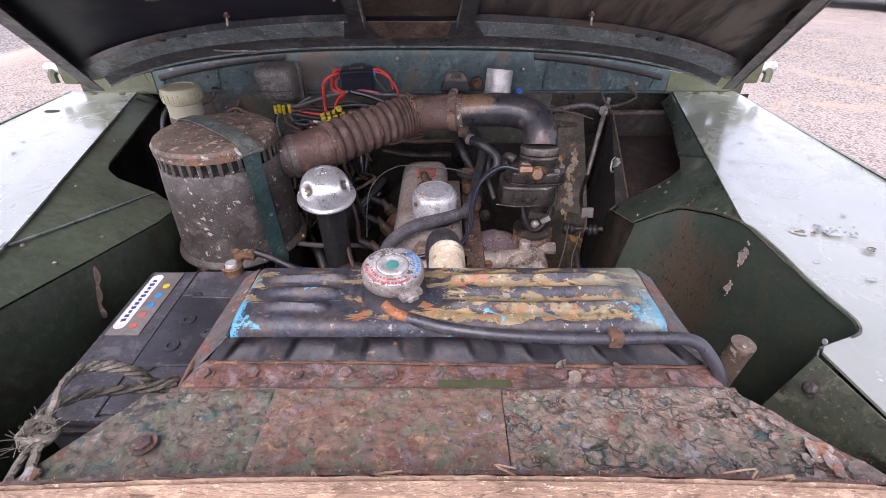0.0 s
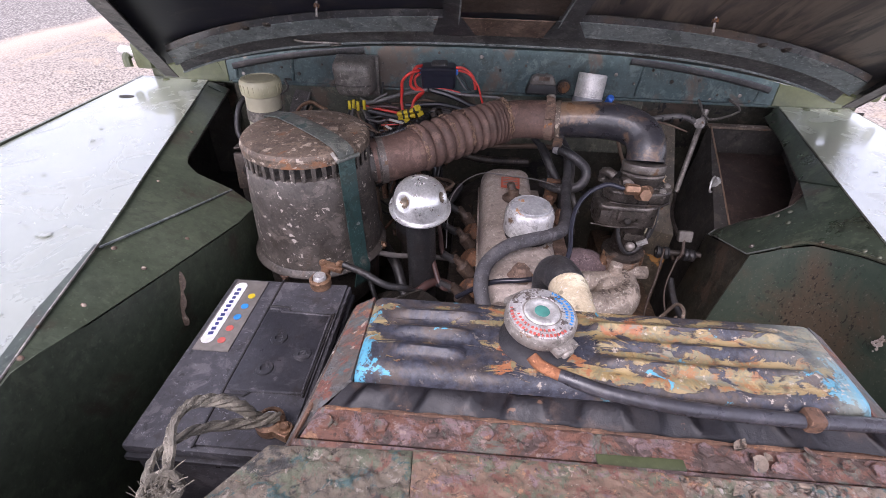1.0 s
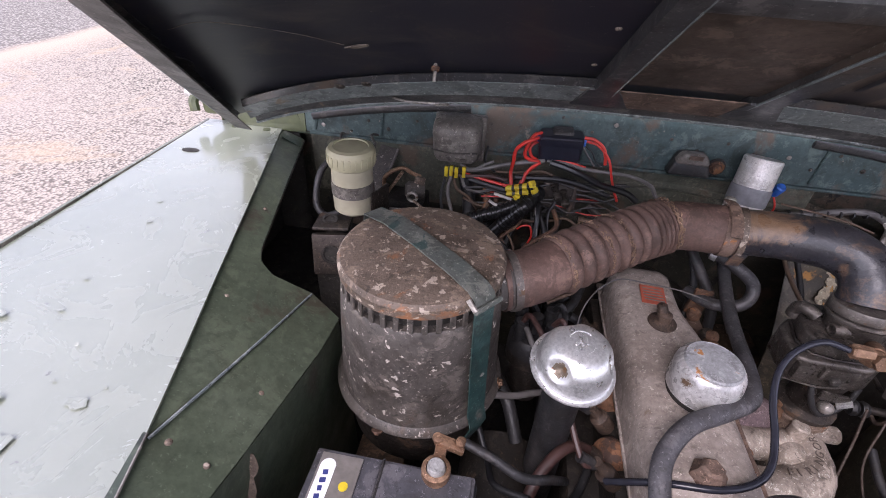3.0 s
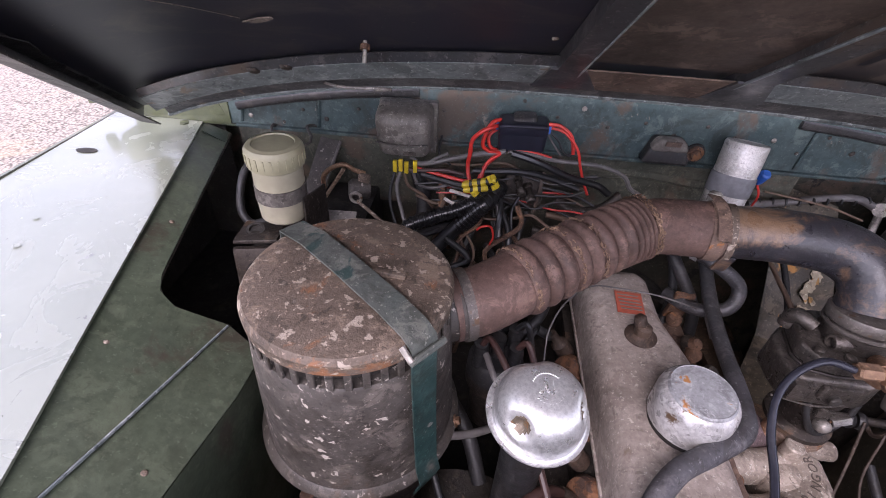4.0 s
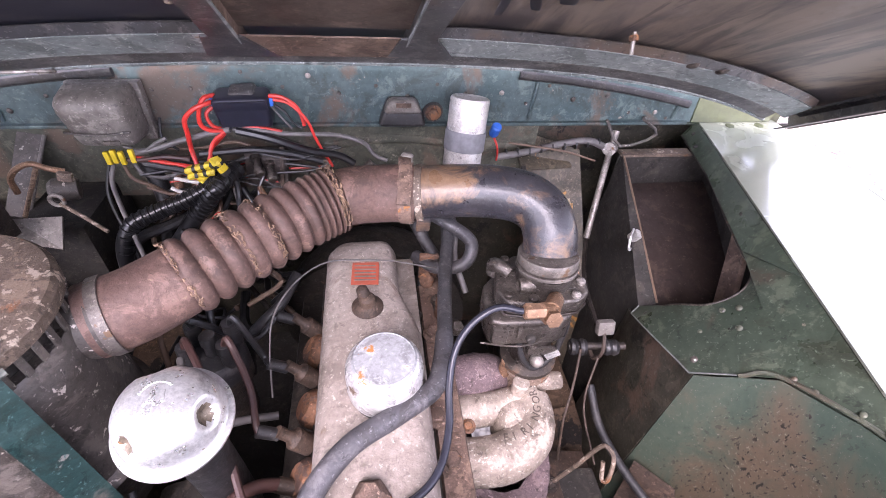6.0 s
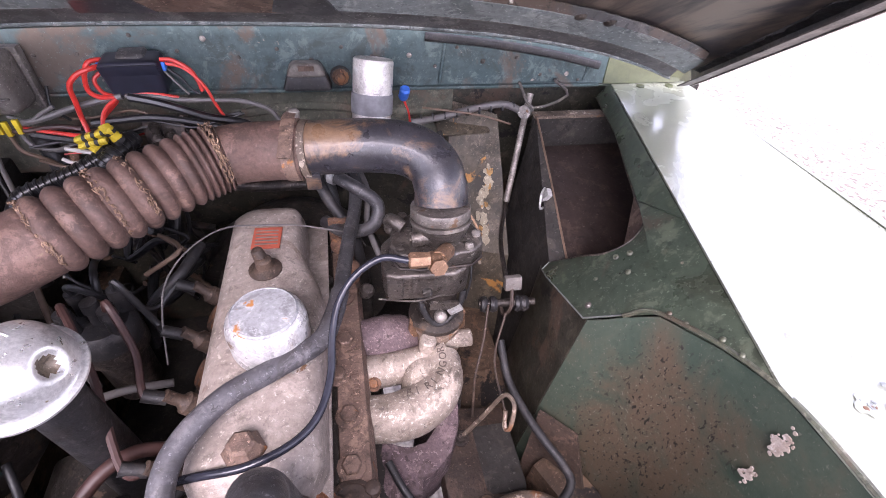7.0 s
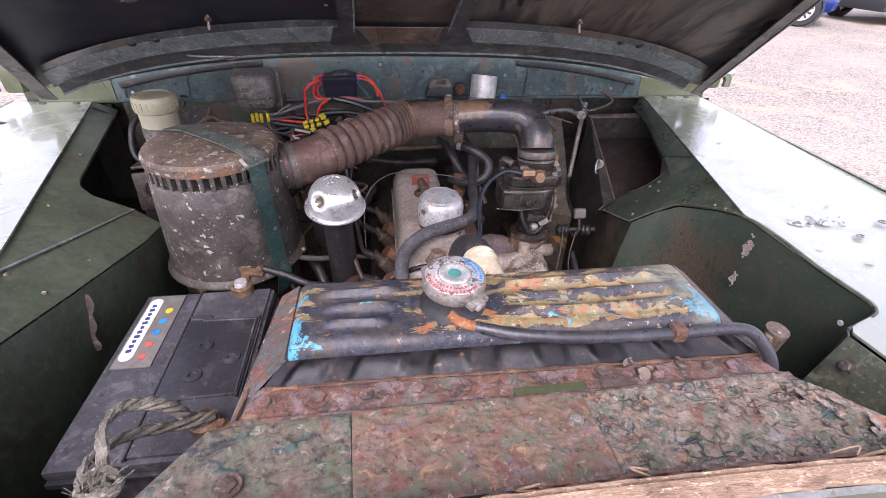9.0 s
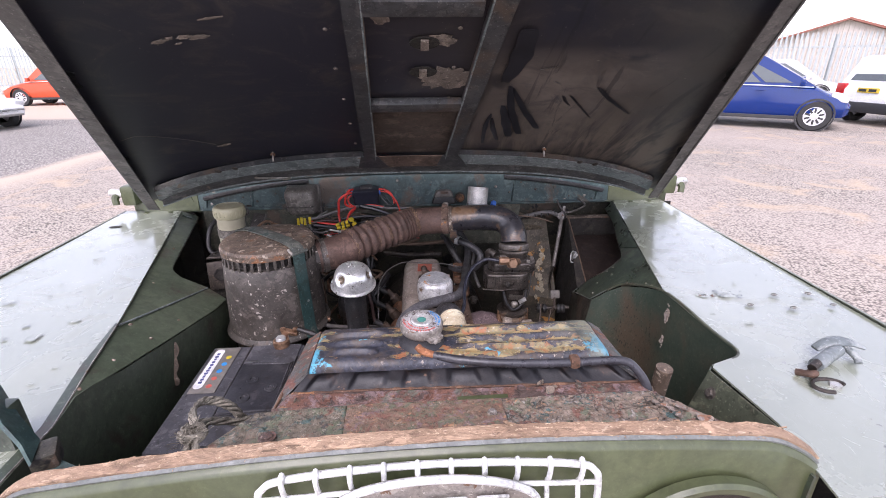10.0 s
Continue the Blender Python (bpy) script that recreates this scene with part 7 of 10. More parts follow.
part("seat", lathe([(0.0470, 0.930), (0.0475, 0.9335), (0.0440, 0.9350), (0.0385, 0.9350)], FM, 48), M["clamp"], filler, "bright worn seat ring")
part("neck", lathe([(0.0385, 0.930), (0.0385, 0.949)], FM, 36), M["dark_void"], filler)
part("cap", lathe([(0.0395, 0.9445), (0.0414, 0.9455), (0.0420, 0.9500), (0.0420, 0.9760), (0.0410, 0.9830), (0.0385, 0.9890), (0.0358, 0.9922), (0.0346, 0.9928)], FM, 56, cap=False), M["cap_band"], filler, "bright metal cap band, browned below")
part("cap_top", lathe([(0.0348, 0.9926), (0.0340, 0.9950), (0.0326, 0.9960), (0.0318, 0.9954), (0.0, 0.9962)], FM, 56), M["cap_top"], filler, "white-grey lid with rust stains")

hose_g = thing("breather_hose", (0.05, 0.7, 0.95), "dusty grey rubber breather hose curving past the filler", "hose")
part("upper_hose", tube([(0.150, 1.08, 0.99), (0.170, 1.04, 0.965), (0.168, 0.99, 0.945), (0.157, 0.93, 0.941), (0.147, 0.865, 0.942), (0.140, 0.81, 0.946), (0.132, 0.772, 0.951)], 0.0098, 16), M["top_hose"], hose_g, "dark oily rubber hose")
part("hose", tube([(0.140, 0.815, 0.945), (0.131, 0.772, 0.951), (0.116, 0.735, 0.956), (0.074, 0.706, 0.960), (0.028, 0.678, 0.962), (-0.006, 0.638, 0.957), (-0.015, 0.600, 0.945), (-0.008, 0.568, 0.925), (0.0, 0.556, 0.905)], 0.0112, 16), M["grey_hose"], hose_g)
part("end_clip", lathe([(0.014, 0), (0.014, 0.012)], aim((0.001, 0.556, 0.898), (-0.1, 0.2, 1)), 16), M["copper"], hose_g)

manifold = thing("intake_manifold", (0.22, 0.73, 0.82), "pale cast aluminium intake manifold with rust stains", "manifold")
bm = tube([(0.158, 0.716, 0.805), (0.195, 0.714, 0.805), (0.222, 0.719, 0.805), (0.249, 0.735, 0.806), (0.264, 0.758, 0.807), (0.268, 0.792, 0.809)], lambda t: 0.0295 + 0.003 * math.sin(math.pi * t), 28, 8)
bm = tube([(0.158, 0.783, 0.808), (0.200, 0.784, 0.809), (0.240, 0.788, 0.810), (0.275, 0.800, 0.811)], 0.0235, 24, 8, bm)
bm = lathe([(0.034, 0.780), (0.034, 0.815), (0.026, 0.829), (0.014, 0.834), (0, 0.835)], pose(0.243, 0.762, 0), 28, bm)
part("casting", rough(bm, 0.0008, 120, 2.0), M["alu"], manifold)
part("stud_nut", bolt_bm((0.172, 0.755, 0.822), (-0.2, -0.3, 1), 0.0065, 0.008), M["iron"], manifold)
part("riser", lathe([(0.036, -0.036), (0.030, -0.022), (0.028, -0.008), (0.033, 0.0), (0.033, 0.006), (0, 0.006)], aim((0.270, 0.828, 0.840), (0.0, 0.05, 1)), 28), M["alu_rust"], manifold, "rust-stained riser")
part("boss", lathe([(0.0120, 0), (0.0120, 0.018), (0.0100, 0.020), (0, 0.020)], aim((0.250, 0.795, 0.832), (0.05, 0.05, 1)), 18), M["alu"], manifold)
part("side_boss", lathe([(0.0150, -0.012), (0.0130, 0.004), (0.0130, 0.030), (0.0115, 0.032), (0, 0.032)], aim((0.287, 0.812, 0.822), (1, -0.02, 0.02)), 18), M["alu"], manifold)
for x, y in ((0.305, 0.834), (0.237, 0.829)):
    part("pedestal", lathe([(0.0095, -0.018), (0.0085, 0.0), (0.0075, 0.004), (0.0075, 0.012), (0, 0.013)], pose(x, y, 0.846), 14), M["copper"], manifold, "rusty brass stud")
part("flange", box((0.160, 0.745, 0.808), (0.012, 0.120, 0.052), 0.008), M["alu"], manifold)

exhaust = thing("exhaust_manifold", (0.24, 0.66, 0.74), "rough purple-brown cast iron exhaust manifold", "manifold")
FRONT = [(0.150, 0.733), (0.168, 0.708), (0.186, 0.694), (0.208, 0.684), (0.232, 0.688), (0.250, 0.708), (0.262, 0.742), (0.288, 0.742), (0.281, 0.705), (0.263, 0.668), (0.242, 0.650), (0.221, 0.642), (0.219, 0.624), (0.166, 0.625), (0.154, 0.640)]
bm = slab(FRONT, 0.690, 0.779, 0.006, 2)
bmesh.ops.triangulate(bm, faces=bm.faces[:])
bmesh.ops.subdivide_edges(bm, edges=[e for e in bm.edges if e.calc_length() > 0.008], cuts=3, use_grid_fill=True)
part("front_branch", rough(bm, 0.0018, 90, 1.0), M["manifold"], exhaust)
bm = tube([(0.158, 0.832, 0.812), (0.192, 0.832, 0.816), (0.222, 0.838, 0.80), (0.245, 0.825, 0.76)], 0.034, 22, 8)
part("rear_branch", rough(bm, 0.002, 70, 4.0), M["manifold"], exhaust)
bm = tube([(0.255, 0.76, 0.74), (0.262, 0.755, 0.68), (0.26, 0.75, 0.60)], 0.032, 18, 6)
part("outlet", rough(bm, 0.002, 60, 7.0), M["manifold"], exhaust)
bm = box((0.158, 0.680, 0.748), (0.014, 0.106, 0.072), 0.006)
part("flange", bm, M["manifold"], exhaust)
for y in (0.712,):
    part("flange_nut", bolt_bm((0.176, y, 0.779), (0.2, -0.2, 0.9), 0.008, 0.009), M["iron"], exhaust)

def lettering(text, size, m, name, material, parent):
    cu = bpy.data.curves.new(name, "FONT")
    cu.body, cu.size, cu.extrude = text, size, 0.0012
    tmp = bpy.data.objects.new("tmp", cu)
    b = bmesh.new()
    me = tmp.to_mesh()
    b.from_mesh(me)
    tmp.to_mesh_clear()
    bpy.data.objects.remove(tmp)
    bpy.data.curves.remove(cu)
    b.transform(m)
    return part(name, b, material, parent, smooth=False)


for k, ch in enumerate("FIRINGORD"):
    a = radians(-96 + 14.6 * k)
    lettering(ch, 0.0150, pose(0.216 + 0.0565 * math.cos(a), 0.776 + 0.0535 * math.sin(a), 0.8378, 0, 0, math.degrees(a) + 90), "cast_lettering", M["alu_letter"], manifold)

# thermostat housing and top hose
thermo = thing("thermostat_housing", (0.085, 0.575, 0.86), "orange rusty thermostat housing", "engine part")
part("elbow", tube([(0.085, 0.575, 0.86), (0.086, 0.566, 0.90), (0.085, 0.563, 0.935)], 0.024, 20), M["orange_rust"], thermo)
part("base", lathe([(0.045, 0.845), (0.045, 0.862), (0.034, 0.872), (0.030, 0.88)], pose(0.085, 0.585, 0), 28), M["orange_rust"], thermo)
for a in (20, 140, 260):
    part("bolt", bolt_bm((0.085 + 0.038 * math.cos(radians(a)), 0.585 + 0.038 * math.sin(radians(a)), 0.865), (0, 0, 1), 0.007, 0.008), M["iron"], thermo)
top_hose = thing("top_hose", (0.08, 0.53, 0.94), "aged black rubber radiator top hose with a cream wrap", "hose")
TP = [(0.087, 0.566, 0.915), (0.080, 0.570, 0.955), (0.076, 0.570, 0.990), (0.079, 0.556, 1.012), (0.083, 0.530, 1.023), (0.085, 0.500, 1.027), (0.086, 0.430, 1.026)]
part("hose", tube(TP, lambda t: 0.0225 + 0.0015 * math.sin(t * 9) * (t < 0.4), 24, 8), M["top_hose"], top_hose)
part("wrap", tube([(0.0849, 0.508, 1.0265), (0.0855, 0.475, 1.0272), (0.086, 0.436, 1.0262)], lambda t: 0.0236 + 0.0006 * math.sin(t * 21), 24, 6), M["cloth_wrap"], top_hose, "cream tape wrap")

# ---- crankcase breather cup ----
cup = thing("breather_filter", (-0.11, 0.675, 0.86), "shiny domed metal breather filter on a dark tube", "filter")
part("stem", tube([(-0.112, 0.70, 0.70), (-0.113, 0.70, 0.85), (-0.1155, 0.694, 1.0), (-0.115, 0.691, 1.02)], 0.024, 20), M["black"], cup)
UM = aim((-0.115, 0.689, 1.0165), (0.05, -0.18, 0.98)) @ Matrix.Diagonal((0.925, 0.925, 0.95, 1))
prof_d = [(0.0465, 0.0), (0.0500, -0.0012), (0.0522, 0.0004), (0.0520, 0.0030), (0.0490, 0.0034), (0.0468, 0.0046), (0.0460, 0.010), (0.0450, 0.017), (0.0436, 0.024), (0.0415, 0.0305), (0.0385, 0.0365), (0.0345, 0.0415), (0.0295, 0.0452), (0.0235, 0.0478), (0.0165, 0.0493), (0.0085, 0.0500), (0.0, 0.0502)]
fine_d = []
for (r0, z0), (r1, z1) in zip(prof_d, prof_d[1:]):
    fine_d += [(r0, z0), ((r0 + r1) / 2, (z0 + z1) / 2)]
dm = lathe(fine_d + [prof_d[-1]], None, 96)
DIMPLES = [Vector((0.0410 * math.cos(radians(a)), 0.0410 * math.sin(radians(a)), 0.0330)) for a in (215, 335, 95)]
inside = set()
for v in dm.verts:
    for c in DIMPLES:
        d = (v.co - c).length
        if d < 0.0175 and v.co.z > 0.006:
            v.co += -Vector((c.x, c.y, 0.6 * c.z)).normalized() * 0.0110 * (0.5 + 0.5 * math.cos(math.pi * d / 0.0175))
            if d < 0.0112:
                inside.add(v)
hollow = dm.copy()
hollow.verts.ensure_lookup_table()
dm.verts.ensure_lookup_table()
keep = {v.index for v in inside}
dm.verts.index_update()
keep = {v.index for v in inside}
bmesh.ops.delete(hollow, geom=[f for f in hollow.faces if not all(v.index in keep for v in f.verts)], context="FACES")
bmesh.ops.delete(dm, geom=[f for f in dm.faces if all(v.index in keep for v in f.verts)], context="FACES")
dm.transform(UM)
part("dome", dm, M["chrome"], cup)
for c in DIMPLES:
    one = hollow.copy()
    bmesh.ops.delete(one, geom=[f for f in one.faces if (f.calc_center_median() - c).length > 0.02], context="FACES")
    one.transform(UM)
    part("dimple", one, M["dimple"], cup, "tarnished round hollow")
for r, a0, a1, n in ((0.0150, 35, 145, 13), (0.0150, 215, 325, 11)):
    for i in range(n):
        a = radians(a0 + (a1 - a0) * i / (n - 1))
        part("emboss_tick", box(tuple(UM @ Vector((r * math.cos(a), 0.004 + r * math.sin(a), 0.0492))), (0.0014, 0.0022, 0.0012), 0.0003, (8, 0, math.degrees(a) + 90), 1), M["chrome"], cup)
for x, turn in ((-0.0065, -18), (-0.0015, 18), (0.0060, 4)):
    part("emboss_bar", box(tuple(UM @ Vector((x, 0.004, 0.0502))), (0.0022, 0.0100, 0.0016), 0.0006, (10, 0, turn)), M["chrome"], cup)

# ---- distributor and leads ----
dist = thing("distributor", (-0.143, 0.836, 0.80), "black distributor cap with plug leads", "distributor")
part("body", lathe([(0.028, 0.78), (0.030, 0.86), (0.038, 0.865), (0.038, 0.885)], pose(-0.143, 0.836, 0), 24), M["steel_dark"], dist)
part("cap", lathe([(0.038, 0.885), (0.037, 0.905), (0.030, 0.914), (0.0, 0.916)], pose(-0.143, 0.836, 0), 28), M["black"], dist)
for k, (dx, dy) in enumerate(((-0.022, -0.014), (0.022, -0.014), (0.022, 0.018), (-0.022, 0.018), (0, 0))):
    part("tower", lathe([(0.009, 0), (0.008, 0.026), (0.010, 0.027), (0.009, 0.040), (0, 0.041)], pose(-0.143 + dx, 0.836 + dy, 0.908), 14), M["black"], dist)
ends = [(-0.060, 0.66, 0.878), (-0.060, 0.74, 0.878), (-0.060, 0.83, 0.878), (-0.060, 0.91, 0.878)]
for k, e in enumerate(ends):
    dx, dy = ((-0.022, -0.014), (0.022, -0.014), (0.022, 0.018), (-0.022, 0.018))[k]
    s0 = Vector((-0.143 + dx, 0.836 + dy, 0.945))
    part("plug_lead", tube([s0, s0 + Vector((0.012, -0.01, 0.02)), (s0 + Vector(e)) / 2 + Vector((0, 0, 0.025 - 0.02 * k)), Vector(e) + Vector((-0.02, 0, 0.012)), e], 0.0042, 8), M["lead"] if k < 2 else M["black_wire"], dist)
    part("plug_boot", tube([Vector(e) + Vector((-0.022, 0, 0.013)), e], 0.0075, 10, 2), M["black"], dist)

# ---- bulkhead fittings ----
reserv = thing("fluid_reservoir", (-0.465, 0.985, 0.98), "yellowed plastic brake fluid reservoir with a screw cap", "reservoir")
RM = pose(-0.4735, 0.987, 0.996, 0, 1, 0)
part("bottle", lathe([(0.028, 0.0), (0.034, 0.006), (0.035, 0.03), (0.0345, 0.085), (0.030, 0.09)], RM, 36), M["res_plastic"], reserv)
part("band", lathe([(0.0362, 0.036), (0.0362, 0.058)], RM, 36), M["grey_plastic"], reserv, "grey clamp band")
part("cap", lathe([(0.0385, 0.088), (0.0395, 0.092), (0.0395, 0.112), (0.036, 0.117), (0.029, 0.1185), (0.028, 0.1165), (0.0, 0.117)], RM, 40), M["res_cap"], reserv)
for i in range(24):
    a = 2 * math.pi * i / 24
    part("cap_rib", box(tuple(RM @ Vector((0.0398 * math.cos(a), 0.0398 * math.sin(a), 0.101))), (0.0014, 0.003, 0.016), 0, (0, 0, math.degrees(a))), M["res_cap"], reserv)
part("bracket", box((-0.430, 1.0, 1.0), (0.004, 0.05, 0.07), 0.002, (0, 0, -20)), M["steel_dark"], reserv)
part("pipe", tube([(-0.50, 0.985, 0.985), (-0.53, 0.985, 0.975), (-0.548, 0.995, 0.995), (-0.545, 1.02, 1.04), (-0.525, 1.05, 1.065)], 0.006, 10), M["black"], reserv)

regul = thing("voltage_regulator", (-0.322, 1.15, 1.02), "dusty grey plastic control box on the bulkhead", "control box")
cv = box((0, 0, 0), (0.092, 0.062, 0.082), 0.017, (0, 0, 0), 4)
for v in cv.verts:
    low = max(0.0, -v.co.z / 0.041)
    front = max(0.0, -v.co.y / 0.031)
    v.co.x *= 1 - 0.18 * low * front - 0.05 * front
    v.co.z += 0.004 * front * (v.co.z > 0) - 0.010 * front * (v.co.z > 0.02)
    v.co.y += 0.010 * low * front
cv.transform(pose(-0.318, 1.140, 1.080, 4, 0, 0))
part("cover", cv, M["grey_plastic"], regul)
part("cover_seam", tube([(-0.362, 1.112, 1.068), (-0.318, 1.1065, 1.066), (-0.276, 1.112, 1.068)], 0.0016, 6), M["can"], regul)
part("maker_print", box((-0.305, 1.109, 1.053), (0.022, 0.001, 0.006), 0, (10, 0, 0)), M["can"], regul)
part("base", box((-0.316, 1.172, 1.074), (0.098, 0.016, 0.090), 0.004), M["grey_plastic"], regul)
for i, x in enumerate((-0.335, -0.325, -0.315, -0.300)):
    part("spade", box((x, 1.135, 1.014 + 0.003 * (i % 2)), (0.007, 0.006, 0.022), 0.001), M["yellow_plastic"], regul, "yellow connector")

fuse = thing("relay", (-0.128, 1.165, 1.045), "dark blue plastic relay with red wires", "relay")
rb = box((0, 0, 0), (0.078, 0.040, 0.050), 0.009, (0, 0, 0), 4)
for v in rb.verts:
    v.co.z += 0.004 * (v.co.z > 0) * math.cos(v.co.x / 0.039 * 1.4)
    v.co.x *= 1 + 0.05 * (v.co.z > 0) - 0.02
rb.transform(pose(-0.1265, 1.156, 1.083, 8, -2, 0))
part("body", rb, M["blue_plastic"], fuse)
hump = box((0, 0, 0), (0.050, 0.030, 0.020), 0.009, (0, 0, 0), 3)
for v in hump.verts:
    v.co.x *= 1 - 0.22 * (v.co.z > 0)
hump.transform(pose(-0.125, 1.160, 1.1055, 8, -3, 0))
part("tab", hump, M["relay_top"], fuse, "dusty grey relay top")
part("flap", box((-0.1265, 1.1345, 1.096), (0.076, 0.003, 0.016), 0.0012, (16, -2, 0)), M["blue_plastic"], fuse)
for s in (-1, 1):
    part("terminal", box((-0.1265 + s * 0.040, 1.152, 1.097), (0.008, 0.012, 0.013), 0.002), M["light_blue"], fuse)

coil = thing("ignition_coil", (0.209, 1.13, 1.0), "silver cylinder with a grey rubber band, on the bulkhead", "ignition coil")
KM = aim((0.205, 1.114, 1.0), (0.085, 0.225, 0.95)) @ Matrix.Diagonal((1.11, 1.11, 1.04, 1))
part("can", lathe([(0.027, -0.01), (0.028, -0.006), (0.028, 0.105), (0.0265, 0.108), (0.025, 0.107), (0, 0.107)], KM, 36), M["silver_tape"], coil)
part("band", lathe([(0.0292, 0.030), (0.0296, 0.032), (0.0296, 0.058), (0.0292, 0.060)], KM, 36), M["grey_band"], coil, "grey rubber band")
plug = solo("wire_plug", lathe([(0.007, 0), (0.0085, 0.004), (0.0085, 0.022), (0.006, 0.025), (0, 0.025)], aim((0.262, 1.150, 1.040), (0.1, -0.5, 0.9)), 16), M["light_blue"], "light blue plastic wire plug", "connector")
bkt = thing("bulkhead_cover", (0.115, 1.17, 1.05), "small dusty rubber cover on the bulkhead", "cover")
cvr = box((0, 0, 0), (0.074, 0.026, 0.040), 0.006, (0, 0, 0), 3)
for v in cvr.verts:
    up = max(0.0, v.co.z / 0.020)
    v.co.x *= 1 - 0.42 * up
    v.co.y += 0.006 * up
cvr.transform(pose(0.111, 1.166, 1.072, 0, 0, 0))
part("cover", cvr, M["black"], bkt)
rdg = box((0, 0, 0), (0.058, 0.020, 0.022), 0.006, (0, 0, 0), 3)
for v in rdg.verts:
    v.co.x *= 1 - 0.38 * max(0.0, v.co.z / 0.011)
rdg.transform(pose(0.111, 1.161, 1.086, 0, 0, 0))
part("ridge", rdg, M["grey_plastic"], bkt, "dusty grey upper face")
part("tag", box((0.112, 1.149, 1.091), (0.024, 0.003, 0.009), 0.001, (18, 0, 0)), M["brown_panel"], bkt)
part("nut_plate", lathe([(0.017, 0), (0.016, 0.003), (0, 0.003)], aim((0.163, 1.181, 1.066), (0, -1, 0)), 20), M["black"], bkt)
part("nut", bolt_bm((0.163, 1.178, 1.066), (0, -1, 0), 0.009, 0.008), M["iron"], bkt)

sole = thing("solenoid", (-0.115, 1.15, 0.95), "grimy relay block with two studs", "relay")
part("block", box((-0.110, 1.146, 0.990), (0.066, 0.016, 0.062), 0.004, (-14, 0, -2)), M["steel_dark"], sole)
for x, z in ((-0.124, 1.004), (-0.106, 0.993)):
    part("stud", lathe([(0.0085, 0), (0.0085, 0.006), (0.0060, 0.007), (0.0060, 0.022), (0.0085, 0.024), (0.0085, 0.031), (0.006, 0.034), (0, 0.034)], aim((x, 1.140, z + 0.006), (0.25, -0.8, -0.45)), 12), M["carb"], sole, "grey steel stud")
part("link_bar", box((-0.085, 1.132, 0.990), (0.006, 0.004, 0.075), 0.001, (-14, 6, 0)), M["mount"], sole)

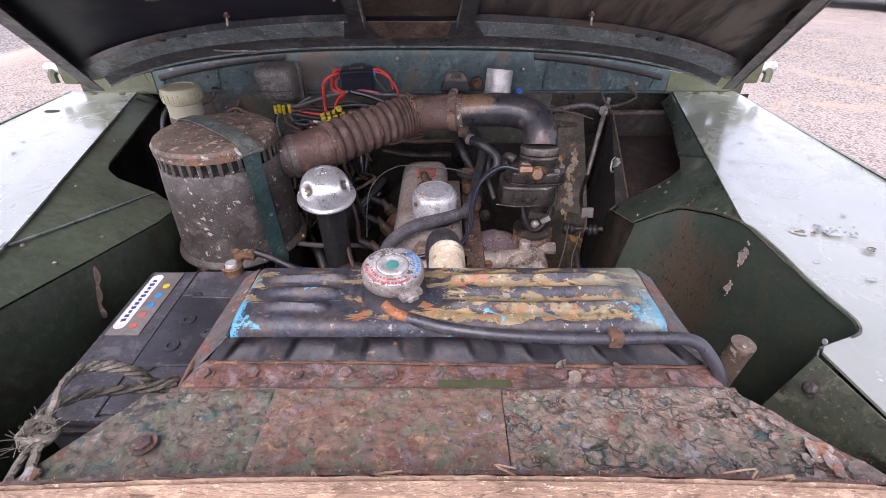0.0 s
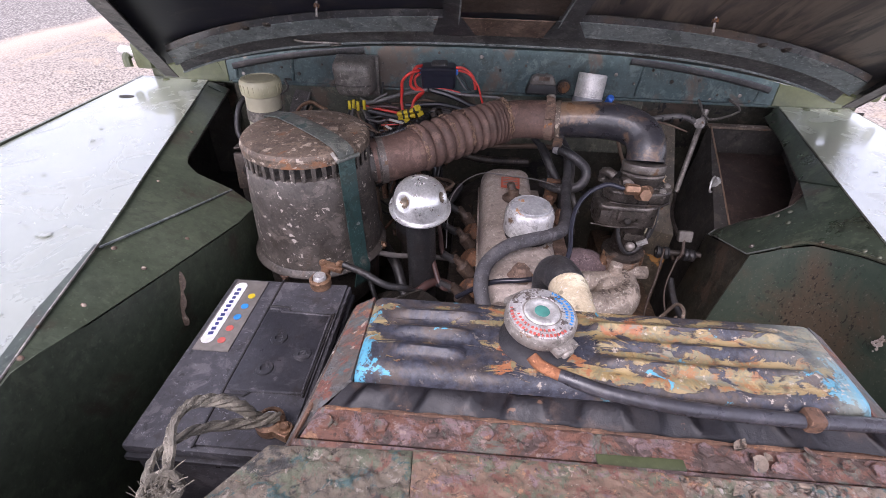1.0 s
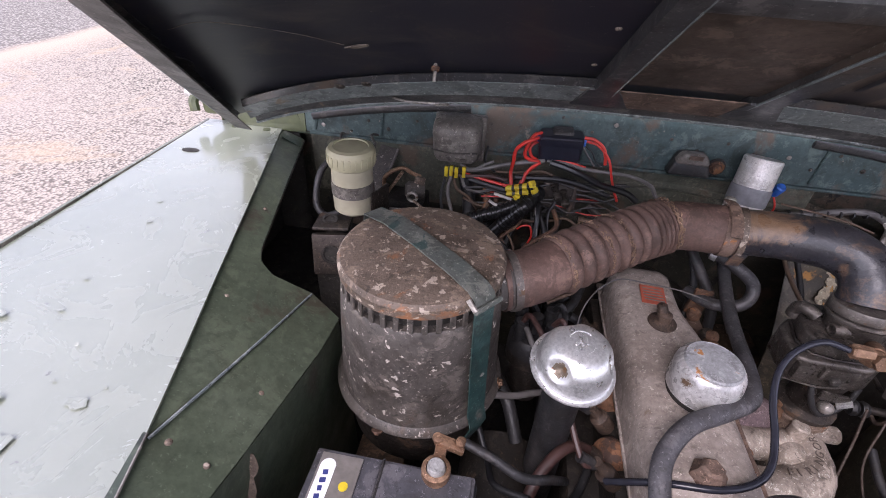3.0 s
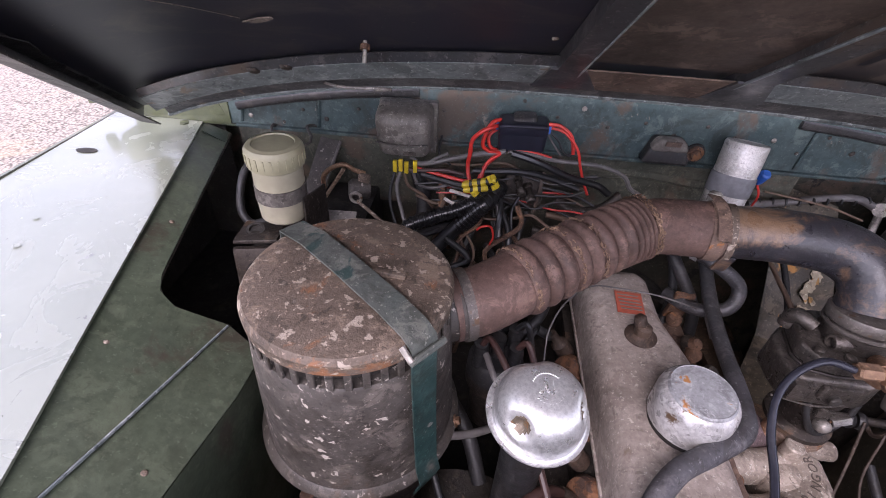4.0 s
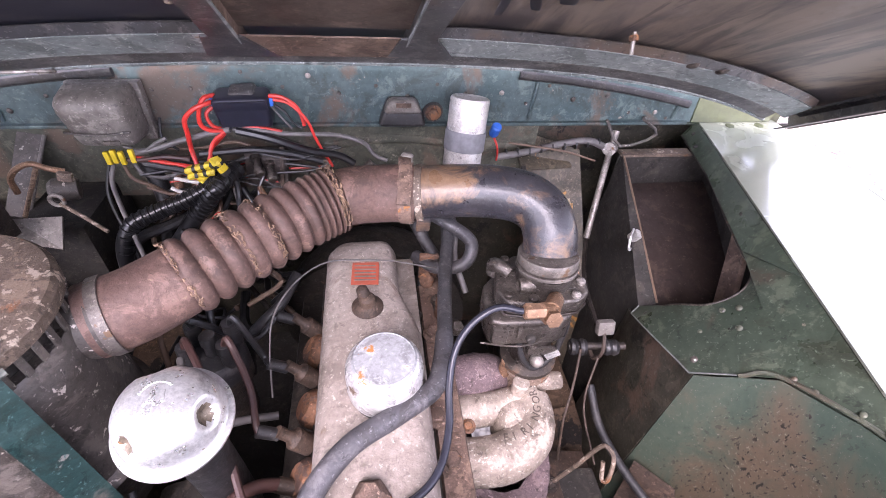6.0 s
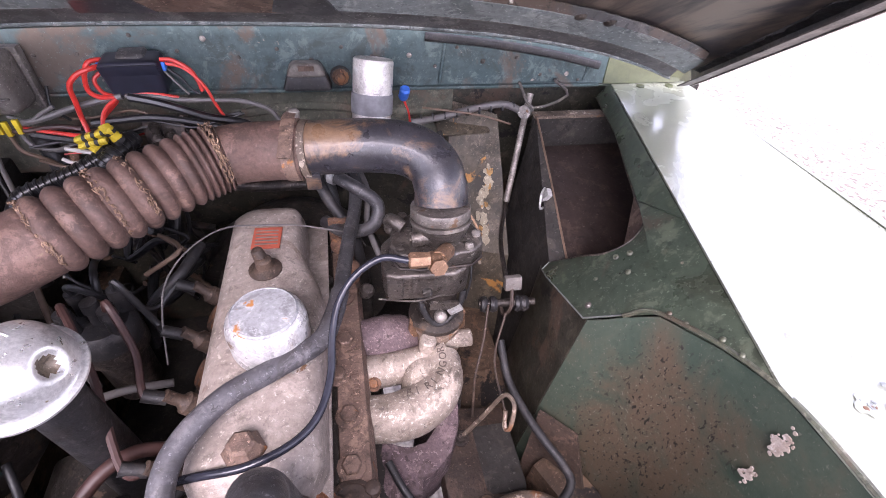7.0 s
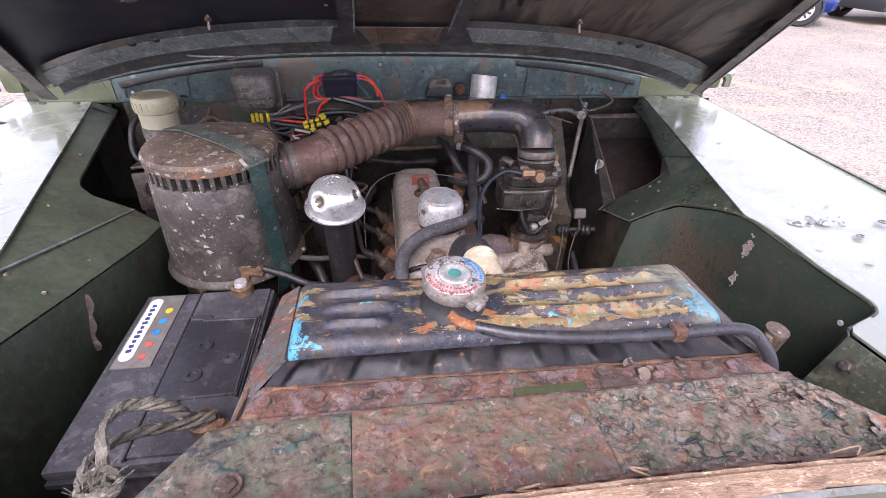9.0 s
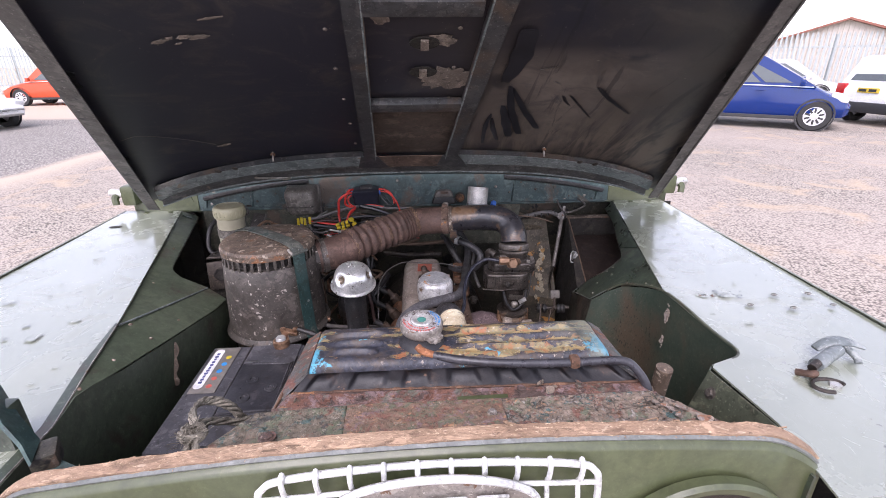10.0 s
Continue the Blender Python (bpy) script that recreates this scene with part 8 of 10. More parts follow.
wires = thing("wiring_loom", (-0.15, 1.14, 0.95), "tangled red, black and grey wires on the bulkhead", "wiring")
for pts, r, mk in (
    ([(-0.164, 1.150, 1.098), (-0.178, 1.136, 1.098), (-0.192, 1.130, 1.093), (-0.206, 1.128, 1.078), (-0.208, 1.128, 1.055), (-0.210, 1.128, 1.03), (-0.205, 1.118, 1.008)], 0.0036, "red_wire"),
    ([(-0.164, 1.152, 1.106), (-0.176, 1.140, 1.106), (-0.185, 1.136, 1.090), (-0.189, 1.136, 1.068), (-0.178, 1.136, 1.058), (-0.159, 1.136, 1.056), (-0.172, 1.132, 1.045), (-0.181, 1.128, 1.033), (-0.187, 1.120, 1.012)], 0.0034, "red_wire"),
    ([(-0.164, 1.155, 1.092), (-0.180, 1.146, 1.080), (-0.176, 1.144, 1.062), (-0.160, 1.142, 1.052), (-0.182, 1.134, 1.03), (-0.190, 1.125, 1.01)], 0.0030, "red_wire"),
    ([(-0.087, 1.150, 1.106), (-0.070, 1.146, 1.106), (-0.052, 1.145, 1.094), (-0.044, 1.144, 1.078), (-0.041, 1.142, 1.062)], 0.0032, "red_wire"),
    ([(-0.087, 1.152, 1.100), (-0.062, 1.148, 1.096), (-0.044, 1.142, 1.082), (-0.034, 1.138, 1.068), (-0.026, 1.135, 1.044), (-0.016, 1.133, 1.02), (-0.004, 1.130, 0.996)], 0.0024, "red_wire"),
    ([(-0.087, 1.154, 1.094), (-0.068, 1.150, 1.080), (-0.058, 1.148, 1.064), (-0.046, 1.146, 1.056), (-0.038, 1.143, 1.066)], 0.0018, "black_wire"),
    ([(-0.087, 1.150, 1.090), (-0.074, 1.145, 1.074), (-0.060, 1.14, 1.058)], 0.0016, "grey_wire"),
    ([(-0.146, 1.142, 1.060), (-0.11, 1.140, 1.060), (-0.075, 1.138, 1.054)], 0.0028, "red_wire"),
    ([(-0.300, 1.14, 1.012), (-0.262, 1.130, 1.010), (-0.230, 1.122, 1.008), (-0.205, 1.112, 1.010)], 0.0032, "red_wire"),
    ([(-0.180, 1.110, 1.000), (-0.172, 1.105, 0.990), (-0.170, 1.104, 0.976), (-0.178, 1.108, 0.968)], 0.0032, "red_wire"),
    ([(-0.166, 1.118, 1.008), (-0.158, 1.118, 0.994)], 0.0026, "red_wire"),
    ([(-0.184, 1.06, 0.951), (-0.176, 1.058, 0.960), (-0.162, 1.058, 0.961), (-0.156, 1.06, 0.940), (-0.160, 1.064, 0.92)], 0.0020, "red_wire"),
    ([(-0.300, 1.142, 1.018), (-0.267, 1.140, 1.026), (-0.225, 1.139, 1.040), (-0.182, 1.138, 1.052), (-0.150, 1.138, 1.058)], 0.0046, "grey_wire"),
    ([(-0.146, 1.139, 1.058), (-0.108, 1.138, 1.057), (-0.071, 1.137, 1.051), (-0.02, 1.138, 1.049), (0.016, 1.139, 1.045), (0.049, 1.138, 1.032), (0.064, 1.136, 1.012), (0.084, 1.135, 1.002)], 0.0036, "grey_wire"),
    ([(-0.140, 1.134, 1.058), (-0.110, 1.131, 1.052), (-0.085, 1.130, 1.044), (-0.04, 1.130, 1.026), (0.006, 1.130, 1.016), (0.030, 1.132, 1.000)], 0.0062, "black_shiny"),
    ([(-0.200, 1.130, 1.022), (-0.165, 1.128, 1.026), (-0.12, 1.130, 1.028), (-0.07, 1.134, 1.018), (-0.02, 1.136, 1.002)], 0.0052, "black_wire"),
    ([(-0.290, 1.14, 1.002), (-0.25, 1.135, 0.996), (-0.215, 1.125, 0.996), (-0.17, 1.120, 1.002)], 0.0065, "black"),
    ([(-0.310, 1.142, 1.030), (-0.285, 1.140, 1.022), (-0.262, 1.138, 1.036), (-0.245, 1.140, 1.044)], 0.0028, "grey_wire"),
    ([(-0.330, 1.14, 1.008), (-0.290, 1.136, 1.010), (-0.250, 1.130, 1.018), (-0.215, 1.126, 1.015)], 0.0038, "lead"),
    ([(-0.165, 1.112, 0.998), (-0.150, 1.100, 0.985), (-0.148, 1.085, 0.965), (-0.150, 1.07, 0.93)], 0.0048, "black_shiny"),
    ([(-0.155, 1.098, 0.980), (-0.148, 1.080, 0.955), (-0.146, 1.068, 0.935)], 0.0026, "grey_wire"),
    ([(-0.19, 1.14, 0.95), (-0.21, 1.12, 0.93), (-0.26, 1.09, 0.92), (-0.31, 1.07, 0.905), (-0.33, 1.06, 0.86), (-0.33, 1.06, 0.80)], 0.0085, "black"),
    ([(-0.175, 1.14, 0.95), (-0.19, 1.11, 0.925), (-0.205, 1.08, 0.89), (-0.23, 1.05, 0.84)], 0.008, "black"),
    ([(-0.10, 1.13, 0.95), (-0.11, 1.10, 0.92), (-0.12, 1.06, 0.86)], 0.0055, "black"),
    ([(-0.335, 1.13, 1.005), (-0.338, 1.10, 0.97), (-0.315, 1.06, 0.92), (-0.295, 1.03, 0.87)], 0.0028, "black_wire"),
    ([(-0.236, 1.100, 0.998), (-0.215, 1.098, 0.994), (-0.196, 1.096, 0.990)], 0.0030, "white_wire"),
    ([(-0.244, 1.096, 0.984), (-0.232, 1.094, 0.978), (-0.215, 1.092, 0.976)], 0.0028, "white_wire"),
    ([(-0.305, 1.14, 1.005), (-0.295, 1.135, 0.985), (-0.27, 1.14, 0.975), (-0.24, 1.14, 0.985)], 0.003, "grey_wire"),
    ([(-0.32, 1.14, 1.0), (-0.31, 1.13, 0.98), (-0.285, 1.13, 0.965), (-0.27, 1.15, 0.93)], 0.003, "brown_wire"),
    ([(0.262, 1.148, 1.04), (0.27, 1.14, 1.02), (0.275, 1.15, 0.99)], 0.0018, "red_wire"),
    ([(0.30, 1.175, 1.01), (0.40, 1.16, 1.0), (0.46, 1.15, 0.985)], 0.002, "brown_wire"),
    ([(-0.26, 1.175, 1.06), (-0.262, 1.165, 1.03), (-0.24, 1.155, 1.015)], 0.0022, "black_wire"),
):
    part("wire", tube(pts, r, 8), M[mk], wires)
for a, b2, n in (((-0.213, 1.100, 1.012), (-0.164, 1.098, 1.026), 11), ((-0.210, 1.097, 1.004), (-0.176, 1.096, 1.012), 8), ((-0.172, 1.098, 1.034), (-0.158, 1.097, 1.008), 6), ((-0.196, 1.095, 1.004), (-0.182, 1.094, 0.990), 5)):
    a, b2 = Vector(a), Vector(b2)
    for k in range(n):
        part("tie", tube([a.lerp(b2, k / n), a.lerp(b2, (k + 0.5) / n) + Vector((0, -0.001, 0.0006 * (k % 2))), a.lerp(b2, (k + 1) / n)], 0.0080 + 0.0006 * math.sin(k * 2.1) + 0.0010 * (k % 3 == 2), 8, 1, flat=(1.0, 0.7)), M["yellow_plastic"] if k % 3 != 2 else M["black_wire"], wires, "striped cable tie")
# thinner wires in the bundle
wr = random.Random(41)
for k in range(12):
    x = wr.uniform(-0.30, -0.20)
    z = wr.uniform(0.955, 1.015)
    y = wr.uniform(1.13, 1.165)
    pts = [(x, y, z)]
    while x < -0.03 + wr.uniform(-0.05, 0.04):
        x += wr.uniform(0.03, 0.06)
        z += wr.uniform(-0.018, 0.014)
        y += wr.uniform(-0.012, 0.010)
        pts.append((x, min(y, 1.175), z))
    if len(pts) > 2:
        part("wire", tube(pts, wr.uniform(0.0014, 0.0032), 6, 5), M[wr.choice(["black_wire", "black_wire", "brown_wire", "brown_wire", "black", "red_wire"])], wires)
for k in range(9):
    x, y, z = wr.uniform(-0.29, -0.10), wr.uniform(1.10, 1.15), wr.uniform(0.94, 0.99)
    pts = [(x, y, z), (x + wr.uniform(-0.03, 0.03), y - 0.02, z - 0.03), (x + wr.uniform(-0.05, 0.05), y - 0.045, z - 0.07), (x + wr.uniform(-0.06, 0.06), y - 0.06, z - 0.12)]
    part("wire", tube(pts, wr.uniform(0.002, 0.005), 7, 5), M[wr.choice(["black_wire", "brown_wire", "black_shiny", "iron", "black"])], wires)

# ---- chassis under the bay ----
chassis = thing("chassis", (0, 0.6, 0), "grimy dark chassis frame with front wheels", "chassis")
# unseen floor sheets and arch boxes added to darken the bay's bottom
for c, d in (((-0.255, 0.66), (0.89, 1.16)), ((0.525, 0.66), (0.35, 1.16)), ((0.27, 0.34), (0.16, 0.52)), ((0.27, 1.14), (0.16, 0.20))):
    part("dark_floor", box((c[0], c[1], 0.44), (d[0], d[1], 0.02), 0.004), M["dark_void"], chassis)
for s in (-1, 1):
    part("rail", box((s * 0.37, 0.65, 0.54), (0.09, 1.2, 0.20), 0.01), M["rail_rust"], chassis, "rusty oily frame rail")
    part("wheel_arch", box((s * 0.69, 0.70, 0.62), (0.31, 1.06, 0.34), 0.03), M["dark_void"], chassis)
    part("wheel", lathe([(0.19, -0.08), (0.33, -0.08), (0.36, -0.05), (0.36, 0.05), (0.33, 0.08), (0.19, 0.08), (0.15, 0.02), (0.0, 0.02)], pose(s * 0.68, 0.62, 0.36, 0, 90 * s, 0), 36), M["tyre"], chassis)
part("mount_box", box((0.418, 0.625, 0.665), (0.056, 0.085, 0.11), 0.006, (0, 6, 24)), M["rail_rust"], chassis, "brown rusty mounting bracket")
part("mount_plate", sheet([(0.300, 0.745, 0.640), (0.330, 0.720, 0.650), (0.395, 0.665, 0.650), (0.405, 0.86, 0.650), (0.335, 0.855, 0.650)], 0.004, way=(0, 0, 1)), M["rail_rust"], chassis, smooth=False)
for x, y in ((0.232, 0.600), (0.262, 0.592), (0.292, 0.602)):
    part("mount_stud", lathe([(0.013, 0), (0.013, 0.060), (0.011, 0.064), (0, 0.064)], aim((x + 0.02, y + 0.01, 0.655), (-0.1, 0.1, 1)), 12), M["rail_rust"], chassis)
part("axle", tube([(-0.62, 0.62, 0.36), (0.62, 0.62, 0.36)], 0.04, 14, 2), M["dark_void"], chassis)
part("fan_cowl", strip([(0.085 + 0.20 * math.cos(a), 0.475, 0.80 + 0.19 * math.sin(a)) for a in [math.pi * i / 16 for i in range(17)]], [(0.085 + 0.20 * math.cos(a), 0.425, 0.80 + 0.19 * math.sin(a)) for a in [math.pi * i / 16 for i in range(17)]], 0.003), M["block"], chassis)
part("fan_guard", sheet([(-0.16, 0.50, 0.98), (-0.10, 0.57, 0.955), (-0.02, 0.60, 0.86), (-0.05, 0.52, 0.72), (-0.18, 0.48, 0.80)], 0.004), M["block"], chassis, smooth=False)

# ---- engine side fittings ----
ht = thing("coolant_pipe", (-0.08, 0.60, 0.88), "dusty brown rubber coolant pipe", "pipe")
part("hose", tube([(-0.150, 0.58, 0.80), (-0.135, 0.625, 0.85), (-0.112, 0.660, 0.872), (-0.085, 0.684, 0.872), (-0.058, 0.694, 0.852), (-0.030, 0.690, 0.836), (-0.010, 0.680, 0.825)], 0.0075, 12), M["lead"], ht)
part("sleeve", tube([(-0.060, 0.6945, 0.853), (-0.030, 0.690, 0.836)], 0.0092, 12, 2), M["mount"], ht)
hp2 = thing("heater_hose", (0.15, 1.0, 0.9), "black rubber heater hoses behind the engine", "hose")
part("hose", tube([(0.135, 1.01, 0.99), (0.165, 0.985, 0.985), (0.20, 0.97, 0.96), (0.19, 0.955, 0.93), (0.15, 0.965, 0.915), (0.12, 1.0, 0.91)], 0.010, 12), M["top_hose"], hp2)
part("hose", tube([(0.11, 1.04, 0.98), (0.13, 1.0, 0.95), (0.16, 0.98, 0.90), (0.17, 0.97, 0.84)], 0.009, 12), M["black"], hp2)
part("clip", lathe([(0.013, 0), (0.013, 0.01)], aim((0.137, 1.008, 0.99), (0.7, -0.5, -0.1)), 14), M["zinc"], hp2)
tie = thing("earth_wire", (0.05, 0.92, 0.95), "thin grey wire looped over the rocker cover", "wire")
part("wire", tube([(-0.078, 0.80, 0.86), (-0.079, 0.84, 0.905), (-0.074, 0.875, 0.932), (-0.050, 0.915, 0.948), (-0.012, 0.950, 0.950), (0.035, 0.963, 0.9405), (0.085, 0.958, 0.9395), (0.115, 0.95, 0.938), (0.145, 0.955, 0.925), (0.165, 0.98, 0.90), (0.18, 0.99, 0.86)], 0.0012, 6), M["grey_wire"], tie)

rod = thing("control_rod", (0.45, 1.1, 0.85), "grey metal linkage rod running down from the bulkhead", "linkage")
part("rod", tube([(0.500, 1.178, 1.030), (0.492, 1.165, 0.995), (0.470, 1.12, 0.93), (0.448, 1.075, 0.865)], 0.006, 10), M["clamp"], rod)
part("boss", lathe([(0.012, -0.012), (0.012, 0.012), (0, 0.013)], aim((0.493, 1.168, 1.0), (-0.5, -0.6, 0.2)), 14), M["clamp"], rod)
part("cable", tube([(0.485, 1.17, 1.0), (0.45, 1.175, 1.012), (0.40, 1.178, 1.005), (0.33, 1.175, 0.990), (0.28, 1.17, 0.985)], 0.0065, 10), M["grey_wire"], rod, "ribbed cable sleeve")
for k in range(9):
    p = Vector((0.47, 1.172, 1.007)).lerp(Vector((0.30, 1.173, 0.986)), k / 8)
    part("sleeve_ring", lathe([(0.0074, 0), (0.0074, 0.003)], aim(p + Vector((0, 0.002, 0.003)), (-1, 0.02, -0.1)), 10), M["black"], rod)
part("link", tube([(0.448, 1.075, 0.865), (0.41, 0.98, 0.86), (0.385, 0.87, 0.87)], 0.004, 8), M["steel_dark"], rod)

fw = thing("footwell", (0.40, 1.1, 0.45), "flaking tan and green footwell panel", "body panel")
part("face", sheet([(0.36, 1.225, 1.0), (0.45, 1.20, 0.98), (0.45, 1.02, 0.78), (0.44, 0.98, 0.45), (0.35, 1.0, 0.45), (0.34, 1.06, 0.78)], 0.004), M["footwell"], fw, smooth=False)
ff = random.Random(13)
FN = Vector((-0.058, -0.742, 0.668))
for k in range(30):
    t = ff.random()
    c = Vector((0.418, 1.136, 0.906)).lerp(Vector((0.389, 1.013, 0.767)), t) + Vector((ff.gauss(0.004, 0.006), 0, 0)) + FN * 0.0012
    m = aim(c, FN)
    r = ff.uniform(0.003, 0.010)
    part("paint_flake", sheet([m @ Vector((r * ff.uniform(0.4, 1.0) * math.cos(2 * math.pi * i / 11), 1.4 * r * ff.uniform(0.5, 1.2) * math.sin(2 * math.pi * i / 11), 0.0)) for i in range(11)], 0.001, way=FN), M[ff.choice(["orange_flake", "cream_flake", "cream_flake"])], fw, "curling orange and cream paint flake", smooth=False)
part("ledge_strip", box((0.38, 1.195, 0.965), (0.10, 0.05, 0.006), 0.002, (20, 0, 4)), M["footwell"], fw)

link = thing("throttle_linkage", (0.38, 0.82, 0.86), "oily throttle linkage shaft with rubber bushes", "linkage")
part("shaft", tube([(0.345, 0.832, 0.878), (0.43, 0.822, 0.882)], 0.006, 10, 2), M["steel_dark"], link)
for x in (0.352, 0.366, 0.404, 0.414):
    part("bush", lathe([(0.011, -0.005), (0.013, 0), (0.011, 0.005)], aim((x, 0.830 - (x - 0.35) * 0.1, 0.8785), (1, -0.1, 0)), 16), M["black"], link)
part("yoke", tube([(0.38, 0.835, 0.874), (0.379, 0.812, 0.872), (0.386, 0.808, 0.892), (0.390, 0.826, 0.912)], 0.0030, 8), M["mount"], link)
part("pad", box((0.392, 0.832, 0.918), (0.026, 0.012, 0.022), 0.003, (-20, 0, 0)), M["grey_plastic"], link)

bracket = thing("pedal_bracket", (-0.49, 0.95, 0.60), "dark steel bracket with round holes beside the air cleaner", "bracket")
part("plate", box((-0.492, 0.915, 0.945), (0.065, 0.012, 0.075), 0.004, (-12, 0, 12)), M["steel_dark"], bracket)
part("top_plate", box((-0.500, 0.955, 0.985), (0.06, 0.075, 0.006), 0.002, (-12, 0, 12)), M["steel_dark"], bracket)
part("hole", lathe([(0.016, 0), (0.017, 0.003), (0.013, 0.003), (0.012, -0.002), (0, -0.002)], aim((-0.490, 0.907, 0.950), (0.2, -1, 0.2)), 20), M["dark_void"], bracket)
part("hole", lathe([(0.012, 0), (0.013, 0.003), (0.009, 0.003), (0.008, -0.002), (0, -0.002)], aim((-0.505, 0.95, 0.99), (0.1, -0.2, 1)), 18), M["dark_void"], bracket)
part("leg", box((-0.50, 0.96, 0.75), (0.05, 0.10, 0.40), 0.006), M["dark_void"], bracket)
br2 = thing("column_bracket", (-0.40, 1.1, 0.75), "dusty brown steel bracket and lever by the bulkhead", "bracket")
part("arm", strip([(-0.485, 1.20, 1.026), (-0.512, 1.12, 0.925)], [(-0.449, 1.20, 1.019), (-0.482, 1.12, 0.917)], 0.006), M["can"], br2, "dusty brown lever arm")
part("arm_edge", tube([(-0.448, 1.199, 1.020), (-0.481, 1.119, 0.918)], 0.003, 8, 2), M["grey_plastic"], br2)
part("plate", sheet([(-0.492, 1.052, 1.006), (-0.475, 1.05, 1.010), (-0.445, 1.05, 0.966), (-0.440, 1.04, 0.925), (-0.496, 1.035, 0.925)], 0.005), M["mount"], br2, "dark brown steel plate", smooth=False)
part("plate_edge", tube([(-0.497, 1.045, 0.99), (-0.490, 1.048, 1.008), (-0.474, 1.046, 1.009)], 0.003, 8), M["clamp"], br2)
part("bolt", bolt_bm((-0.478, 1.046, 0.996), (0, -0.9, 0.4), 0.008, 0.007), M["zinc"], br2)
part("flat", sheet([(-0.451, 1.06, 0.960), (-0.386, 1.06, 0.962), (-0.388, 1.03, 0.925), (-0.446, 1.03, 0.943)], 0.005), M["grey_plastic"], br2, "dusty steel tab", smooth=False)
part("lever", tube([(-0.449, 1.09, 0.985), (-0.447, 1.09, 1.008), (-0.430, 1.088, 1.026), (-0.41, 1.09, 1.033), (-0.395, 1.095, 1.022), (-0.379, 1.10, 1.014)], 0.0042, 8), M["copper"], br2)
part("yellow_pipe", tube([(-0.469, 1.10, 0.935), (-0.445, 1.10, 0.972), (-0.428, 1.10, 0.998), (-0.414, 1.10, 1.02)], 0.0034, 8), M["webbing"], br2)
part("cylinder", lathe([(0.015, 0), (0.017, 0.004), (0.017, 0.030), (0.012, 0.036), (0, 0.036)], aim((-0.372, 1.10, 0.985), (-0.9, -0.3, 0.1)), 18), M["can"], br2)
part("cylinder_tab", box((-0.381, 1.095, 1.0), (0.020, 0.008, 0.034), 0.004, (0, 14, 0)), M["can_lid"], br2)
part("cylinder_eye", tube([(-0.388 + 0.009 * math.cos(a), 1.068, 0.986 + 0.009 * math.sin(a)) for a in [2 * math.pi * i / 14 for i in range(15)]], 0.0028, 8, 1), M["clamp"], br2)
part("rod", tube([(-0.386, 1.068, 0.980), (-0.355, 1.055, 0.963), (-0.325, 1.04, 0.948)], 0.003, 8), M["can_lid"], br2)
part("foot", box((-0.43, 1.15, 0.80), (0.10, 0.15, 0.26), 0.006), M["dark_void"], br2)
hk = thing("hook_wire", (0.33, 0.72, 0.80), "rusty bent wire hook on the steering side", "wire")
part("wire", tube([(0.286, 0.698, 0.751), (0.310, 0.700, 0.795), (0.332, 0.703, 0.836), (0.340, 0.698, 0.843), (0.344, 0.686, 0.836), (0.338, 0.672, 0.812), (0.333, 0.676, 0.806), (0.335, 0.690, 0.824)], 0.0030, 8), M["can_lid"], hk)
part("nut", bolt_bm((0.284, 0.697, 0.748), (0, 0, 1), 0.008, 0.008), M["steel_dark"], hk)
cable = thing("brake_pipe", (0.36, 0.55, 0.70), "black flexible pipe with ferrule along the inner wall", "pipe")
part("pipe", tube([(0.362, 0.80, 0.82), (0.361, 0.75, 0.80), (0.372, 0.70, 0.79), (0.386, 0.661, 0.785), (0.401, 0.627, 0.78), (0.402, 0.602, 0.775), (0.365, 0.578, 0.77), (0.31, 0.561, 0.77), (0.262, 0.565, 0.77)], 0.006, 10), M["black"], cable)
part("ferrule", tube([(0.268, 0.565, 0.77), (0.252, 0.566, 0.771)], 0.0085, 12, 2), M["copper"], cable)
part("sleeve", tube([(0.252, 0.566, 0.771), (0.226, 0.572, 0.774)], 0.0078, 12, 2), M["zinc"], cable)
part("union", tube([(0.226, 0.572, 0.774), (0.196, 0.582, 0.775)], 0.0090, 6, 2), M["copper"], cable)
part("tail", tube([(0.196, 0.582, 0.775), (0.172, 0.592, 0.777), (0.150, 0.61, 0.78)], 0.0055, 8), M["can_lid"], cable)
part("wide_hose", tube([(0.265, 0.57, 0.735), (0.279, 0.582, 0.745), (0.312, 0.601, 0.752), (0.352, 0.605, 0.752), (0.386, 0.588, 0.745), (0.40, 0.546, 0.73)], 0.0095, 12), M["can_lid"], cable)
foot = thing("engine_mount", (0.40, 0.62, 0.45), "rusty brown engine mount bracket by the inner wall", "bracket")
part("plate", sheet([(0.395, 0.70, 0.79), (0.435, 0.66, 0.785), (0.455, 0.55, 0.62), (0.40, 0.55, 0.45), (0.37, 0.66, 0.60)], 0.006), M["mount"], foot, smooth=False)
part("flange", box((0.31, 0.68, 0.70), (0.12, 0.16, 0.02), 0.004, (0, 15, 0)), M["mount"], foot)
part("leg", box((0.33, 0.68, 0.58), (0.08, 0.10, 0.26), 0.008), M["dark_void"], foot)
dyn = thing("dynamo", (-0.19, 0.62, 0.62), "grimy dark dynamo beside the engine", "dynamo")
part("case", tube([(-0.17, 0.52, 0.72), (-0.17, 0.74, 0.74)], 0.058, 24, 2), M["block"], dyn)
part("bracket", box((-0.12, 0.60, 0.70), (0.09, 0.02, 0.14), 0.004), M["steel_dark"], dyn)

# ---- wing fittings ----
rd = random.Random(5)


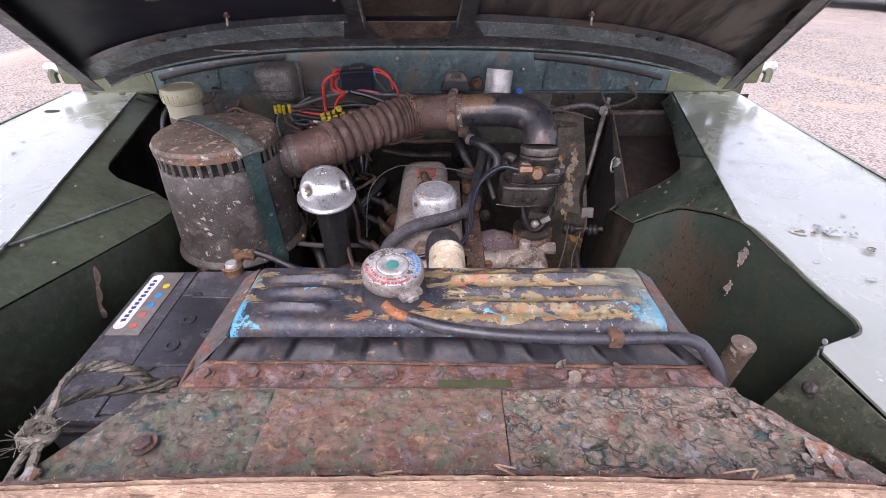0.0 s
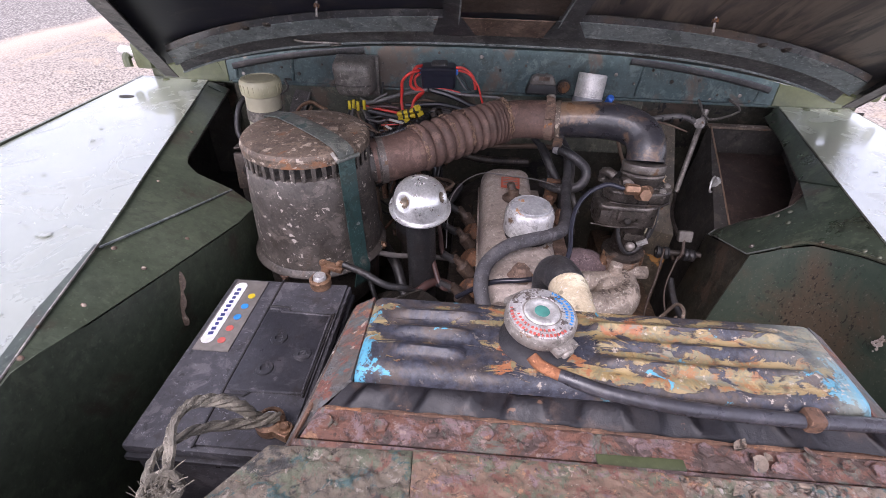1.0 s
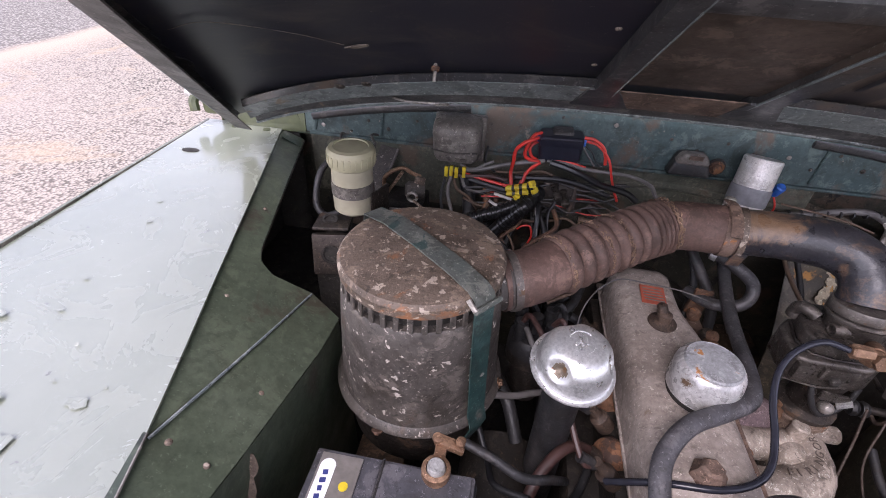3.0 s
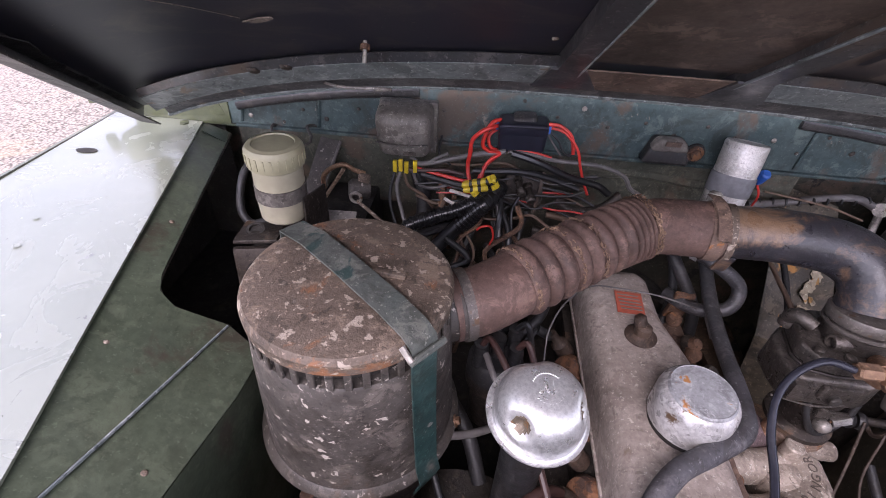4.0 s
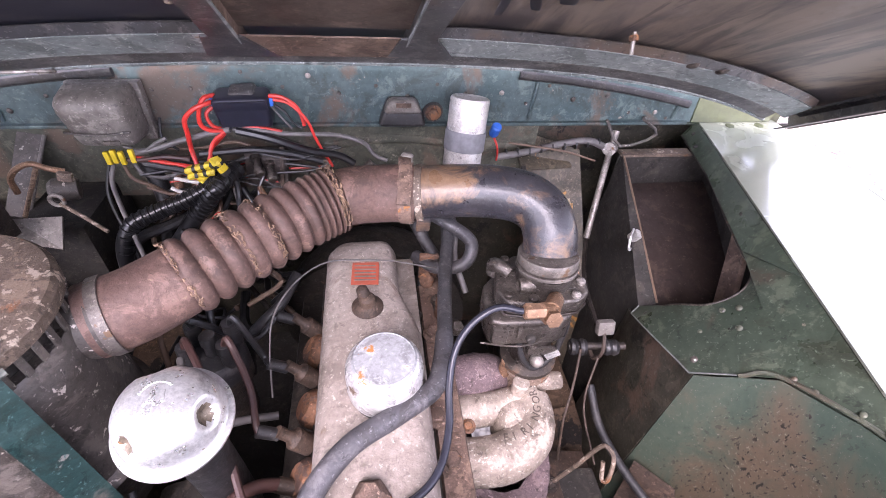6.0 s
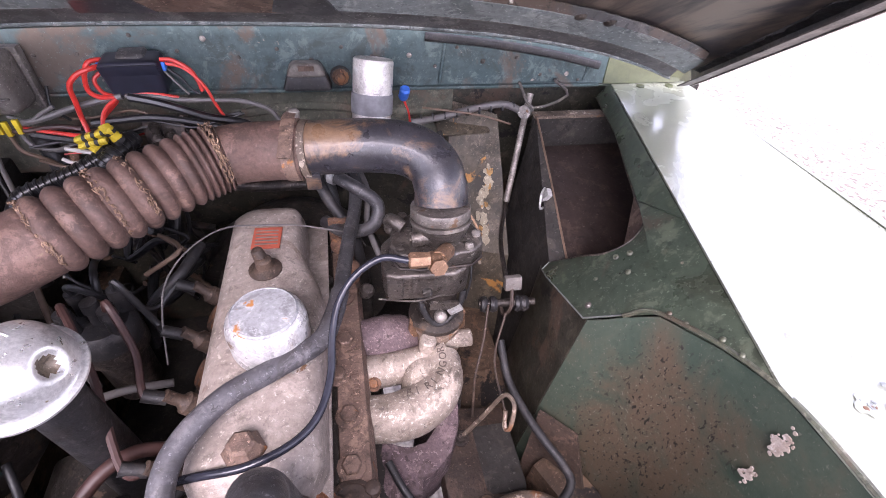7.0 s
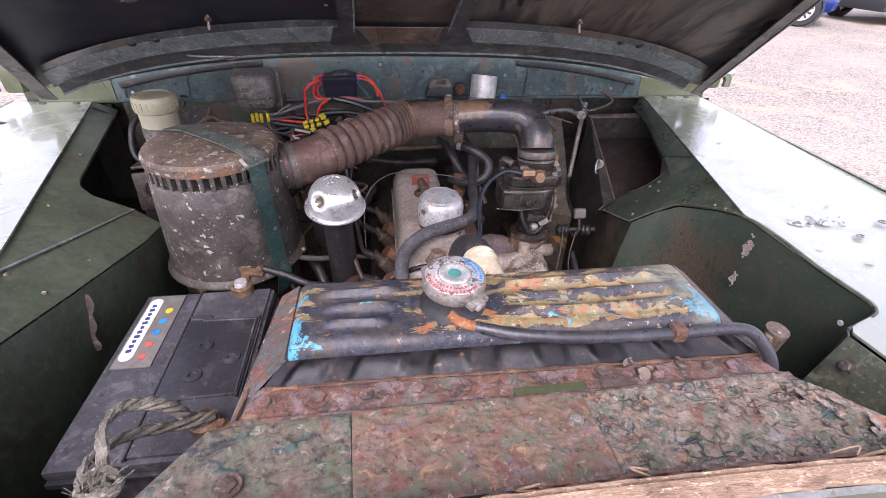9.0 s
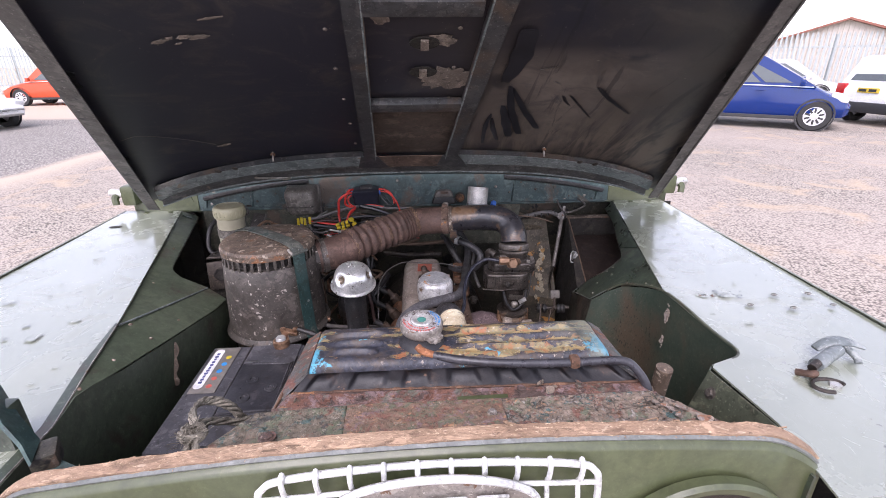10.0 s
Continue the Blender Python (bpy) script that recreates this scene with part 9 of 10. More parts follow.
def dent(side, x, y, r, bare):
    n = 16
    k = [0.7 + 0.5 * rd.random() for _ in range(n)]
    el = rd.uniform(0.5, 0.9)
    b = bmesh.new()
    rings = []
    for f, z in ((1.25, 0.0001), (1.05, 0.00035), (0.92, 0.00035), (0.75, 0.0001), (0.35, 0.0001)):
        rings.append([b.verts.new((x + r * f * k[i] * math.cos(2 * math.pi * i / n), y + r * f * k[i] * el * math.sin(2 * math.pi * i / n), WING_Z + z)) for i in range(n)])
    for a, c in zip(rings, rings[1:]):
        for i in range(n):
            b.faces.new((a[i], a[(i + 1) % n], c[(i + 1) % n], c[i]))
    b.faces.new(rings[-1])
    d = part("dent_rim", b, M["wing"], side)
    if bare:
        ringp = [(x + r * 0.75 * math.cos(2 * math.pi * q / 16), y + r * 0.6 * math.sin(2 * math.pi * q / 16), WING_Z + 0.0004) for q in range(13)]
        part("bare_edge", tube(ringp, 0.0007, 5, 1), M["can"], d)
        part("bare_fastener", rivet_bm((x + 0.001, y, WING_Z + 0.0002), (0.1, 0, 1), r * 0.36, 0.0009), M["clamp"], d)


for side, spots in ((wing_l, [(-0.754, 0.605, 0.010), (-0.613, 0.474, 0.011), (-0.703, 0.471, 0.009), (-0.708, 0.679, 0.004), (-0.693, 0.626, 0.004), (-0.655, 0.514, 0.006), (-0.580, 0.525, 0.010), (-0.660, 0.475, 0.004), (-0.516, 0.386, 0.004), (-0.741, 0.861, 0.004), (-0.719, 0.807, 0.004), (-0.523, 0.349, 0.004)]),
                    (wing_r, [(0.634, 0.494, 0.0075), (0.704, 0.478, 0.008), (0.705, 0.528, 0.008), (0.773, 0.528, 0.008), (0.784, 0.483, 0.007), (0.665, 0.585, 0.004), (0.568, 0.538, 0.010), (0.612, 0.536, 0.010), (0.524, 0.534, 0.006), (0.545, 0.468, 0.004), (0.743, 0.782, 0.004), (0.702, 0.869, 0.004), (0.654, 0.85, 0.004), (0.589, 0.433, 0.006)])):
    for x, y, r in spots:
        dent(side, x, y, r, 0.0068 < r < 0.0085)
    for k in range(26):
        x = (rd.uniform(-0.84, -0.5) if side is wing_l else rd.uniform(0.53, 0.80))
        y = rd.uniform(0.12, 1.1)
        if side is wing_l and x > -0.46 - (y - 0.31) * 0.3 - 0.02 or side is wing_r and x < 0.5 + max(0, y - 0.567) * 0.24 + 0.02:
            continue
        dent(side, x, y, rd.uniform(0.001, 0.0024), False)
for k in range(34):
    x, y = rd.uniform(0.562, 0.650), 0.538 + rd.gauss(0, 0.007)
    r = rd.uniform(0.0012, 0.004)
    tilt = pose(x, y, WING_Z + 0.0006, rd.uniform(-9, 9), rd.uniform(-9, 9), rd.uniform(0, 360))
    part("paint_blister", sheet([tilt @ Vector((r * rd.uniform(0.6, 1.25) * math.cos(2 * math.pi * i / 9), 0.6 * r * rd.uniform(0.6, 1.25) * math.sin(2 * math.pi * i / 9), 0.0)) for i in range(9)], 0.0006, way=(0, 0, 1)), M["rust_dull"] if x < 0.596 and k % 2 else M["hood_strip"], wing_r, smooth=False)
part("slot", sheet([(-0.807 + 0.017 * math.cos(2 * math.pi * i / 20), 1.038 + 0.008 * math.sin(2 * math.pi * i / 20), WING_Z + 0.0008) for i in range(20)], 0.001, way=(0, 0, 1)), M["dark_void"], wing_l, smooth=False)
for x, y, z in ((-0.447, 0.507, 1.013), (-0.447, 0.600, 0.994), (-0.450, 0.70, 0.974), (-0.455, 0.42, 1.030), (-0.59, 0.90, 1.029), (-0.538, 0.70, 1.029), (-0.452, 0.745, 0.965)):
    part("inner_rivet", rivet_bm((x, y, z), (0.45, 0, 0.9), 0.0032, 0.0016), M["can_lid"], wing_l)
part("scratch", tube([(-0.4305, 0.540, 0.982), (-0.4315, 0.530, 0.955), (-0.4325, 0.518, 0.93), (-0.4325, 0.514, 0.905)], lambda t: 0.003 + 0.004 * abs(math.sin(t * 9)), 8, 4, flat=(1.4, 0.3)), M["can_lid"], wing_l, "bare scraped patch")
for x, y, z in ((0.496, 0.80, 0.975), (0.505, 0.79, 0.990), (0.510, 0.71, 1.0), (0.535, 0.74, 1.022), (0.492, 0.765, 0.983), (0.645, 1.165, 1.029)):
    part("inner_rivet", rivet_bm((x, y, z), (-0.7, 0, 0.7), 0.0042, 0.002), M["green_pale"] if y < 0.9 else M["dark_void"], wing_r)
rs = random.Random(9)
for k in range(120):
    top = k % 3 != 0
    yc, zc, sp = (0.533, 1.003, 0.012) if top else (0.531, 0.952, 0.010)
    y, z = yc + rs.gauss(0, sp * 0.28), zc + rs.gauss(0, sp * 0.62)
    r = rs.uniform(0.0007, 0.0026)
    n = 9
    m = aim((0.5085 - (1.037 - z) * 0.034 - 0.0036 - abs(y - 0.5) * 0.01, y, z), (-1, 0, 0.03))
    ring = [m @ Vector((r * rs.uniform(0.8, 1.15) * math.cos(2 * math.pi * i / n), r * rs.uniform(0.8, 1.15) * math.sin(2 * math.pi * i / n), 0.001)) for i in range(n)]
    part("rust_scab", sheet(ring, 0.001, way=(-1, 0, 0)), M["scab"], wing_r, smooth=False)
for y, z in ((0.65, 0.985), (0.60, 0.86), (0.349, 0.985)):
    part("hole", lathe([(0.005, 0), (0.004, 0.001), (0, 0.001)], aim((0.4925, y, z) if y > 0.4 else (0.5105, 0.372, 1.003), (-1, 0, 0.02)) @ Matrix.Diagonal((0.8, 0.8, 1, 1)), 16), M["dark_void"] if y > 0.4 else M["label_white"], wing_r)
for y, z in ((0.300, 1.015), (0.235, 0.985)):
    part("panel_bolt", bolt_bm((0.443 if y > 0.27 else 0.452, y, z), (-1, 0, 0.35), 0.0065, 0.005), M["can"], wing_r)

catch = thing("bonnet_catch", (0.63, 0.33, WING_Z), "grey metal spring catch lying on the wing top", "catch")
part("barrel", tube([(0.594, 0.304, 1.053), (0.652, 0.333, 1.056)], 0.0095, 18, 2), M["hood_strip"], catch)
part("spring_end", tube([(0.580, 0.295, 1.055), (0.594, 0.303, 1.058)], 0.006, 12, 2), M["steel_dark"], catch)
part("handle", tube([(0.624, 0.342, 1.054), (0.642, 0.343, 1.063), (0.660, 0.341, 1.066), (0.680, 0.343, 1.061), (0.700, 0.341, 1.053)], lambda t: 0.005 + 0.003 * math.sin(math.pi * t), 12, 6, flat=(1.4, 0.6)), M["hood_strip"], catch)
part("handle_leg", tube([(0.662, 0.338, 1.062), (0.670, 0.320, 1.052), (0.669, 0.312, 1.046)], 0.005, 10), M["hood_strip"], catch)
part("bracket", tube([(0.563, 0.300, 1.046), (0.572, 0.286, 1.052), (0.582, 0.290, 1.050), (0.585, 0.300, 1.046)], 0.005, 8), M["iron"], catch)
part("ring", tube([(0.585 + 0.022 * math.cos(a), 0.268 + 0.014 * math.sin(a), 1.046) for a in [2 * math.pi * i / 18 for i in range(14)]], 0.0028, 8, 2), M["steel_dark"], catch)
part("nut", lathe([(0.008, 0), (0.008, 0.005), (0, 0.006)], pose(0.598, 0.272, 1.041), 6), M["zinc"], catch)
tab = thing("wing_stay", (-0.46, 0.25, 1.02), "bent green painted steel stay at the wing front", "bracket")
part("plate", strip([(-0.53, 0.315, 1.112), (-0.488, 0.274, 1.10), (-0.44, 0.235, 1.082), (-0.408, 0.215, 1.064)], [(-0.47, 0.245, 1.112), (-0.430, 0.204, 1.10), (-0.405, 0.190, 1.082), (-0.392, 0.180, 1.064)], 0.004), M["strap"], tab)
part("foot", box((-0.462, 0.240, 1.068), (0.03, 0.03, 0.058), 0.004), M["green"], tab)
part("hinge_block", box((-0.396, 0.205, 1.052), (0.026, 0.034, 0.026), 0.005, (0, 0, 30)), M["wall_dark"], tab)
part("tip", sheet([(-0.385, 0.206, 1.048), (-0.352, 0.192, 1.046), (-0.372, 0.172, 1.044), (-0.392, 0.184, 1.048)], 0.003, way=(0, 0, 1)), M["strap_dust"], tab, smooth=False)

# ---- hoses, conduits and rods behind and beside the engine ----
tangle = thing("wiring_loom", (-0.15, 1.08, 0.6), "dark tangle of conduits and pipes below the bulkhead", "wiring")
for pts, r, mk in (
    ([(-0.165, 1.120, 1.000), (-0.185, 1.095, 0.988), (-0.222, 1.080, 0.972), (-0.262, 1.07, 0.960), (-0.300, 1.055, 0.945), (-0.320, 1.04, 0.90), (-0.325, 1.03, 0.80)], 0.0115, "black_shiny"),
    ([(-0.150, 1.125, 1.000), (-0.173, 1.085, 0.990), (-0.196, 1.080, 0.965), (-0.218, 1.078, 0.940), (-0.240, 1.075, 0.912), (-0.266, 1.07, 0.88)], 0.0125, "black_shiny"),
    ([(-0.15, 1.12, 0.965), (-0.13, 1.10, 0.93), (-0.125, 1.07, 0.88), (-0.13, 1.05, 0.80)], 0.006, "black_shiny"),
    ([(-0.323, 1.12, 1.011), (-0.325, 1.10, 0.99), (-0.305, 1.06, 0.95), (-0.282, 1.02, 0.904), (-0.28, 1.01, 0.86)], 0.0034, "grey_wire"),
    ([(-0.255, 1.16, 0.99), (-0.25, 1.13, 0.95), (-0.255, 1.10, 0.88), (-0.25, 1.08, 0.80)], 0.0075, "iron"),
    ([(-0.235, 1.17, 0.99), (-0.23, 1.14, 0.94), (-0.235, 1.12, 0.86)], 0.005, "iron"),
    ([(-0.30, 1.17, 0.99), (-0.285, 1.15, 0.93), (-0.29, 1.12, 0.86)], 0.014, "black"),
    ([(-0.05, 1.15, 0.97), (-0.02, 1.14, 0.955), (0.03, 1.15, 0.96), (0.06, 1.16, 0.985)], 0.008, "steel_dark"),
    ([(-0.06, 1.16, 0.93), (0.02, 1.15, 0.925), (0.12, 1.15, 0.93), (0.20, 1.16, 0.92)], 0.006, "brown_wire"),
    ([(-0.08, 1.15, 0.90), (0.0, 1.13, 0.895), (0.10, 1.12, 0.90)], 0.010, "steel_dark"),
    ([(0.10, 1.10, 0.97), (0.13, 1.06, 0.95), (0.14, 1.02, 0.90), (0.13, 0.99, 0.85)], 0.007, "black"),
    ([(0.17, 1.10, 0.96), (0.19, 1.05, 0.93), (0.185, 1.0, 0.90), (0.20, 0.96, 0.86)], 0.005, "grey_wire"),
    ([(0.30, 1.15, 0.97), (0.315, 1.08, 0.92), (0.318, 1.0, 0.90), (0.31, 0.94, 0.87)], 0.004, "brown_wire"),
    ([(0.33, 1.16, 0.97), (0.345, 1.08, 0.90), (0.335, 0.98, 0.84)], 0.005, "black"),
    ([(0.30, 0.86, 1.0), (0.312, 0.85, 0.97), (0.312, 0.83, 0.93), (0.305, 0.82, 0.90)], 0.0014, "black_wire"),
    ([(0.345, 0.83, 0.87), (0.335, 0.80, 0.82), (0.32, 0.77, 0.78), (0.315, 0.74, 0.72)], 0.0020, "mount"),
    ([(0.37, 0.82, 0.86), (0.35, 0.78, 0.80), (0.36, 0.72, 0.74)], 0.0018, "mount"),
    ([(-0.06, 0.98, 0.90), (-0.08, 0.93, 0.89), (-0.12, 0.90, 0.86), (-0.13, 0.88, 0.80)], 0.008, "black"),
    ([(-0.18, 0.98, 0.90), (-0.17, 0.93, 0.93), (-0.15, 0.88, 0.95), (-0.145, 0.86, 0.93)], 0.0045, "black_wire"),
    ([(-0.20, 0.80, 0.86), (-0.17, 0.76, 0.84), (-0.15, 0.72, 0.80)], 0.010, "black"),
    ([(-0.20, 0.72, 0.90), (-0.165, 0.74, 0.88), (-0.12, 0.77, 0.86), (-0.07, 0.78, 0.85)], 0.005, "grey_wire"),
    ([(-0.16, 0.80, 0.955), (-0.15, 0.775, 0.95), (-0.135, 0.76, 0.925), (-0.13, 0.76, 0.89)], 0.004, "grey_wire"),
    ([(-0.21, 0.70, 0.86), (-0.19, 0.66, 0.84), (-0.18, 0.62, 0.86), (-0.14, 0.60, 0.88)], 0.0045, "black_wire"),
    ([(-0.09, 0.63, 0.80), (-0.06, 0.67, 0.79), (-0.04, 0.72, 0.80)], 0.006, "black"),
    ([(-0.23, 0.90, 0.93), (-0.22, 0.87, 0.89), (-0.21, 0.84, 0.84)], 0.004, "brown_wire"),
    ([(0.18, 0.66, 0.80), (0.20, 0.62, 0.79), (0.24, 0.58, 0.76), (0.30, 0.56, 0.72)], 0.005, "black"),
):
    part("conduit", tube(pts, r, 10), M[mk], tangle)
for base_pts2, r in (([(-0.165, 1.120, 1.000), (-0.185, 1.095, 0.988), (-0.222, 1.080, 0.972), (-0.262, 1.07, 0.960), (-0.300, 1.055, 0.945), (-0.320, 1.04, 0.90)], 0.0118), ([(-0.150, 1.125, 1.000), (-0.173, 1.085, 0.990), (-0.196, 1.080, 0.965), (-0.218, 1.078, 0.940)], 0.0128)):
    pth = spline(base_pts2, 9)
    for i in range(1, len(pth) - 1, 2):
        part("wrap_ring", lathe([(r, 0), (r * 1.12, 0.001), (r * 1.12, 0.004), (r, 0.005)], aim(pth[i], pth[i + 1] - pth[i - 1]), 12, cap=False), M["black_shiny"], tangle)
cl = random.Random(17)
for k in range(26):
    x, y, z = cl.uniform(-0.30, -0.08), cl.uniform(0.88, 1.12), cl.uniform(0.80, 0.90)
    pts = [(x, y, z)]
    for _ in range(3):
        x, y, z = x + cl.uniform(-0.05, 0.05), y + cl.uniform(-0.06, 0.06), z + cl.uniform(-0.04, 0.03)
        pts.append((x, y, z))
    part("conduit", tube(pts, cl.uniform(0.0025, 0.008), 8, 5), M[cl.choice(["black", "steel_dark", "black_wire", "brown_wire", "iron", "black_shiny"])], tangle)
bell = thing("bell_housing", (0.05, 1.08, 0.5), "grimy bell housing and brackets behind the engine", "engine part")
part("housing", lathe([(0.17, 0), (0.17, 0.06), (0.14, 0.12), (0.10, 0.16)], aim((0.055, 1.05, 0.70), (0, 1, 0)), 28), M["block"], bell)
part("rear_lug", box((0.055, 1.03, 0.86), (0.05, 0.03, 0.06), 0.008), M["block"], bell)
part("lift_eye", box((0.14, 0.985, 0.90), (0.03, 0.008, 0.06), 0.003, (10, 0, 0)), M["iron"], bell)
for k in range(7):
    x, y = 0.13 + cl.uniform(-0.02, 0.06), 0.90 + cl.uniform(-0.02, 0.10)
    part("boss", lathe([(0.011, 0), (0.012, 0.01), (0.008, 0.016), (0, 0.017)], aim((x, y, 0.86 + cl.uniform(-0.02, 0.02)), (cl.uniform(-0.3, 0.5), cl.uniform(-0.5, 0), 1)), 10), M[cl.choice(["iron", "steel_dark", "carb", "orange_rust"])], bell)

# curled paint flakes on the cowl's end
fl = random.Random(31)
for k in range(110):
    x = 0.20 + 0.225 * fl.random() ** 0.5
    y = fl.uniform(0.172, 0.266)
    if x > 0.325 + (0.275 - y) * 0.85:
        continue
    r = fl.uniform(0.002, 0.0045) if x < 0.33 else fl.uniform(0.004, 0.009)
    tilt = pose(x, y, 1.0335 + (0.282 - y) * 0.12 - max(0, x - 0.2) * 0.02, fl.uniform(-18, 18), fl.uniform(-18, 18), fl.uniform(0, 360))
    b = bmesh.new()
    rag = [fl.uniform(0.6, 1.3) for _ in range(12)]
    cup = [[b.verts.new(tilt @ Vector((r * f * rag[i] * math.cos(2 * math.pi * i / 12), r * 0.75 * f * rag[i] * math.sin(2 * math.pi * i / 12), 0.0013 * f * f * rag[i]))) for i in range(12)] for f in (1.0, 0.6)]
    for i in range(12):
        b.faces.new((cup[0][i], cup[0][(i + 1) % 12], cup[1][(i + 1) % 12], cup[1][i]))
    b.faces.new(cup[1])
    part("paint_flake", b, M["flake_pale"] if x > 0.335 else M["shelf_dark"], cowl, "curled paint flake")
# ---- yard: parked cars, fence, shed ----
def car(at, heading, length, width, height, paint, label, cabin, front_axle=0.72):
    """A parked car; x along its length (front +), lofted from cross-sections."""
    ob = thing("car", (0, 0, 0), label, "car", "parked cars")
    L2 = length / 2
    w = width / 2
    belt = height * 0.60
    secs = [(-L2, 0.42, belt * 0.86, 0.86), (-L2 + 0.10, 0.30, belt * 1.0, 0.95), (-L2 + 0.6, 0.26, belt, 1.0), (0, 0.24, belt * 0.99, 1.0), (cabin[3], 0.25, belt * 0.95, 1.0), (L2 - 0.45, 0.26, belt * 0.82, 0.97), (L2 - 0.1, 0.30, belt * 0.70, 0.88), (L2, 0.36, belt * 0.58, 0.74)]
    bm = bmesh.new()
    rings = []
    for x, z0, z1, f in secs:
        ww = w * f
        rings.append([bm.verts.new((x, s * a * ww, z)) for s, a, z in ((-1, 0.92, z0), (-1, 1.0, z0 + 0.12), (-1, 1.0, (z0 + z1) / 2), (-1, 0.97, z1 - 0.04), (-1, 0.86, z1), (1, 0.86, z1), (1, 0.97, z1 - 0.04), (1, 1.0, (z0 + z1) / 2), (1, 1.0, z0 + 0.12), (1, 0.92, z0))])
    for a, b in zip(rings, rings[1:]):
        for i in range(10):
            bm.faces.new((a[i], a[(i + 1) % 10], b[(i + 1) % 10], b[i]))
    bm.faces.new(rings[0])
    bm.faces.new(rings[-1])
    part("body", bm, paint, ob)
    x0, x1, x2, x3 = cabin  # tail base, roof back, roof front, windscreen base
    bm = bmesh.new()
    lo = [(x0, belt - 0.02), (x3, belt * 0.93)]
    zb = belt - 0.03
    base = [bm.verts.new((x, s * w * 0.90, zb)) for x, s in ((x0, -1), (x3, -1), (x3, 1), (x0, 1))]
    mid = [bm.verts.new((x, s * w * 0.76, height - 0.06)) for x, s in ((x1 - 0.03, -1), (x2 + 0.06, -1), (x2 + 0.06, 1), (x1 - 0.03, 1))]
    top = [bm.verts.new((x, s * w * 0.66, height)) for x, s in ((x1 + 0.12, -1), (x2 - 0.10, -1), (x2 - 0.10, 1), (x1 + 0.12, 1))]
    for a, b in ((base, mid), (mid, top)):
        for i in range(4):
            bm.faces.new((a[i], a[(i + 1) % 4], b[(i + 1) % 4], b[i]))
    bm.faces.new(top)
    part("roof", bm, paint, ob)

    def on_side(s, t, h):
        xa, xb = x0 + (x1 - x0) * h, x3 + (x2 - x3) * h
        return Vector((xa + (xb - xa) * t, s * (w * (0.90 - 0.14 * h) + 0.012), zb + (height - 0.06 - zb) * h))
    for s in (-1, 1):
        for t0, t1 in ((0.10, 0.40), (0.44, 0.70), (0.73, 0.90)):
            part("side_window", sheet([on_side(s, t0, 0.12), on_side(s, t1, 0.12), on_side(s, t1 if t1 < 0.85 else 0.82, 0.88), on_side(s, t0, 0.88)], 0.006, way=(0, s, 0.2)), M["window_glass"], ob, smooth=False)
        part("belt_trim", tube([(x0 + 0.1, s * (w * 0.985), belt - 0.005), ((x0 + x3) / 2, s * (w * 0.99), belt - 0.005), (x3 - 0.05, s * (w * 0.985), belt * 0.955)], 0.012, 6, 4), M["alloy"], ob)
        part("sill", box((0, s * (w - 0.01), 0.27), (length * 0.55, 0.03, 0.08), 0.01), M["trim_black"], ob)
        part("mirror", box((x3 - 0.25, s * (w + 0.08), belt + 0.06), (0.10, 0.16, 0.12), 0.03), paint, ob)
        for t in (0.42, 0.72):
            part("door_handle", box((x0 + (x3 - x0) * t - 0.12, s * (w + 0.008), belt - 0.12), (0.16, 0.03, 0.03), 0.008), paint, ob)
        part("tail_lamp", box((-L2 + 0.05, s * w * 0.80, belt * 0.86), (0.12, w * 0.26, 0.24), 0.03), M["lamp_red"], ob)
        part("headlamp", box((L2 - 0.22, s * w * 0.74, belt * 0.72), (0.34, w * 0.30, 0.13), 0.04, (0, 12, 0)), M["lamp_clear"], ob)
        for xw in (-L2 + 0.72, L2 - front_axle):
            tyre = part("tyre", lathe([(0.20, -0.10), (0.29, -0.10), (0.315, -0.07), (0.315, 0.07), (0.29, 0.10), (0.20, 0.10), (0.20, -0.10)], pose(xw, s * (w - 0.09), 0.315, 90, 0, 0), 32, cap=False), M["tyre"], ob)
            bm = lathe([(0.205, 0.06), (0.205, 0.095), (0.190, 0.098), (0.180, 0.080), (0.07, 0.092), (0.05, 0.10), (0.0, 0.10)], pose(xw, s * (w - 0.09), 0.315, -90 * s, 0, 0), 32)
            part("rim", bm, M["alloy"], tyre)
            for k in range(10):
                a = 2 * math.pi * (k + 0.5) / 10
                part("rim_slot", box((xw + 0.125 * math.cos(a), s * (w - 0.002), 0.315 + 0.125 * math.sin(a)), (0.10, 0.010, 0.038), 0.004, (0, -math.degrees(a), 0), 1), M["trim_black"], tyre)
            part("wheel_arch", lathe([(0.36, -0.02), (0.36, 0.015), (0.325, 0.015), (0.325, -0.02)], pose(xw, s * (w - 0.005), 0.33, 90, 0, 0), 32, cap=False), M["trim_black"], ob)

    def on_end(back, t, h):
        xa = (x0 + (x1 - x0) * h - 0.012) if back else (x3 + (x2 - x3) * h + 0.012)
        return Vector((xa, (t * 2 - 1) * w * (0.86 - 0.14 * h), zb + (height - 0.06 - zb) * h))
    part("rear_window", sheet([on_end(True, 0.08, 0.15), on_end(True, 0.92, 0.15), on_end(True, 0.88, 0.90), on_end(True, 0.12, 0.90)], 0.006, way=(-1, 0, 0.3)), M["window_glass"], ob, smooth=False)
    part("windscreen", sheet([on_end(False, 0.05, 0.05), on_end(False, 0.95, 0.05), on_end(False, 0.92, 0.92), on_end(False, 0.08, 0.92)], 0.006, way=(1, 0, 0.5)), M["window_glass"], ob, smooth=False)
    part("rear_bumper", box((-L2 + 0.05, 0, 0.40), (0.22, width * 0.94, 0.24), 0.05), M["trim_black"], ob)
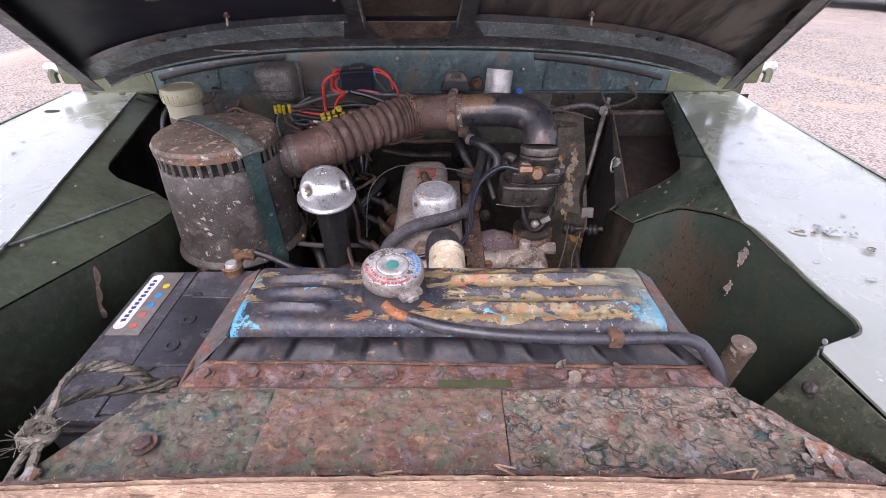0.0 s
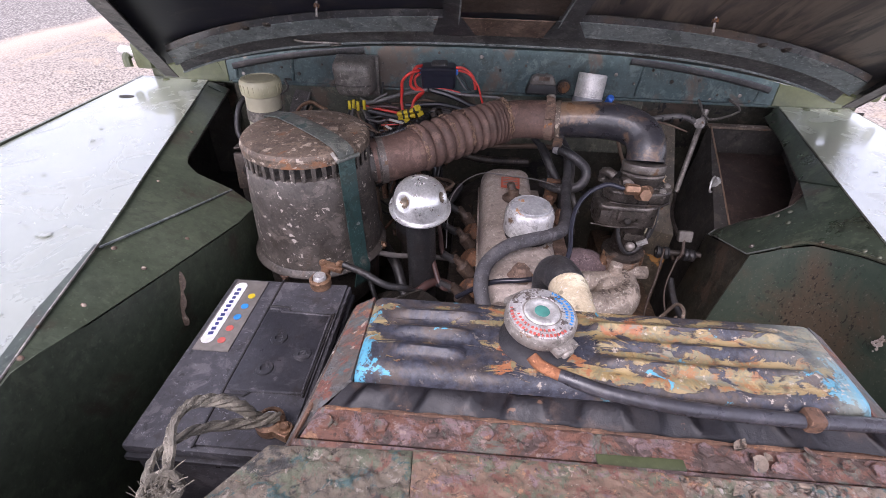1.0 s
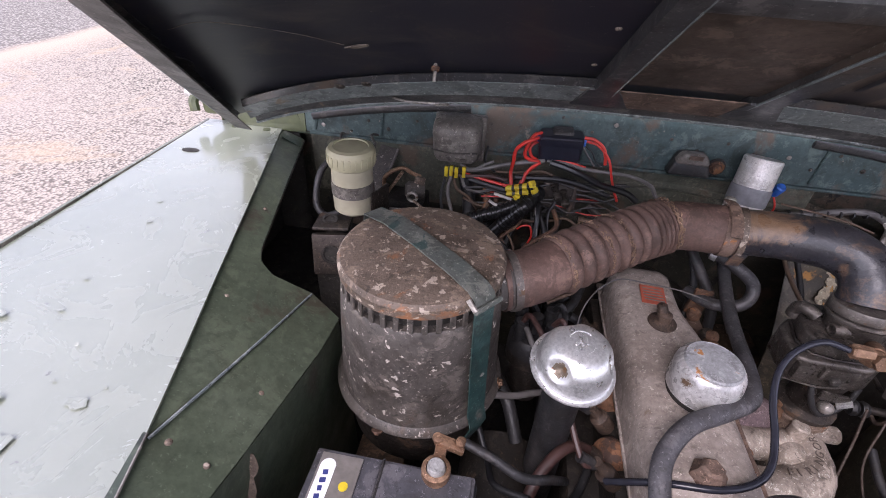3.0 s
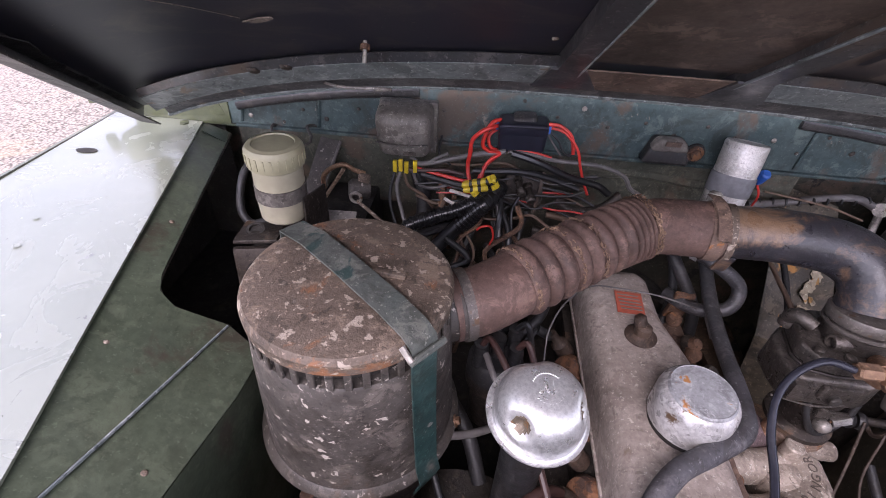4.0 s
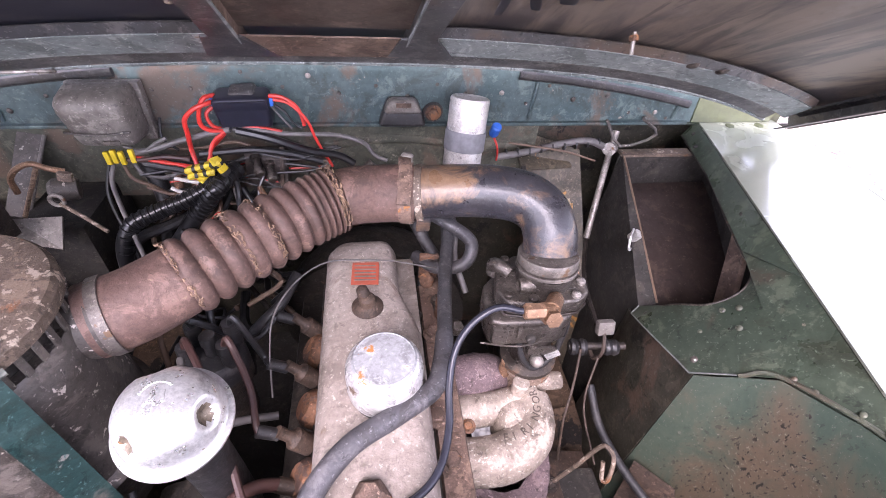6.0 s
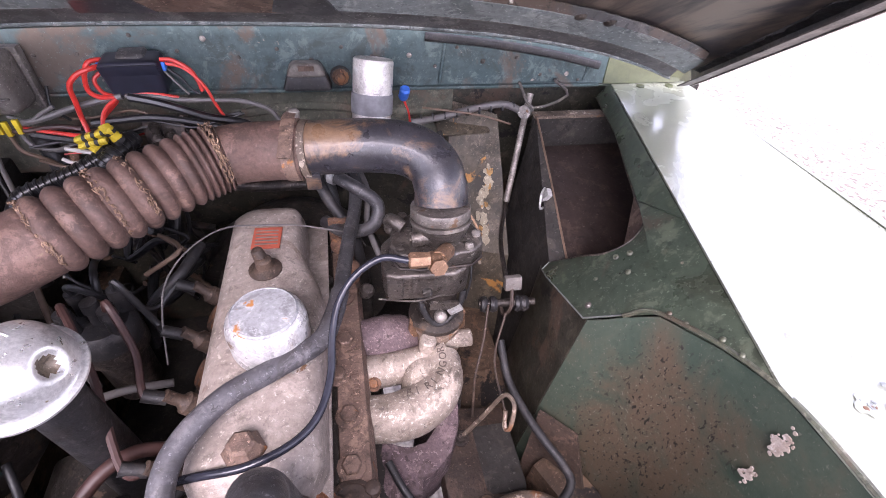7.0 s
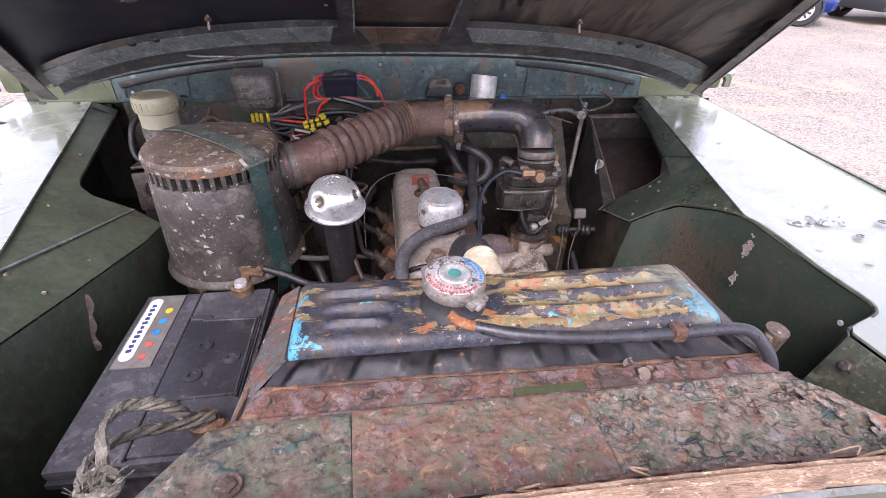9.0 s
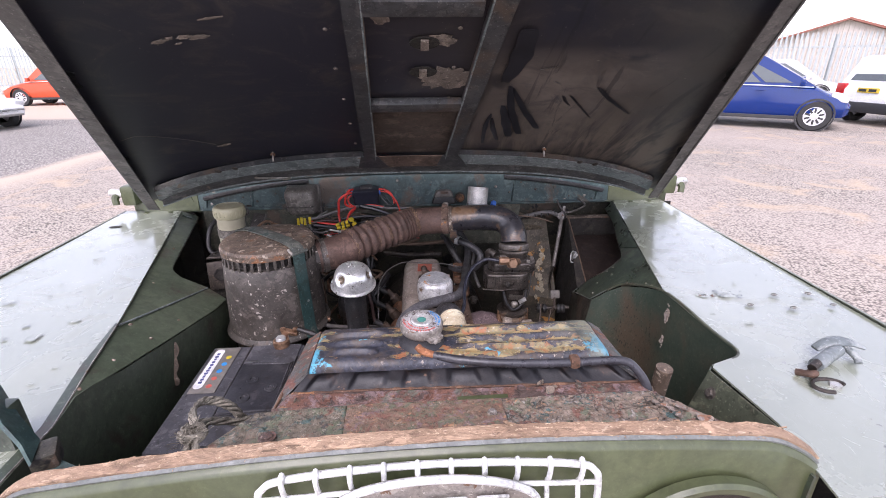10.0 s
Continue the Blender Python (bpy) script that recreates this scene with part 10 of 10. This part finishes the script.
    part("number_plate", box((-L2 - 0.01, 0, belt * 0.84), (0.02, 0.52, 0.11), 0.004), M["plate_yellow"], ob)
    for k in range(2):
        part("plate_bar", box((-L2 - 0.022, -0.11 + 0.24 * k, belt * 0.84), (0.004, 0.18, 0.06)), M["trim_black"], ob)
    part("front_grille", box((L2 - 0.04, 0, belt * 0.50), (0.08, width * 0.55, 0.14), 0.03), M["trim_black"], ob)
    ob.matrix_basis = pose(at[0], at[1], 0, 0, 0, heading)
    return ob


car((8.30, 11.25), -39.3, 3.92, 1.80, 1.60, M["blue_paint"], "blue five-door car parked in the yard", (-1.90, -1.65, 0.18, 1.28), 0.58)
car((12.85, 10.75), 4, 4.12, 1.80, 1.57, M["white_paint"], "white small off-roader seen from behind, with dark bumper", (-1.98, -1.70, 0.35, 1.15))
car((13.6, 17.2), -35, 3.9, 1.7, 1.5, M["white_paint"], "white hatchback parked by the fence", (-1.85, -1.5, 0.35, 1.2))
car((-14.0, 20.3), 184, 4.0, 1.64, 1.52, M["red_paint"], "faded red old hatchback parked across the yard", (-1.80, -1.45, 0.35, 1.05))
car((-11.9, 12.1), -8, 4.0, 1.7, 1.45, M["white_paint"], "white car with a dark bumper at the yard edge", (-1.85, -1.5, 0.35, 1.2))


def fence(x0, y0, x1, y1, n, height, label):
    ob = thing("fence", ((x0 + x1) / 2, (y0 + y1) / 2, 0), label, "fence")
    a, b = Vector((x0, y0, 0)), Vector((x1, y1, 0))
    d = (b - a).normalized()
    ang = math.degrees(math.atan2(d.y, d.x))
    for z in (0.45, height - 0.45):
        part("rail", box(tuple((a + b) / 2 + Vector((0, 0, z))), ((b - a).length, 0.05, 0.06), 0.006, (0, 0, ang)), M["fence"], ob)
    me = None
    for i in range(n):
        p = a.lerp(b, (i + 0.5) / n)
        if me is None:
            bm = box((0, 0, height / 2), (0.07, 0.012, height), 0.003, (0, 0, ang), 1)
            bm = box((0, 0, height + 0.03), (0.045, 0.012, 0.08), 0.002, (0, 0, ang), 1, bm)
            me = finish(bm, "pale", M["fence"], False)
        o = new("pale", me)
        o.parent = ob
        o.location = p - Vector(ob.location) + Vector((d.y, -d.x, 0)) * 0.04
    for i in range(int((b - a).length / 2.75) + 1):
        p = a + d * 2.75 * i
        part("post", box((p.x - d.y * 0.08, p.y + d.x * 0.08, height / 2), (0.10, 0.10, height), 0.01, (0, 0, ang)), M["fence"], ob)
    return ob


fence(4.0, 24.0, 24.0, 15.0, 130, 2.4, "grey galvanised steel palisade fence")
fence(-30.0, 27.0, -10.0, 30.0, 120, 2.4, "pale galvanised steel palisade fence")

shed = thing("shed", (25.5, 28.0, 0), "cream clad industrial shed with a low gabled roof", "building")
sh = pose(25.5, 28.0, 0, 0, 0, -32)
gab = [(-3.9, 0, 0), (3.9, 0, 0), (3.9, 0, 2.5), (0, 0, 3.75), (-3.9, 0, 2.5)]
part("wall", sheet([sh @ Vector(p) for p in gab], 14, way=sh.to_3x3() @ Vector((0, -1, 0))), M["cladding"], shed, smooth=False)
for i in range(32):
    x = -3.8 + 7.6 * i / 31
    z1 = 3.75 - abs(x) * 1.25 / 3.9 - 0.08
    part("cladding_rib", box(tuple(sh @ Vector((x, -0.03, z1 / 2))), (0.06, 0.06, z1), 0, (0, 0, -32)), M["cladding"], shed)
for s in (-1, 1):
    part("roof", sheet([sh @ Vector(p) for p in ((s * 4.15, -0.35, 2.44), (0, -0.35, 3.77), (0, 14.2, 3.77), (s * 4.15, 14.2, 2.44))], 0.12, way=(0, 0, 1)), M["roof"], shed, smooth=False)

# ---- seat the assemblies ----
for ob, d in ((overflow, (-0.004, 0.001, 0.004)), (cowl, (0.004, 0.002, 0.010)), (grille, (0.008, 0.012, 0.011)), (batt, (0.013, -0.010, 0.010)),
              (clamp, (0.0, 0.010, 0.004)), (clamp2, (0.006, -0.006, 0.010)), (pipe_stub, (0.0, 0.002, 0.008)), 
              (link, (-0.006, 0.020, -0.031)), (rope, (0.004, 0.0, 0.010))):
    ob.location += Vector(d)
